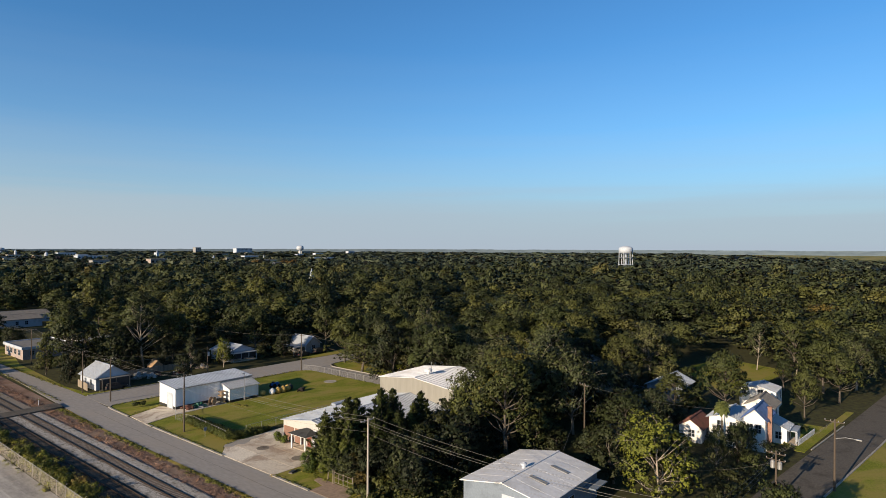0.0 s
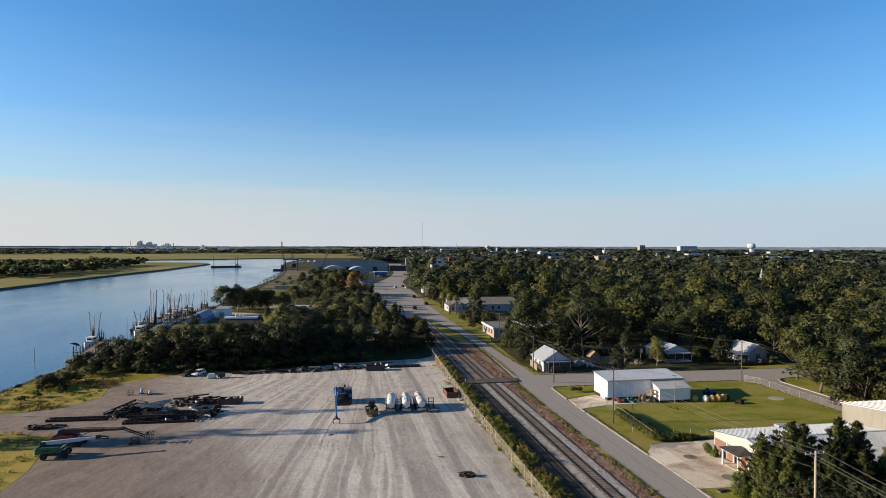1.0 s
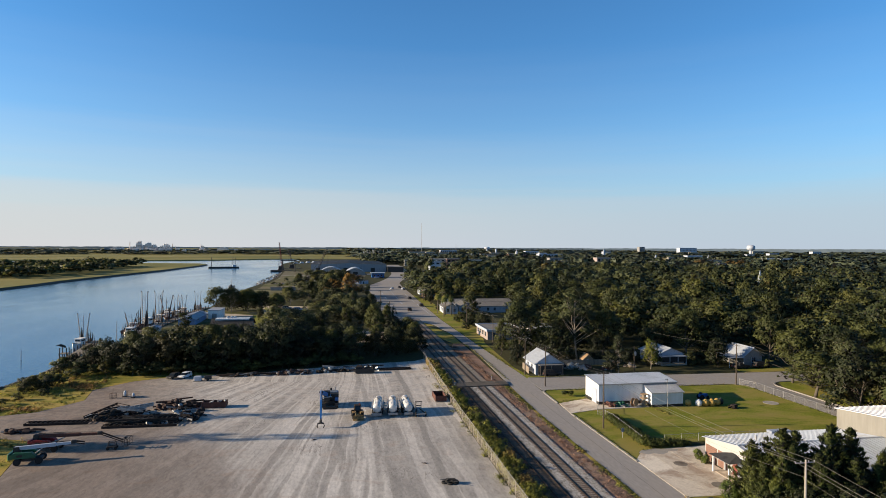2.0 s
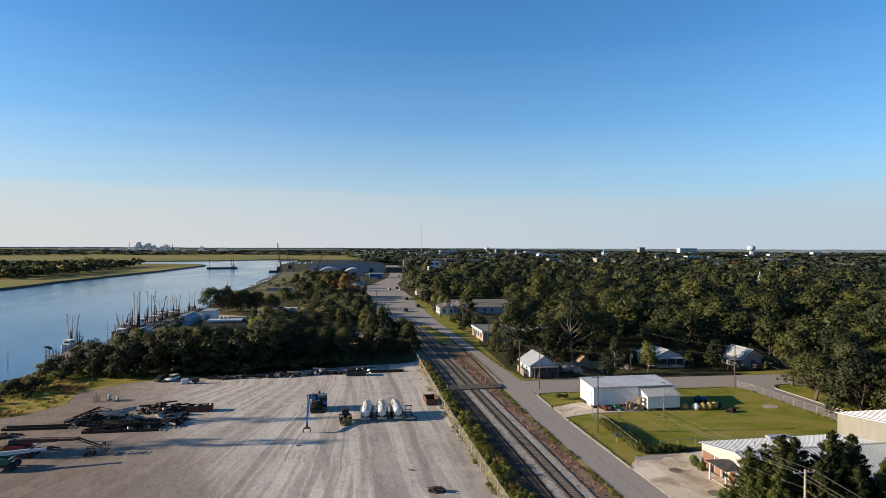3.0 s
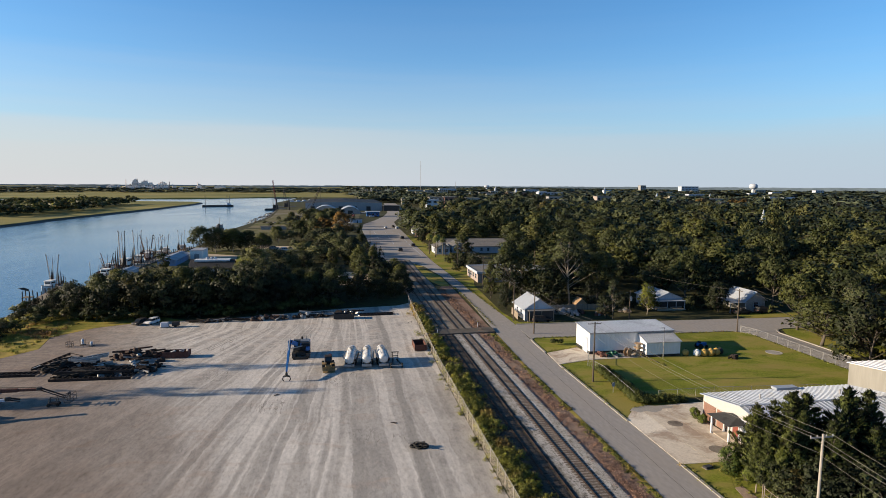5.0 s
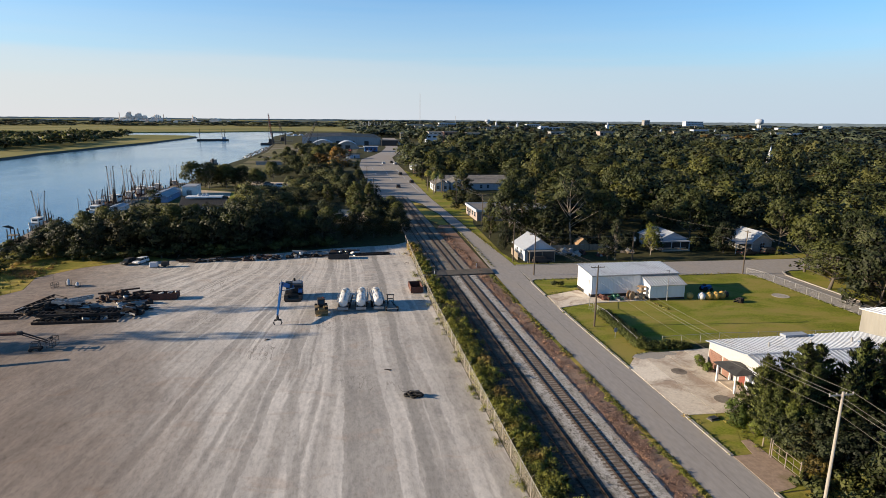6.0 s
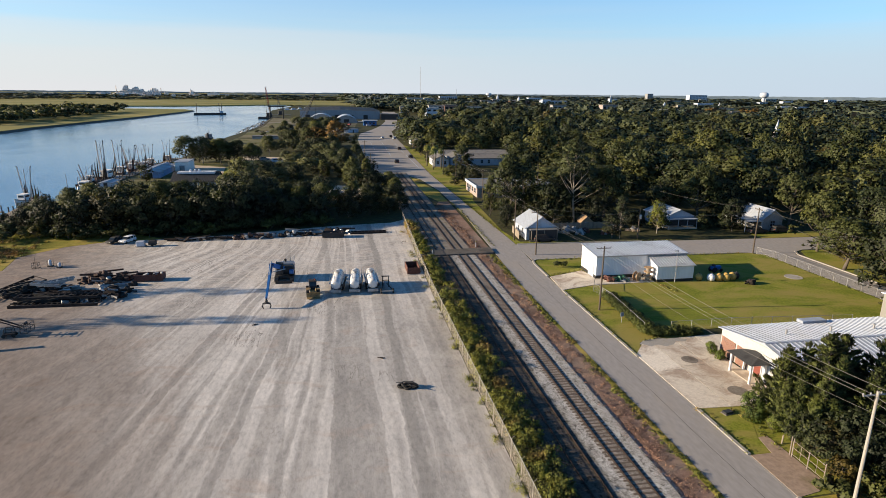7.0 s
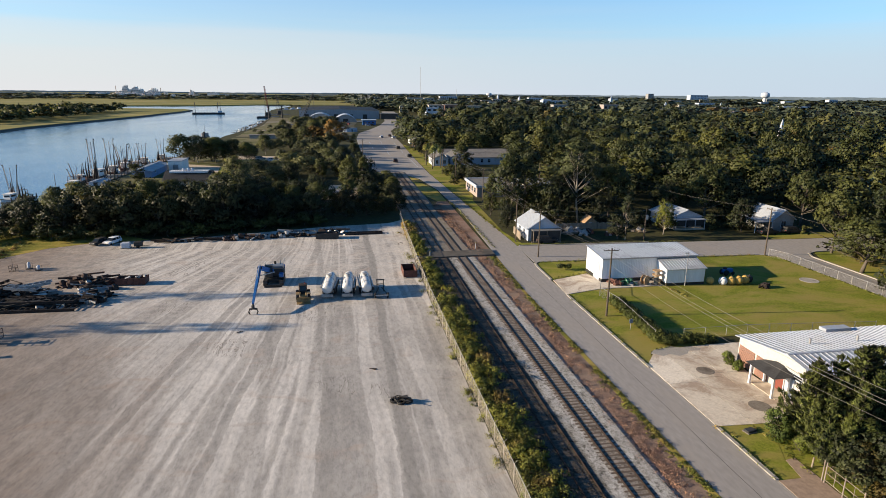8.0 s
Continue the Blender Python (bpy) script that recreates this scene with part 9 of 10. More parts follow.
def open_bin(name, label, x, y, lx, ly, h, material, turn=0.0, fill=0):
    """A steel container with an open top, ribbed sides and things inside."""
    e = thing(name, label, "container", pose(x, y, 0.03, 0, 0, turn))
    part("floor_plate", Geo().box(-lx / 2, lx / 2, -ly / 2, ly / 2, 0.1, 0.18), material, e)
    part("long_side", Geo().box(-lx / 2, lx / 2, -ly / 2, -ly / 2 + 0.07, 0.18, h), material, e)
    part("long_side", Geo().box(-lx / 2, lx / 2, ly / 2 - 0.07, ly / 2, 0.18, h), material, e)
    part("end", Geo().box(-lx / 2, -lx / 2 + 0.07, -ly / 2 + 0.07, ly / 2 - 0.07, 0.18, h), material, e)
    part("end", Geo().box(lx / 2 - 0.07, lx / 2, -ly / 2 + 0.07, ly / 2 - 0.07, 0.18, h), material, e)
    for s in (-1, 1):
        part("skid", Geo().box(-lx / 2 + 0.1, lx / 2 - 0.1, s * ly * 0.3 - 0.08, s * ly * 0.3 + 0.08, 0, 0.1), M_DARK, e)
        n = max(2, int(lx / 0.8))
        for k in range(n + 1):
            u = -lx / 2 + lx * k / n
            part("rib", Geo().box(u - 0.05, u + 0.05, s * ly / 2 - 0.05 * (s < 0) - 0.0, s * ly / 2 + 0.05 * (s > 0) + 0.0, 0.15, h + 0.04), material, e)
    rng = random.Random(int(lx * 10))
    for k in range(fill):
        q = pose(rng.uniform(-0.42, 0.42) * lx, rng.uniform(-0.3, 0.3) * ly, h * rng.uniform(0.6, 1.0), rng.uniform(-30, 30), rng.uniform(-30, 30), rng.uniform(0, 180))
        part("scrap_piece", Geo().obox(q, rng.uniform(0.3, 0.9), rng.uniform(0.2, 0.5), rng.uniform(0.06, 0.3), 0.02), rng.choice((M_SCRAP, M_RUST_DARK, M_STEEL)), e)
    return e


open_bin("skip_bin", "rust-red open steel skip", 19.2, 102.2, 2.2, 4.2, 1.2, M_RUST)
open_bin("skip_bin", "long rust-red open container of scrap", -25.1, 103.0, 4.4, 1.9, 1.15, M_RUST, -1, 14)


def heap(name, label, rng, bars, plates, lx, ly, top, material, m, pale=0.1):
    """A pile of steel: beams and plates thrown over one another, each a part."""
    e = thing(name, label, "scrap heap", m)
    for k in range(bars):
        x, y = rng.uniform(-lx, lx) / 2, rng.uniform(-ly, ly) / 2
        z = 0.12 + top * max(0.05, 1 - (2 * x / lx) ** 2 * 0.5 - (2 * y / ly) ** 2 * 0.6) * rng.random()
        ln = rng.uniform(0.25, 0.75) * max(lx, ly) * 0.6
        q = pose(x, y, z, 0, rng.uniform(-9, 9), (0 if lx > ly else 90) + rng.gauss(0, 16))
        w, h = rng.uniform(0.12, 0.3), rng.uniform(0.1, 0.28)
        g = Geo().obox(q, ln, w, 0.04).obox(q @ pose(0, 0, h / 2), ln, 0.05, h).obox(q @ pose(0, 0, h), ln, w, 0.04)
        part("beam", g, material if rng.random() > pale else M_STEEL, e)
    for k in range(plates):
        x, y = rng.uniform(-lx, lx) * 0.45, rng.uniform(-ly, ly) * 0.45
        z = 0.15 + top * 0.8 * max(0.1, 1 - (2 * x / lx) ** 2 - (2 * y / ly) ** 2) * rng.random()
        q = pose(x, y, z, rng.uniform(-25, 25), rng.uniform(-25, 25), rng.uniform(0, 180))
        if rng.random() < 0.3:
            g = Geo().lathe(q, [(0.35, -0.5), (0.4, -0.3), (0.4, 0.3), (0.35, 0.5)], 10)
        else:
            g = Geo().obox(q, rng.uniform(0.6, 1.8), rng.uniform(0.4, 1.1), rng.uniform(0.06, 0.5), 0.03)
        part("plate", g, material if rng.random() > pale else M_STEEL, e)
    return e


def deck_frame(name, label, x, y, lx, ly, z, turn, material, tilt=0.0):
    """A ladder-like steel frame, as of a conveyor or trailer deck."""
    e = thing(name, label, "steel frame", pose(x, y, z, 0, tilt, turn))
    for s in (-1, 1):
        part("side_beam", Geo().obox(pose(0, s * ly / 2, 0.2), lx, 0.12, 0.4), material, e)
    n = int(lx / 0.8)
    for k in range(n + 1):
        part("rung", Geo().obox(pose(-lx / 2 + lx * k / n, 0, 0.3), 0.1, ly - 0.12, 0.1), material, e)
    return e


_rng = random.Random(71)
deck_frame("conveyor_frame", "long dark steel ladder frame lying flat", -49.8, 95.7, 10.4, 1.6, 0.05, -2, M_SCRAP)
deck_frame("conveyor_frame", "long dark steel frame on the scrap rows", -35.2, 92.2, 12.2, 1.7, 0.05, -1.5, M_SCRAP)
deck_frame("conveyor_frame", "dark steel frame stacked over another", -35.4, 93.6, 11.5, 1.6, 0.75, -2.5, M_SCRAP)
deck_frame("conveyor_frame", "dark tilted steel screen frame", -43.2, 99.4, 6.5, 3.6, 0.7, 52, M_SCRAP, -9)
deck_frame("conveyor_frame", "dark steel walkway frame among scrap", -33.8, 96.2, 9.0, 1.4, 0.3, -6, M_SCRAP)
deck_frame("conveyor_frame", "pale galvanised grating thrown on the scrap", -38.6, 98.2, 4.6, 1.3, 1.35, -8, M_STEEL, 4)
deck_frame("conveyor_frame", "pale galvanised grating thrown on the scrap", -37.2, 99.2, 4.0, 1.2, 1.5, 14, M_STEEL, -6)
heap("scrap_heap", "tangle of black pipes and angle iron", _rng, 30, 8, 9.5, 2.0, 1.0, M_BLACK, pose(-35.4, 93.4, 0.03, 0, 0, -2), pale=0.14)
heap("scrap_heap", "dark steel beams under a tilted screen frame", _rng, 24, 14, 6.5, 4.5, 1.5, M_BLACK, pose(-42.4, 98.6, 0.03, 0, 0, 40), pale=0.03)
heap("scrap_heap", "torn sheet and pipe ends beside the scrap rows", _rng, 14, 16, 4.5, 3.2, 1.0, M_SCRAP, pose(-28.8, 95.0, 0.03, 0, 0, -25), pale=0.3)
heap("scrap_heap", "scattered low scrap on the grass edge", _rng, 12, 8, 5.0, 1.6, 0.4, M_RUST_DARK, pose(-53.6, 91.4, 0.03, 0, 0, 4), pale=0.05)
heap("scrap_heap", "dark heap of scrapped steel beams and machine parts", _rng, 20, 16, 10, 3.0, 0.8, M_SCRAP, pose(-34.5, 95.4, 0.03, 0, 0, -2), pale=0.12)
heap("scrap_heap", "heap of dark steel plates and pale sheet", _rng, 12, 18, 6.5, 3.2, 1.2, M_SCRAP, pose(-39.0, 99.4, 0.03, 0, 0, -4), pale=0.22)
heap("scrap_heap", "heap of rusty brown machine parts and drums", _rng, 22, 40, 8, 3.6, 1.5, M_RUST_DARK, pose(-32.0, 103.6, 0.03, 0, 0, 3), pale=0.04)
heap("scrap_heap", "scattered dark scrap metal pieces on concrete", _rng, 8, 18, 6, 5, 0.8, M_SCRAP, pose(-29.2, 98.6, 0.03), pale=0.2)
_e = thing("scrap_heap", "low dark pile of tyres, straps and tubes", "scrap heap", pose(13.3, 59.2, 0.03, 0, 0, -14))
for _x, _y, _z, _a, _b in ((-0.75, 0.1, 0.1, 0, 0), (0.0, -0.15, 0.1, 0, 0), (0.7, 0.15, 0.1, 0, 0), (-0.3, 0.1, 0.33, 12, 8), (0.45, 0.0, 0.34, -10, 14)):
    part("tyre", Geo().lathe(pose(_x, _y, _z, _a, _b), [(0.24, -0.09), (0.42, -0.1), (0.46, -0.04), (0.46, 0.06), (0.42, 0.12), (0.24, 0.11), (0.22, 0.0), (0.24, -0.09)], 14), M_BLACK, _e)
for _k in range(9):
    _q = pose(_rng.uniform(-0.7, 0.7), _rng.uniform(-0.35, 0.35), 0.42 + 0.05 * (_k % 4), 0, _rng.uniform(-14, 14), _rng.gauss(0, 30))
    part("strap", Geo().obox(_q, _rng.uniform(0.8, 1.8), 0.07, 0.05), M_DARK if _k % 3 else M_SCRAP, _e)
_e = thing("steel_hoop", "bent dark steel tube resting on a small pile", "scrap", pose(13.6, 59.3, 0.03))
part("tube", Geo().tube([(-0.9, 0.3, 0.3), (-0.5, 0.1, 0.6), (0.3, -0.2, 0.6), (0.8, -0.35, 0.3)], 0.1, 0.09, 8), M_DARK, _e)
heap("scrap_heap", "row of dark scrap along the yard's back edge", _rng, 16, 6, 13, 1.4, 0.5, M_SCRAP, pose(-22.0, 130.4, 0.03, 0, 0, 3), pale=0.02)
heap("scrap_heap", "row of mixed rusty scrap at the tree line", _rng, 10, 30, 9, 2.4, 1.1, M_RUST_DARK, pose(-11.8, 131.2, 0.03, 0, 0, 3), pale=0.12)
heap("scrap_heap", "row of pale and dark scrap at the tree line", _rng, 10, 34, 9, 2.6, 1.3, M_SCRAP, pose(-2.4, 132.6, 0.03, 0, 0, 4), pale=0.3)
heap("scrap_heap", "mixed scrap with pale tanks at the tree line", _rng, 10, 30, 7, 3.0, 1.5, M_SCRAP, pose(6.2, 133.6, 0.03, 0, 0, 2), pale=0.35)
open_bin("skip_bin", "low dark open skip at the tree line", 5.2, 130.0, 4.6, 2.2, 1.2, M_DARK, -2, 12)
deck_frame("conveyor_frame", "low dark steel frame at the tree line", 13.0, 132.8, 8.0, 1.4, 0.05, 2, M_SCRAP)
for _x, _y, _r, _h in ((-44.9, 113.9, 0.26, 1.15), (-43.0, 112.9, 0.26, 0.8)):
    _e = thing("gas_bottle_cage", "small white tank in a steel cage on the yard", "tank", pose(_x, _y, 0.03), "small white tanks")
    part("tank", Geo().lathe(pose(0, 0, 0.12), [(_r * 0.5, 0), (_r, 0.12), (_r, _h * 0.75), (_r * 0.6, _h * 0.95), (0.08, _h)], 12), M_WHITE, _e, smooth=True)
    part("skid", Geo().box(-0.42, 0.42, -0.36, 0.36, 0, 0.12), M_DARK, _e)
    for _sx, _sy in ((-0.38, -0.32), (0.38, -0.32), (0.38, 0.32), (-0.38, 0.32)):
        part("cage_post", Geo().cone((_sx, _sy, 0.1), (_sx, _sy, _h), 0.03, 0.03, 5), M_DARK, _e)
_e = thing("steel_cage", "empty dark steel cage with a thin mast", "cage", pose(-46.8, 112.8, 0.03))
for _sx, _sy in ((-0.5, -0.4), (0.5, -0.4), (0.5, 0.4), (-0.5, 0.4)):
    part("cage_post", Geo().cone((_sx, _sy, 0), (_sx, _sy, 1.0), 0.035, 0.035, 5), M_DARK, _e)
for _z in (0.12, 0.55, 1.0):
    part("cage_rail", Geo().tube([(-0.5, -0.4, _z), (0.5, -0.4, _z), (0.5, 0.4, _z), (-0.5, 0.4, _z), (-0.5, -0.4, _z)], 0.03, 0.03, 5), M_DARK, _e)
part("mast", Geo().cone((-0.1, 0, 0), (0, 0, 2.2), 0.03, 0.02, 5), M_DARK, _e)
_e = thing("sawhorse", "small dark trestle by the fence end", "sawhorse", pose(19.9, 122.4, 0.03, 0, 0, 35) @ Matrix.Scale(0.42, 4))
part("rail", Geo().obox(pose(0, 0, 1.0), 2.6, 0.1, 0.14), M_SCRAP, _e)
for _x in (-1.1, 1.1):
    for _s in (-1, 1):
        part("leg", Geo().cone((_x, _s * 0.45, 0), (_x, 0, 1.0), 0.05, 0.05, 5), M_SCRAP, _e)
for _x, _y in ((-5.3, 80.1), (10.9, 67.0)):
    _e = thing("debris", "small bits of dark debris on the concrete", "debris", pose(_x, _y, 0.03, 0, 0, _x * 30))
    part("plank", Geo().obox(pose(0, 0, 0.04), 0.8, 0.12, 0.05), M_SCRAP, _e)
    part("plank", Geo().obox(pose(0.2, 0.1, 0.09, 0, 4, 25), 0.6, 0.1, 0.04), M_SCRAP, _e)


def boom_lift(x, y, turn, paint, boom_paint, label, reach, arm, basket):
    """A self-propelled lift with its boom lowered; arm: forward and down steps of the folded jib."""
    e = thing("boom_lift", label, "boom lift", pose(x, y, 0.03, 0, 0, turn), "boom lifts")
    for sx in (-1.35, 1.35):
        part("axle", Geo().cone((sx, -0.9, 0.48), (sx, 0.9, 0.48), 0.09, 0.09, 8), M_DARK, e)
        for sy in (-1.0, 1.0):
            wheel(e, pose(sx, sy, 0.48), 0.48, 0.36)
    part("chassis", Geo().obox(pose(0, 0, 0.62), 3.3, 1.3, 0.34, 0.06), M_DARK, e, "dark steel chassis")
    part("slew_ring", Geo().lathe(pose(-0.3, 0, 0.79), [(0.55, 0), (0.55, 0.16), (0.05, 0.16)], 16), M_DARK, e)
    for sy in (-0.78, 0.78):
        hood = part("hood", Geo().extrude(pose(-0.5, sy, 0), [(-1.75, 0.98), (1.35, 0.92), (1.5, 1.15), (0.9, 1.72), (-1.2, 1.8), (-1.75, 1.55)], 0.62), paint, e)
        part("vent", Geo().obox(pose(-1.0, sy + math.copysign(0.315, sy), 1.35), 0.7, 0.02, 0.3), M_DARK, hood)
    part("counterweight", Geo().obox(pose(-2.25, 0, 1.35), 0.55, 2.1, 0.95, 0.15), paint, e)
    part("turret_post", Geo().extrude(pose(-1.5, 0, 0), [(-0.6, 0.95), (0.5, 0.95), (0.2, 2.45), (-0.45, 2.45)], 0.7), M_DARK, e)
    a, b = Vector((-1.9, 0, 2.2)), Vector((reach, 0, 2.35))
    q = (b - a).to_track_quat("X", "Z").to_matrix().to_4x4()
    half = a.lerp(b, 0.5)
    part("boom", Geo().obox(Matrix.Translation(a.lerp(b, 0.36)) @ q, (b - a).length * 0.72, 0.42, 0.5, 0.04), boom_paint, e, "telescopic steel boom")
    part("inner_boom", Geo().obox(Matrix.Translation(a.lerp(b, 0.84)) @ q, (b - a).length * 0.32, 0.3, 0.36, 0.03), boom_paint, e)
    part("lift_cylinder", Geo().cone((0.4, 0, 1.1), (half.x, 0, half.z - 0.25), 0.1, 0.07, 8), M_STEEL, e)
    part("hose_bundle", Geo().tube([(a.x + 0.4, 0.24, 2.5), (half.x, 0.24, 2.62), (b.x, 0.2, 2.55), (b.x + 0.3, 0.1, 2.2)], 0.05, 0.04, 5), M_BLACK, e)
    knuckle = b + Vector((0.3, 0, 0.12))
    part("knuckle", Geo().obox(Matrix.Translation(knuckle), 0.7, 0.4, 0.5, 0.08), M_DARK, e)
    tip = knuckle + Vector(arm)
    part("jib", Geo().cone(knuckle + Vector((0, 0.1, 0.1)), tip + Vector((0, 0.1, 0.12)), 0.13, 0.1, 4).cone(knuckle + Vector((0, -0.1, -0.12)), tip + Vector((0, -0.1, -0.1)), 0.08, 0.08, 4), M_SCRAP, e, "dark folded jib arms")
    if basket:
        z = tip.z - 0.55
        floor = part("basket_floor", Geo().obox(pose(tip.x + 0.6, 0, z), 0.85, 1.8, 0.07), M_DARK, e)
        rail = Geo()
        for sx in (0.2, 1.0):
            for sy in (-0.88, 0, 0.88):
                rail.cone((tip.x + sx, sy, z), (tip.x + sx, sy, z + 1.1), 0.035, 0.035, 5)
        for dz in (0.55, 1.1):
            rail.tube([(tip.x + 0.2, -0.88, z + dz), (tip.x + 1.0, -0.88, z + dz), (tip.x + 1.0, 0.88, z + dz), (tip.x + 0.2, 0.88, z + dz), (tip.x + 0.2, -0.88, z + dz)], 0.035, 0.035, 5)
        part("basket_rail", rail, M_DARK, floor)
        part("control_box", Geo().obox(pose(tip.x + 0.35, 0.3, z + 1.0), 0.2, 0.6, 0.3, 0.04), M_DARK, floor)
    return e


boom_lift(-45.3, 76.3, 9, M_GREEN, M_WHITE, "green self-propelled boom lift with pale lowered boom", 5.2, (1.4, 0, -0.35), False)
boom_lift(-45.2, 81.5, -4, M_RED, M_RUST, "red boom lift with long lowered boom and basket", 7.2, (3.4, 0, -1.35), True)
_e = thing("work_cradle", "dark steel cradle on small wheels beside the lift", "cradle", pose(-35.8, 80.5, 0.03, 0, 0, 8))
for _sx in (-0.55, 0.55):
    for _sy in (-0.4, 0.4):
        wheel(_e, pose(_sx, _sy, 0.24), 0.24, 0.14)
        part("post", Geo().cone((_sx, _sy, 0.3), (_sx * 0.8, _sy, 1.15), 0.05, 0.04, 6), M_DARK, _e)
part("tray", Geo().obox(pose(0, 0, 0.42), 1.4, 0.9, 0.16, 0.03), M_SCRAP, _e)
part("top_rail", Geo().tube([(-0.45, -0.4, 1.15), (0.45, -0.4, 1.15), (0.45, 0.4, 1.15), (-0.45, 0.4, 1.15), (-0.45, -0.4, 1.15)], 0.045, 0.045, 5), M_DARK, _e)


def car(x, y, turn, paint, label, pickup=False, name="car", size=1.0):
    e = thing(name, label, "car", pose(x, y, 0.04, 0, 0, turn) @ Matrix.Scale(size, 4), "parked cars")
    for sx in (-1.35, 1.35):
        for sy in (-0.78, 0.78):
            wheel(e, pose(sx, sy, 0.34), 0.34, 0.22)
    low = [(-2.22, 0.36), (-1.8, 0.3), (1.8, 0.3), (2.2, 0.38), (2.26, 0.62), (2.1, 0.84), (1.0, 0.98), (-2.18, 1.0), (-2.28, 0.7)]
    part("body", Geo().extrude(Matrix(), low, 1.78), paint, e)
    if pickup:
        glass, top = [(0.95, 0.97), (0.25, 1.52), (-0.75, 1.54), (-0.9, 0.97)], (-0.28, 1.05)
    else:
        glass, top = [(1.05, 0.97), (0.35, 1.56), (-1.85, 1.54), (-2.2, 0.97)], (-0.75, 2.2)
    cabin = part("cabin", Geo().extrude(Matrix(), list(reversed(glass)), 1.56), M_GLASS, e, "dark glass cabin")
    part("roof", Geo().obox(pose(top[0], 0, 1.58), top[1], 1.5, 0.1, 0.04), paint, cabin)
    for px in ((0.1, -0.85) if pickup else (-0.45, -1.4, -2.0)):
        part("pillar", Geo().box(px - 0.06, px + 0.06, -0.795, 0.795, 0.98, 1.53), paint, cabin)
    if pickup:
        part("load_bed", Geo().box(-2.15, -1.0, -0.72, 0.72, 1.004, 1.012), M_BLACK, e, "black load bed")
    for sy in (-0.6, 0.6):
        part("headlight", Geo().obox(pose(2.24, sy, 0.75), 0.06, 0.35, 0.14), M_STEEL, e)
        part("tail_light", Geo().obox(pose(-2.24, sy, 0.8), 0.06, 0.2, 0.2), M_RED, e)
    part("bumper", Geo().obox(pose(2.26, 0, 0.45), 0.1, 1.6, 0.2, 0.03), M_DARK, e)
    part("bumper", Geo().obox(pose(-2.26, 0, 0.45), 0.1, 1.6, 0.2, 0.03), M_DARK, e)
    return e


car(-37.2, 130.6, 246, M_ROOF_BRIGHT, "white sport utility car parked at the tree line", size=0.8)
car(-39.7, 130.4, 246, M_DARK, "dark estate car parked at the tree line", size=0.76)
_e = thing("pallet_load", "pale wrapped pallet on the yard", "pallet", pose(-33.4, 126.6, 0.03))
part("pallet", Geo().box(-0.9, 0.9, -0.6, 0.6, 0, 0.14), M_WOOD, _e)
part("load", Geo().obox(pose(0, 0, 0.65), 1.6, 1.1, 1.0, 0.1), M_WHITE, _e)
_e = thing("compressor", "dark wheeled compressor on the yard", "machine", pose(-31.2, 126.8, 0.03))
part("body", Geo().obox(pose(0, 0, 0.75), 1.5, 0.9, 0.9, 0.1), M_DARK, _e)
for _s in (-0.5, 0.5):
    wheel(_e, pose(0, _s, 0.3), 0.3, 0.16)
part("drawbar", Geo().cone((0.7, 0, 0.4), (2.0, 0, 0.3), 0.05, 0.04, 6), M_DARK, _e)
for _x, _y, _t, _p, _l in ((103.0, 121.2, 5, M_DARK, "dark pickup parked before the grey cottage"), (109.5, 121.4, 0, M_DARK, "dark car parked on the front lawn"), (50.2, 120.0, 0, M_DARK, "dark car parked beside the white cottage"), (41.6, 288, 92, M_DARK, "dark car standing on the wide street"), (40.6, 330, 92, M_DARK, "dark car driving side of the street"), (37.5, 410, 95, M_WHITE, "white car on the wide street"), (33, 268, 90, M_DARK, "dark car on the wide street"), (43.8, 420, 95, M_DARK, "dark pickup on the wide street"), (45.0, 405, 95, M_WHITE, "white car on the wide street"), (-20, 275, 20, M_WHITE, "white car on the gravel lot"), (-26, 282, 20, M_GREY, "grey car on the gravel lot"), (-14, 270, 30, M_BLUE, "blue car on the gravel lot"), (6, 186, 20, M_WHITE, "white car behind the trees"), (36, 552, 10, M_WHITE, "white car before the port office"), (40, 553, 15, M_DARK, "dark car before the port office"), (140, 22, 30, M_RED, "red car glimpsed between trees"), (122, 28.9, 80, M_WHITE, "white car beside a pale house")):
    car(_x, _y, _t, _p, _l, "pickup" in _l, "pickup" if "pickup" in _l else "car")


# ---- clutter round the shed ----
def cable_reel(x, y, z, r, w, tip, turn, label):
    """A wooden cable drum; tip 0 lies flat, 90 stands on its rims."""
    m = pose(x, y, z, 0, 0, turn) @ pose(0, 0, 0, tip)
    e = thing("cable_reel", label, "cable reel", m, "wooden cable reels")
    for s in (0, w - 0.08):
        part("flange", Geo().lathe(pose(0, 0, s), [(r * 0.12, 0), (r, 0), (r, 0.08), (r * 0.12, 0.08)], 20), M_WOOD_PALE, e)
    part("drum", Geo().lathe(pose(0, 0, 0.08), [(r * 0.5, 0), (r * 0.5, w - 0.16)], 14), M_WOOD, e)
    return e


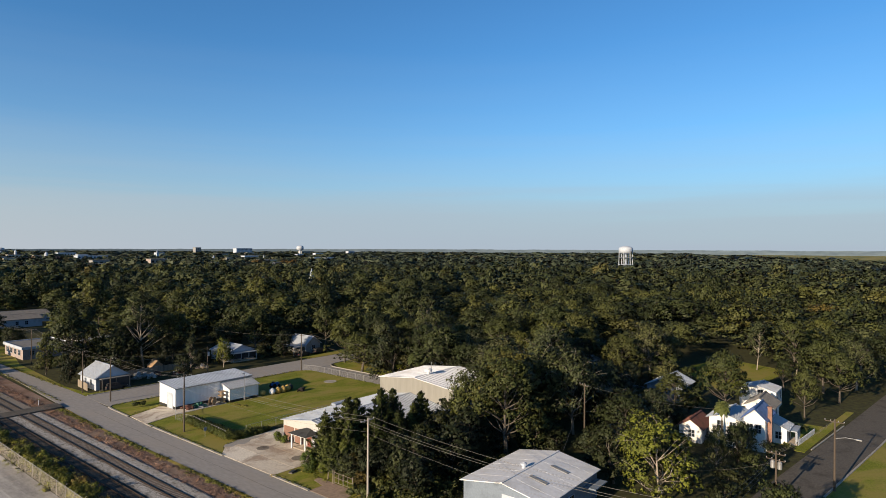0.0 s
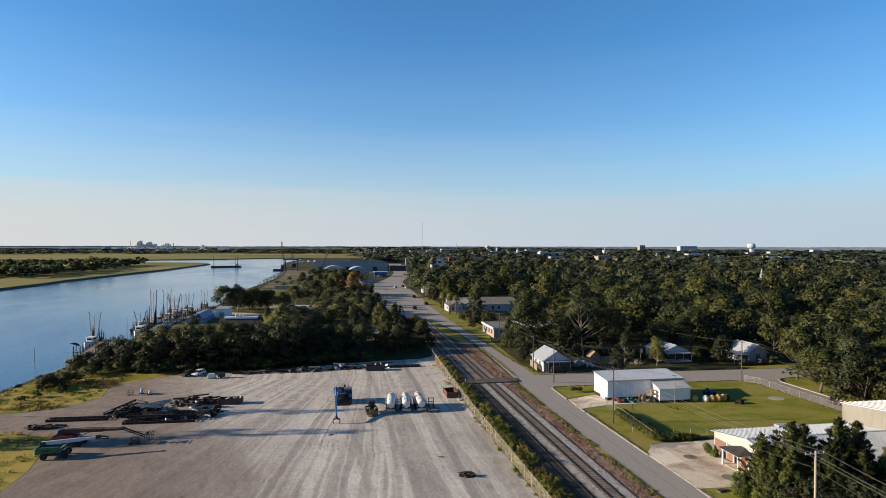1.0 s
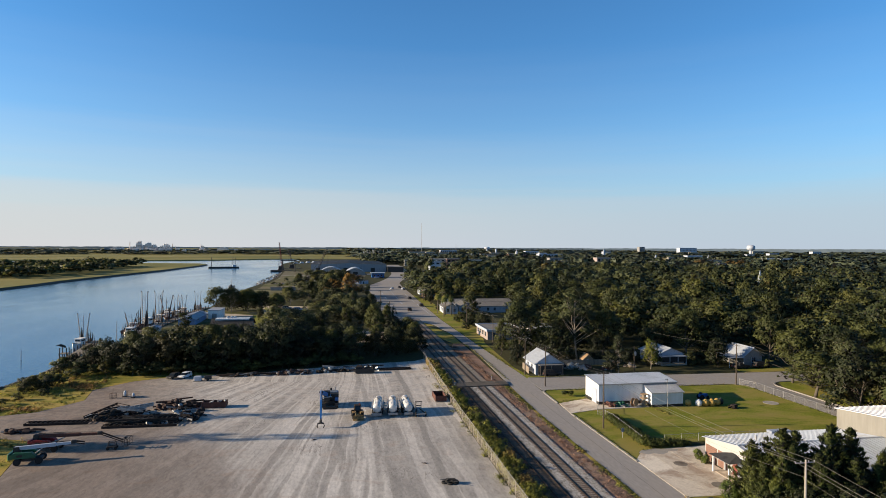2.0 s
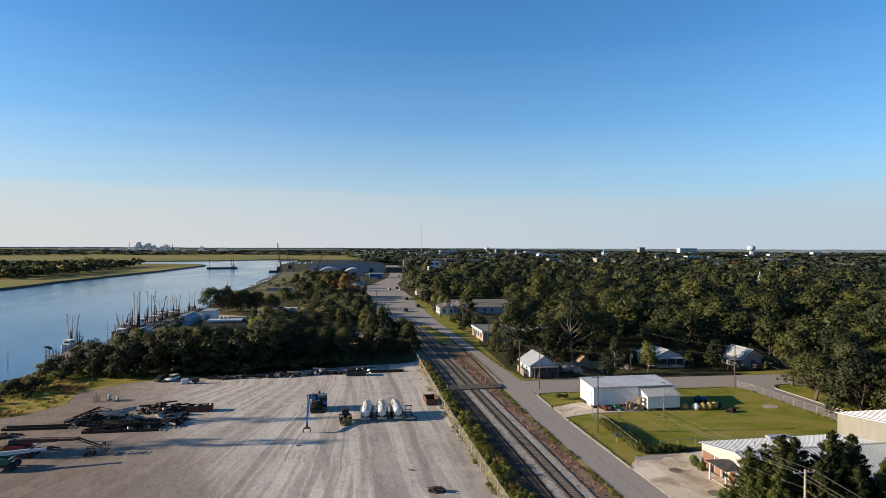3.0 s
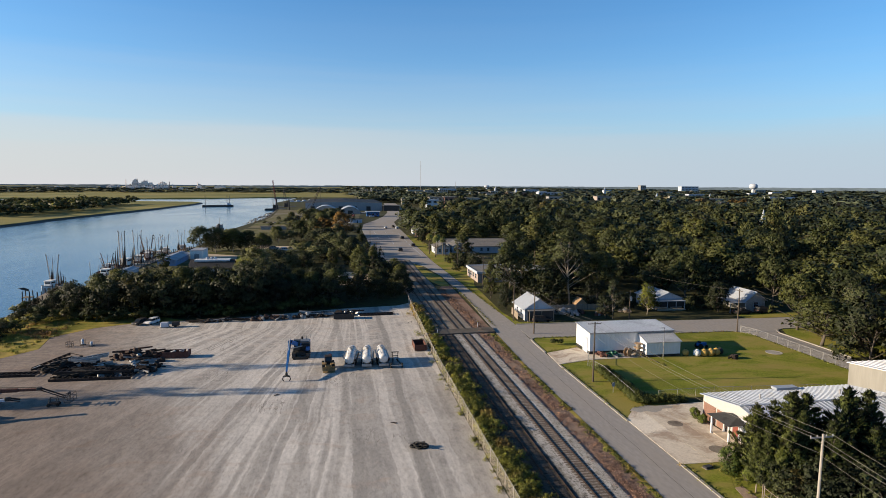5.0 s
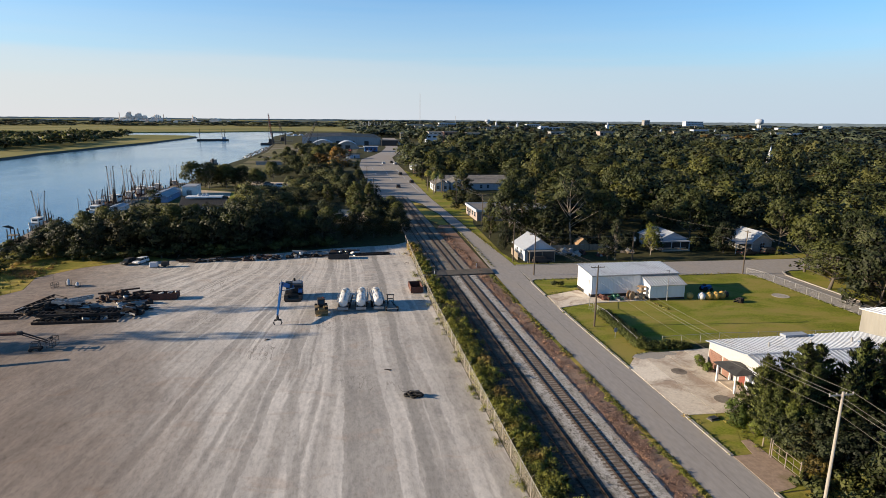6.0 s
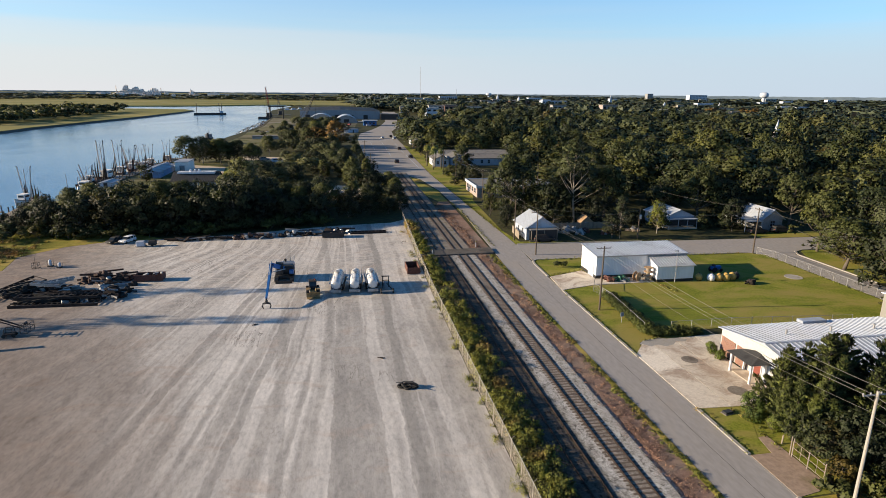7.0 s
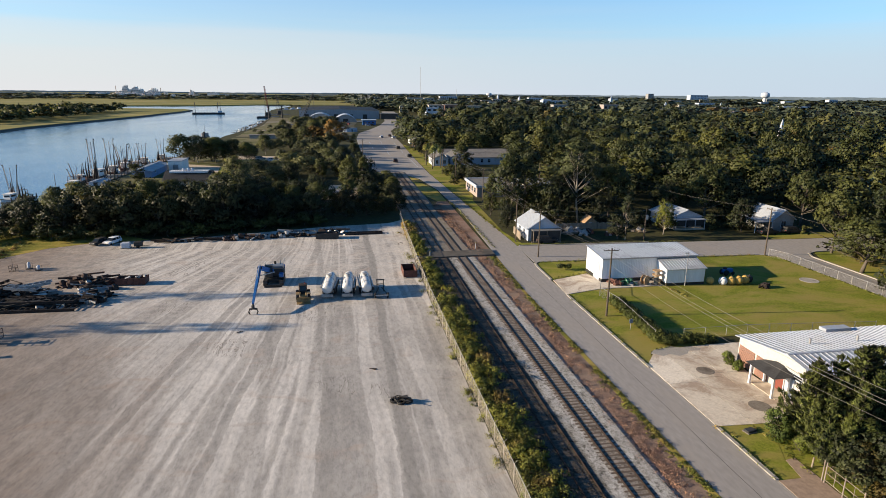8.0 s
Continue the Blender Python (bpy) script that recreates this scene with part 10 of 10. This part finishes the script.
cable_reel(58.8, 91.0, 0.08, 0.75, 0.8, 0, 0, "wooden cable reel standing flat")
cable_reel(58.8, 91.0, 0.89, 0.7, 0.75, 0, 20, "wooden cable reel stacked on another")
cable_reel(58.8, 91.0, 1.65, 0.75, 0.8, 0, 40, "wooden cable reel on top of a stack")
cable_reel(56.6, 91.4, 0.88, 0.8, 0.8, 90, 30, "wooden cable reel standing on its rims")
for _x, _y, _r, _p, _l in ((67.9, 90.0, 0.62, M_BUOY, "yellow buoy on the lawn"), (69.7, 89.2, 0.7, M_ROOF_BRIGHT, "white round buoy on the lawn"), (71.1, 89.1, 0.72, M_BUOY, "yellow round buoy on the lawn"), (72.4, 89.0, 0.75, M_BUOY, "yellow round buoy on the lawn"), (73.8, 89.3, 0.72, M_BUOY, "yellow round buoy on the lawn"), (75.0, 89.9, 0.62, M_DARK, "dark round buoy on the lawn")):
    _e = thing("buoy", _l, "buoy", pose(_x, _y, 0.05, 0, 0, _x * 40), "buoys on the lawn")
    part("float", Geo().lathe(pose(0, 0, 0), [(_r * 0.35, 0), (_r * 0.85, _r * 0.3), (_r, _r * 0.9), (_r * 0.85, _r * 1.5), (_r * 0.4, _r * 1.85), (0.08, _r * 1.95)], 16), _p, _e, smooth=True)
    part("lifting_eye", Geo().cone((0, 0, _r * 1.9), (0, 0, _r * 2.2), 0.08, 0.06, 6), M_DARK, _e)
_e = thing("blue_tractor", "small blue garden tractor in the shed's shade", "tractor", pose(74.0, 94.2, 0.05, 0, 0, 10))
part("body", Geo().obox(pose(0, 0, 0.8), 2.0, 0.8, 0.6, 0.12), M_BLUE, _e)
part("seat", Geo().obox(pose(-0.6, 0, 1.25), 0.5, 0.6, 0.35, 0.08), M_DARK, _e)
for _s in (-0.5, 0.5):
    wheel(_e, pose(-0.7, _s, 0.5), 0.5, 0.25)
    wheel(_e, pose(0.8, _s, 0.32), 0.32, 0.2)
_e = thing("stone_ring", "round pale concrete pad in the lawn", "pad", pose(86.0, 89.2, 0.04))
part("ring", Geo().lathe(Matrix(), [(1.5, 0), (1.5, 0.05), (1.35, 0.06), (1.3, 0.03), (0.05, 0.025)], 28), M_KERB, _e)
heap("junk_pile", "small green and dark junk beside the shed", random.Random(5), 4, 12, 3.0, 1.4, 0.7, M_GREEN, pose(54.0, 91.6, 0.07), pale=0.3)
heap("junk_pile", "low junk at the shed's corner", random.Random(6), 4, 10, 2.4, 1.2, 0.6, M_RUST, pose(52.3, 91.9, 0.07), pale=0.2)
heap("junk_pile", "dark bits of timber on the lawn", random.Random(7), 4, 5, 1.8, 1.0, 0.5, M_SCRAP, pose(75.4, 86.9, 0.05), pale=0.05)
for _k, (_x, _y) in enumerate(((56, 128.5), (58.5, 127.2), (61, 126), (63, 128), (70.5, 128.5), (74.5, 127), (60, 130.4), (67, 125.5))):
    heap("junk_pile", "clutter of boards and bins in the back yard", random.Random(20 + _k), 4, 9, 3.0, 1.8, 0.9, (M_SCRAP, M_WOOD, M_STEEL, M_RUST)[_k % 4], pose(_x, _y, 0.0, 0, 0, 30 * _k), pale=0.25)
_e = thing("board_fence", "low weathered board fence beside the cottage", "fence")
for _k in range(16):
    part("board", Geo().box(45.5 + 0.1 * _k * 0.3, 45.53 + 0.1 * _k * 0.3, 123.0 + 0.42 * _k, 123.38 + 0.42 * _k, 0, 1.55 + 0.08 * (_k % 3)), M_WOOD, _e)
_e = thing("board_fence", "dark board fence across the back yard", "fence")
for _k in range(40):
    part("board", Geo().box(56.0 + 0.45 * _k, 56.42 + 0.45 * _k, 131.0, 131.04, 0, 1.5 + 0.06 * (_k % 3)), M_WOOD, _e)
# wire gate at the drive
_e = thing("wire_gate", "galvanised tube and mesh gate across the drive", "gate")
for _y, _h in ((41.45, 1.95), (41.2, 1.9), (39.4, 1.75), (37.6, 1.8)):
    part("post", Geo().cone((45.66, _y, 0), (45.66, _y, _h), 0.05, 0.045, 8), M_GATE, _e)
for _y0, _y1 in ((41.2, 39.4), (39.4, 37.6)):
    for _z in (0.3, 0.95, 1.6):
        part("rail", Geo().tube([(45.66, _y0, _z + 0.05), (45.66, _y1, _z)], 0.022, 0.022, 5), M_GATE, _e)
    part("stile", Geo().cone((45.66, (_y0 + _y1) / 2, 0.3), (45.66, (_y0 + _y1) / 2, 1.62), 0.022, 0.022, 5), M_GATE, _e)
_e = thing("meter_box", "low dark utility box on the grass island", "box", pose(44.7, 48.9, 0.05, 0, 0, 12))
part("pad", Geo().obox(pose(0, 0, 0.03), 1.15, 0.78, 0.06, 0.02), M_COVER, _e)
part("housing", Geo().obox(pose(0, 0, 0.15), 1.0, 0.62, 0.18, 0.04), M_DARK, _e)
_e = thing("stub_post", "short weathered post at the drive's edge", "post", pose(46.3, 43.2, 0))
part("post", Geo().cone((0, 0, -0.1), (0.05, 0, 0.95), 0.08, 0.07, 7), M_WOOD, _e)
_e = thing("picket_fence", "white picket fence before the white house", "fence")
for _k in range(22):
    part("picket", Geo().box(104.2 + 0.42 * _k, 104.32 + 0.42 * _k, -5.2 - 0.055 * _k, -5.14 - 0.055 * _k, 0.0, 0.95), M_WHITE, _e)
part("rail", Geo().tube([(104.2, -5.15, 0.6), (113.5, -6.35, 0.6)], 0.05, 0.05, 4), M_WHITE, _e)
_e = thing("sign_post", "small blue sign on a thin post by the kerb", "sign", pose(45.2, 73.3, 0))
part("post", Geo().cone((0, 0, 0), (0, 0, 1.7), 0.04, 0.04, 6), M_STEEL, _e)
part("board", Geo().obox(pose(0, -0.05, 1.35), 0.5, 0.04, 0.6), M_BLUE_GREY, _e)
for _x, _y, _h in ((34.3, 116.8, 1.5), (24.0, 109.6, 2.0)):
    _e = thing("crossing_post", "white railway crossing post", "post", pose(_x, _y, 0), "crossing posts")
    part("post", Geo().cone((0, 0, 0), (0, 0, _h), 0.06, 0.05, 7), M_WHITE, _e)
    part("plate", Geo().obox(pose(0, -0.07, _h - 0.12), 0.3, 0.03, 0.24, 0.01), M_BUOY, _e)


# ---- river front ----
def shrimp_boat(x, y, turn, s, hull, label, spread=22.0, rig=9.5):
    """A wooden fishing boat with wheelhouse, mast and two raised outriggers."""
    e = thing("shrimp_boat", label, "boat", pose(x, y, -1.5, 0, 0, turn) @ Matrix.Scale(s, 4), "shrimp boats")
    st = [(-7.0, 1.7, 0.9, 1.5), (-3.5, 2.2, 0.7, 1.35), (0.5, 2.35, 0.6, 1.45), (4.0, 1.9, 0.6, 1.9), (6.3, 0.9, 0.8, 2.5), (7.4, 0.08, 1.2, 2.9)]
    v, f = [], []
    for px, w, low, top in st:
        v += [(px, 0, -0.8), (px, w * 0.75, -0.1), (px, w, top), (px, -w, top), (px, -w * 0.75, -0.1)]
    for k in range(len(st) - 1):
        for j in range(5):
            a, b = k * 5 + j, k * 5 + (j + 1) % 5
            f.append((a, b, b + 5, a + 5))
    f.append((4, 3, 2, 1, 0))
    part("hull", Geo().add(v, f), hull, e, "painted timber hull")
    part("gunwale", Geo().tube([(p[0], p[1], p[3] + 0.1) for p in st] + [(p[0], -p[1], p[3] + 0.1) for p in reversed(st)], 0.12, 0.12, 5), M_WOOD, e)
    house = part("wheelhouse", Geo().obox(pose(2.6, 0, 2.9), 3.2, 2.4, 2.3, 0.15), M_HOUSE, e)
    part("house_roof", Geo().obox(pose(2.5, 0, 4.12), 3.7, 2.8, 0.14, 0.05), M_HOUSE, house)
    for wx, wy, sx, sy in ((4.21, 0, 0.04, 2.0), (2.6, 1.21, 2.4, 0.04), (2.6, -1.21, 2.4, 0.04)):
        part("window", Geo().obox(pose(wx, wy, 3.4), sx, sy, 0.6), M_GLASS, house, "dark window band")
    part("mast", Geo().cone((0.4, 0, 1.2), (0.4, 0, rig + 0.5), 0.16, 0.09, 8), M_GREY, e)
    for sy in (-1, 1):
        tip = (0.2, sy * rig * math.sin(radians(spread)), 1.6 + rig * math.cos(radians(spread)))
        spar, foot, end = Geo(), Vector((0.4, sy * 0.9, 1.6)), Vector(tip)
        for du in (-0.22, 0.22):
            spar.cone(foot + Vector((du * 1.6, 0, 0)), end + Vector((du * 0.5, 0, 0)), 0.11, 0.07, 5)
        for k in range(1, 12):
            q, half = foot.lerp(end, k / 12), 0.36 - 0.02 * k
            spar.cone(q - Vector((half, 0, 0)), q + Vector((half, 0, 0)), 0.05, 0.05, 4)
        part("outrigger", spar, M_RUST if hull is M_RUST else M_SPAR, e, "raised weathered outrigger")
        part("block", Geo().obox(pose(tip[0], tip[1] + sy * 0.1, tip[2] - 0.1), 0.26, 0.36, 0.42, 0.06), M_DARK, e)
        part("stay", Geo().cone(tip, (0.4, 0, rig * 0.8), 0.025, 0.025, 4), M_DARK, e)
        for k in range(3):
            lift = rig * (0.66 - 0.09 * k)
            part("net", Geo().tube([(-0.5 - 1.1 * k, sy * (1.2 + 0.3 * k), lift), (-0.6 - 1.1 * k, sy * (1.3 + 0.3 * k), lift * 0.62), (-0.6 - 1.1 * k, sy * 1.4, 1.5)], 0.07, 0.34, 7), M_SCRAP, e, "dark hanging net")
    part("gallows", Geo().tube([(-4.5, -1.8, 1.3), (-4.3, -1.6, 4.4), (-4.3, 1.6, 4.4), (-4.5, 1.8, 1.3)], 0.1, 0.1, 6), M_RUST, e)
    part("boom", Geo().cone((0.4, 0, 2.4), (-5.6, 0, 5.2), 0.1, 0.07, 6), M_GREY, e)
    part("winch", Geo().cone((-1.4, -0.8, 1.9), (-1.4, 0.8, 1.9), 0.35, 0.35, 10), M_RUST, e)


for _x, _y, _t, _s, _h, _l, _sp, _rg in (
    (-81.2, 187.5, 262, 0.8, M_HOUSE, "white shrimp boat with two raised outriggers", 11, 12.2),
    (-73.8, 210, 265, 0.85, M_HOUSE, "white shrimp boat moored at the quay", 24, 7.0),
    (-75.6, 229, 80, 1.0, M_DARK, "dark shrimp boat with tall rusty rigging", 5, 13.2),
    (-73.2, 239, 95, 1.0, M_HOUSE, "white shrimp boat with raised outriggers", 7, 12.6),
    (-78.0, 221, 85, 0.8, M_RUST, "rusty shrimp boat moored outside another", 20, 8.0),
    (-73.4, 251, 90, 0.95, M_RUST, "rust-red shrimp boat with raised outriggers", 14, 10.5),
    (-70.8, 258, 95, 0.9, M_HOUSE, "white shrimp boat among others", 10, 10.5),
    (-76.5, 262, 85, 0.9, M_DARK, "dark shrimp boat with hanging nets", 18, 9.0),
    (-71.6, 270, 92, 0.9, M_HOUSE, "white shrimp boat by the fish house", 12, 9.6),
    (-68.0, 284, 100, 0.85, M_DARK, "dark shrimp boat at the quay's end", 9, 11.0),
):
    shrimp_boat(_x, _y, _t, _s, _h, _l, _sp, _rg)


def pier(name, pts, width, label):
    e = thing(name, label, "pier")
    for (x0, y0), (x1, y1) in zip(pts, pts[1:]):
        d = math.hypot(x1 - x0, y1 - y0)
        turn = math.degrees(math.atan2(y1 - y0, x1 - x0))
        n = int(d / 3.0)
        for k in range(n):
            m = pose(x0 + (x1 - x0) * (k + 0.5) / n, y0 + (y1 - y0) * (k + 0.5) / n, 0.25, 0, 0, turn)
            part("deck", Geo().obox(m, d / n - 0.05, width, 0.15), M_WOOD, e)
            for s in (-1, 1):
                part("pier_post", Geo().cone(m @ Vector((0, s * width * 0.5, -3.2)), m @ Vector((0, s * width * 0.5, 1.0 + 0.4 * (k % 2))), 0.17, 0.15, 7), M_PILE, e)
    return e


pier("wooden_pier", [(-73.2, 155), (-78.0, 190)], 3.0, "weathered timber pier on dark piles")
pier("wooden_pier", [(-70.6, 202), (-66.0, 292)], 3.5, "weathered timber quay on dark piles")
pier("wooden_pier", [(-65.0, 352), (-63.0, 392)], 4.0, "low dark pier near a moored tug")
_e = thing("dock_hoist", "dark timber hoist with a steel jib at the pier's end", "hoist", pose(-73.4, 155.0, 0.3))
for _sx, _sy in ((-1, -1), (1, -1), (1, 1), (-1, 1)):
    part("post", Geo().cone((_sx, _sy, -3.5), (_sx * 0.8, _sy * 0.8, 3.6), 0.15, 0.12, 7), M_PILE, _e)
part("platform", Geo().obox(pose(0, 0, 2.0), 2.2, 2.2, 0.14), M_WOOD, _e)
part("jib", Geo().extrude(pose(-0.6, 0, 3.5), [(-1.5, 0.75), (0.9, 0.0), (0.9, 0.5), (-0.2, 1.0)], 0.3), M_DARK, _e, "dark steel jib")
for _x, _y, _h in ((-75.4, 199, 7.0), (-69, 380, 4), (-66, 384, 5), (-90, 168, 3)):
    _e = thing("mooring_pole", "single pale mooring pole in the water", "pole", pose(_x, _y, -1.5), "mooring poles")
    part("pole", Geo().cone((0, 0, -2), (0, 0, _h), 0.14, 0.07, 7), M_GREY, _e)
_e = thing("tug_boat", "dark tug moored off the quay", "boat", pose(-67.5, 372, -1.5, 0, 0, 95))
part("hull", Geo().prism([(-11, -3.4), (6, -3.6), (10, -2.2), (12, 0), (10, 2.2), (6, 3.6), (-11, 3.4)], -0.8, 2.2), M_DARK, _e)
part("deck_house", Geo().obox(pose(2, 0, 3.6), 9, 4.4, 2.8, 0.2), M_DARK, _e)
part("bridge", Geo().obox(pose(3.4, 0, 6.0), 4, 3.6, 2.2, 0.2), M_GREY, _e)
part("funnel", Geo().cone((-1.5, 0, 5), (-1.5, 0, 8), 0.7, 0.6, 10), M_DARK, _e)
part("mast", Geo().cone((3.2, 0, 7), (3.2, 0, 11.5), 0.14, 0.08, 6), M_GREY, _e)
_e = thing("work_barge", "flat dark barge with spud poles on the river", "barge", pose(-157, 845, -1.5, 0, 0, 12))
part("hull", Geo().obox(pose(0, 0, 0.9), 40, 11, 2.2, 0.3), M_DARK, _e)
for _u in (-16, 12, 15):
    part("spud_pole", Geo().cone((_u, 3, -3), (_u, 3, 15), 0.4, 0.35, 8), M_DARK, _e)
part("deck_house", Geo().obox(pose(14, 0, 3.2), 5, 4, 2.6, 0.2), M_WHITE, _e)


def lattice(parent, a, b, w, material, n=14, name="lattice_boom"):
    a, b = Vector(a), Vector(b)
    q = (b - a).to_track_quat("Z", "Y")
    g = Geo()
    c = [q @ Vector((sx * w, sy * w, 0)) for sx, sy in ((-1, -1), (1, -1), (1, 1), (-1, 1))]
    for o in c:
        g.cone(a + o, b + o * 0.5, w * 0.2, w * 0.16, 4)
    for k in range(n):
        p, r = a.lerp(b, k / n), a.lerp(b, (k + 1) / n)
        for j in range(4):
            g.cone(p + c[j], r + c[(j + 1) % 4], w * 0.11, w * 0.11, 4)
    part(name, g, material, parent)


def quay_crane(x, y, base, tip, paint, label):
    e = thing("quay_crane", label, "crane", pose(x, y, 0))
    part("barge", Geo().obox(pose(0, 0, -0.6), 24, 14, 2.0, 0.3), M_DARK, e)
    part("house", Geo().obox(pose(0, 0, 3.4), 6, 4.5, 3.4, 0.3), M_DARK, e)
    part("crawler", Geo().obox(pose(0, 0, 1.0), 7, 5.5, 1.4, 0.3), M_DARK, e)
    lattice(e, base, tip, 0.75, paint)
    part("pendant", Geo().cone(tip, (-3, 0, 7), 0.12, 0.12, 4), M_DARK, e)
    part("hoist_rope", Geo().cone(tip, (tip[0] + 0.2, tip[1], 4), 0.1, 0.1, 4), M_DARK, e)
    part("gantry", Geo().tube([(-2.4, -1.5, 5), (-3, 0, 8), (-2.4, 1.5, 5)], 0.2, 0.2, 5), M_DARK, e)


quay_crane(-70, 736, (1.0, 0, 5), (-2.0, -3, 34.5), M_RED, "red lattice boom crane on a barge")
quay_crane(-62, 800, (1, 0, 5), (-4, 0, 25), M_DARK, "dark lattice boom crane at the quay")
quay_crane(-22, 566, (0, 0, 4), (10.5, 0, 28.0), M_DARK, "dark lattice boom crane behind trees")
_e = thing("gantry", "dark steel loading gantry over the water", "gantry", pose(-58, 700, 0))
for _x in (-7, 7):
    for _y in (-3, 3):
        part("leg", Geo().cone((_x, _y, -3), (_x, _y, 13), 0.5, 0.45, 6), M_DARK, _e)
part("deck", Geo().obox(pose(0, 0, 13.3), 18, 7, 1.0), M_DARK, _e)
_rng = random.Random(91)
for _k in range(26):
    _x, _y = 60 + _rng.uniform(0, 100), 1500 + _rng.uniform(0, 120)
    _e = thing("sailboat_mast", "tall white sailing boat mast in the marina", "mast", pose(_x, _y, 0), "marina masts")
    part("hull", Geo().obox(pose(0, 0, 0.8), 3, 10, 1.8, 0.4), M_WHITE, _e)
    part("mast", Geo().cone((0, 0, 1), (0, 0, _rng.uniform(15, 22)), 0.24, 0.16, 5), M_WHITE, _e)
for _k in range(5):
    _e = thing("motor_yacht", "small white motor boat at the far quay", "boat", pose(-70 + 9 * _k, 1010 + 20 * _k, -1.5, 0, 0, 20 * _k))
    part("hull", Geo().prism([(-6, -2), (4, -2), (7, 0), (4, 2), (-6, 2)], -0.4, 2.0), M_WHITE, _e)
    part("cabin", Geo().obox(pose(-0.5, 0, 3.0), 6, 3, 2.0, 0.3), M_WHITE, _e)
for _k in range(14):
    heap("quay_rubble", "rough rocks and timbers along the quay edge", random.Random(300 + _k), 2, 9, 9, 4, 1.4, M_MUD, pose(-63.5 + 0.5 * math.sin(_k), 470 + 13 * _k, -0.6), pale=0.3)

# tar seams in the street
for _pts in ([(39.45, 10), (39.35, 60), (39.6, 104)],):
    _g = Geo()
    for (_x0, _y0), (_x1, _y1) in zip(_pts, _pts[1:]):
        _n = 12
        for _k in range(_n):
            _a, _b = _k / _n, (_k + 1) / _n
            _wa, _wb = 0.05 * math.sin(_a * 19 + _y0), 0.05 * math.sin(_b * 19 + _y0)
            _xa, _ya, _xb, _yb = _x0 + (_x1 - _x0) * _a + _wa, _y0 + (_y1 - _y0) * _a, _x0 + (_x1 - _x0) * _b + _wb, _y0 + (_y1 - _y0) * _b
            _g.add([(_xa - 0.025, _ya, 0.0445), (_xa + 0.025, _ya, 0.0445), (_xb + 0.025, _yb, 0.0445), (_xb - 0.025, _yb, 0.0445)], [(0, 1, 2, 3)])
    single("road_seam", _g, M_ASPHALT_DARK, "dark worn seam along the asphalt", "road seam", kind="structure")


def riprap():
    """Broken dark rocks tipped along the river's edge."""
    rng, g = random.Random(61), Geo()
    line = [(-77, 60), (-76, 100), (-74.5, 120), (-73, 135), (-71.5, 147), (-73, 160)]
    for (x0, y0), (x1, y1) in zip(line, line[1:]):
        n = int(math.hypot(x1 - x0, y1 - y0) * 3.2)
        for k in range(n):
            t, out = (k + rng.random()) / n, rng.random()
            c = (x0 + (x1 - x0) * t - 4.2 * out + 0.6, y0 + (y1 - y0) * t, 0.12 - 1.75 * out)
            m = Matrix.Translation(c) @ pose(0, 0, 0, rng.uniform(0, 90), rng.uniform(0, 90), rng.uniform(0, 90))
            r = rng.uniform(0.35, 0.85)
            g.obox(m, r, r * rng.uniform(0.7, 1.3), r * rng.uniform(0.6, 1.1), r * 0.16)
    single("riprap_rocks", g, M_ROCK, "dark broken rocks along the river edge", "rocks", kind="stuff")


riprap()


# ---- port clutter ----
_rng = random.Random(88)
for _k in range(16):
    _x, _y = _rng.uniform(-52, 16), _rng.uniform(425, 600)
    heap("port_heap", "dark heap of gear and timber on the quay yard", random.Random(400 + _k), 3, 8, _rng.uniform(6, 14), _rng.uniform(4, 8), _rng.uniform(1.2, 2.6), _rng.choice((M_SCRAP, M_RUST_DARK, M_WOOD, M_GREY)), pose(_x, _y, 0.03, 0, 0, _rng.uniform(0, 180)), pale=0.2)
for _k in range(12):
    _x, _y = _rng.uniform(-40, 20), _rng.uniform(430, 600)
    car(_x, _y, _rng.uniform(0, 180), _rng.choice((M_WHITE, M_DARK, M_GREY, M_RED)), "car parked on the gravel quay yard")
for _k in range(9):
    _x, _y = _rng.uniform(-50, 22), _rng.uniform(440, 590)
    _e = thing("port_shed", "small flat-roofed hut on the quay yard", "shed", pose(_x, _y, 0, 0, 0, _rng.uniform(0, 90)))
    _w = _rng.uniform(5, 11)
    part("wall", Geo().obox(pose(0, 0, 1.4), _w, _w * 0.5, 2.8), _rng.choice((M_WHITE, M_GREY, M_BLUE_GREY)), _e)
    part("roof", Geo().obox(pose(0, 0, 2.9), _w + 0.5, _w * 0.5 + 0.5, 0.2), M_SHINGLE_GREY, _e)
    part("door", Geo().obox(pose(0, -_w * 0.25 - 0.03, 1.05), 1.0, 0.06, 2.1), M_DARK, _e)
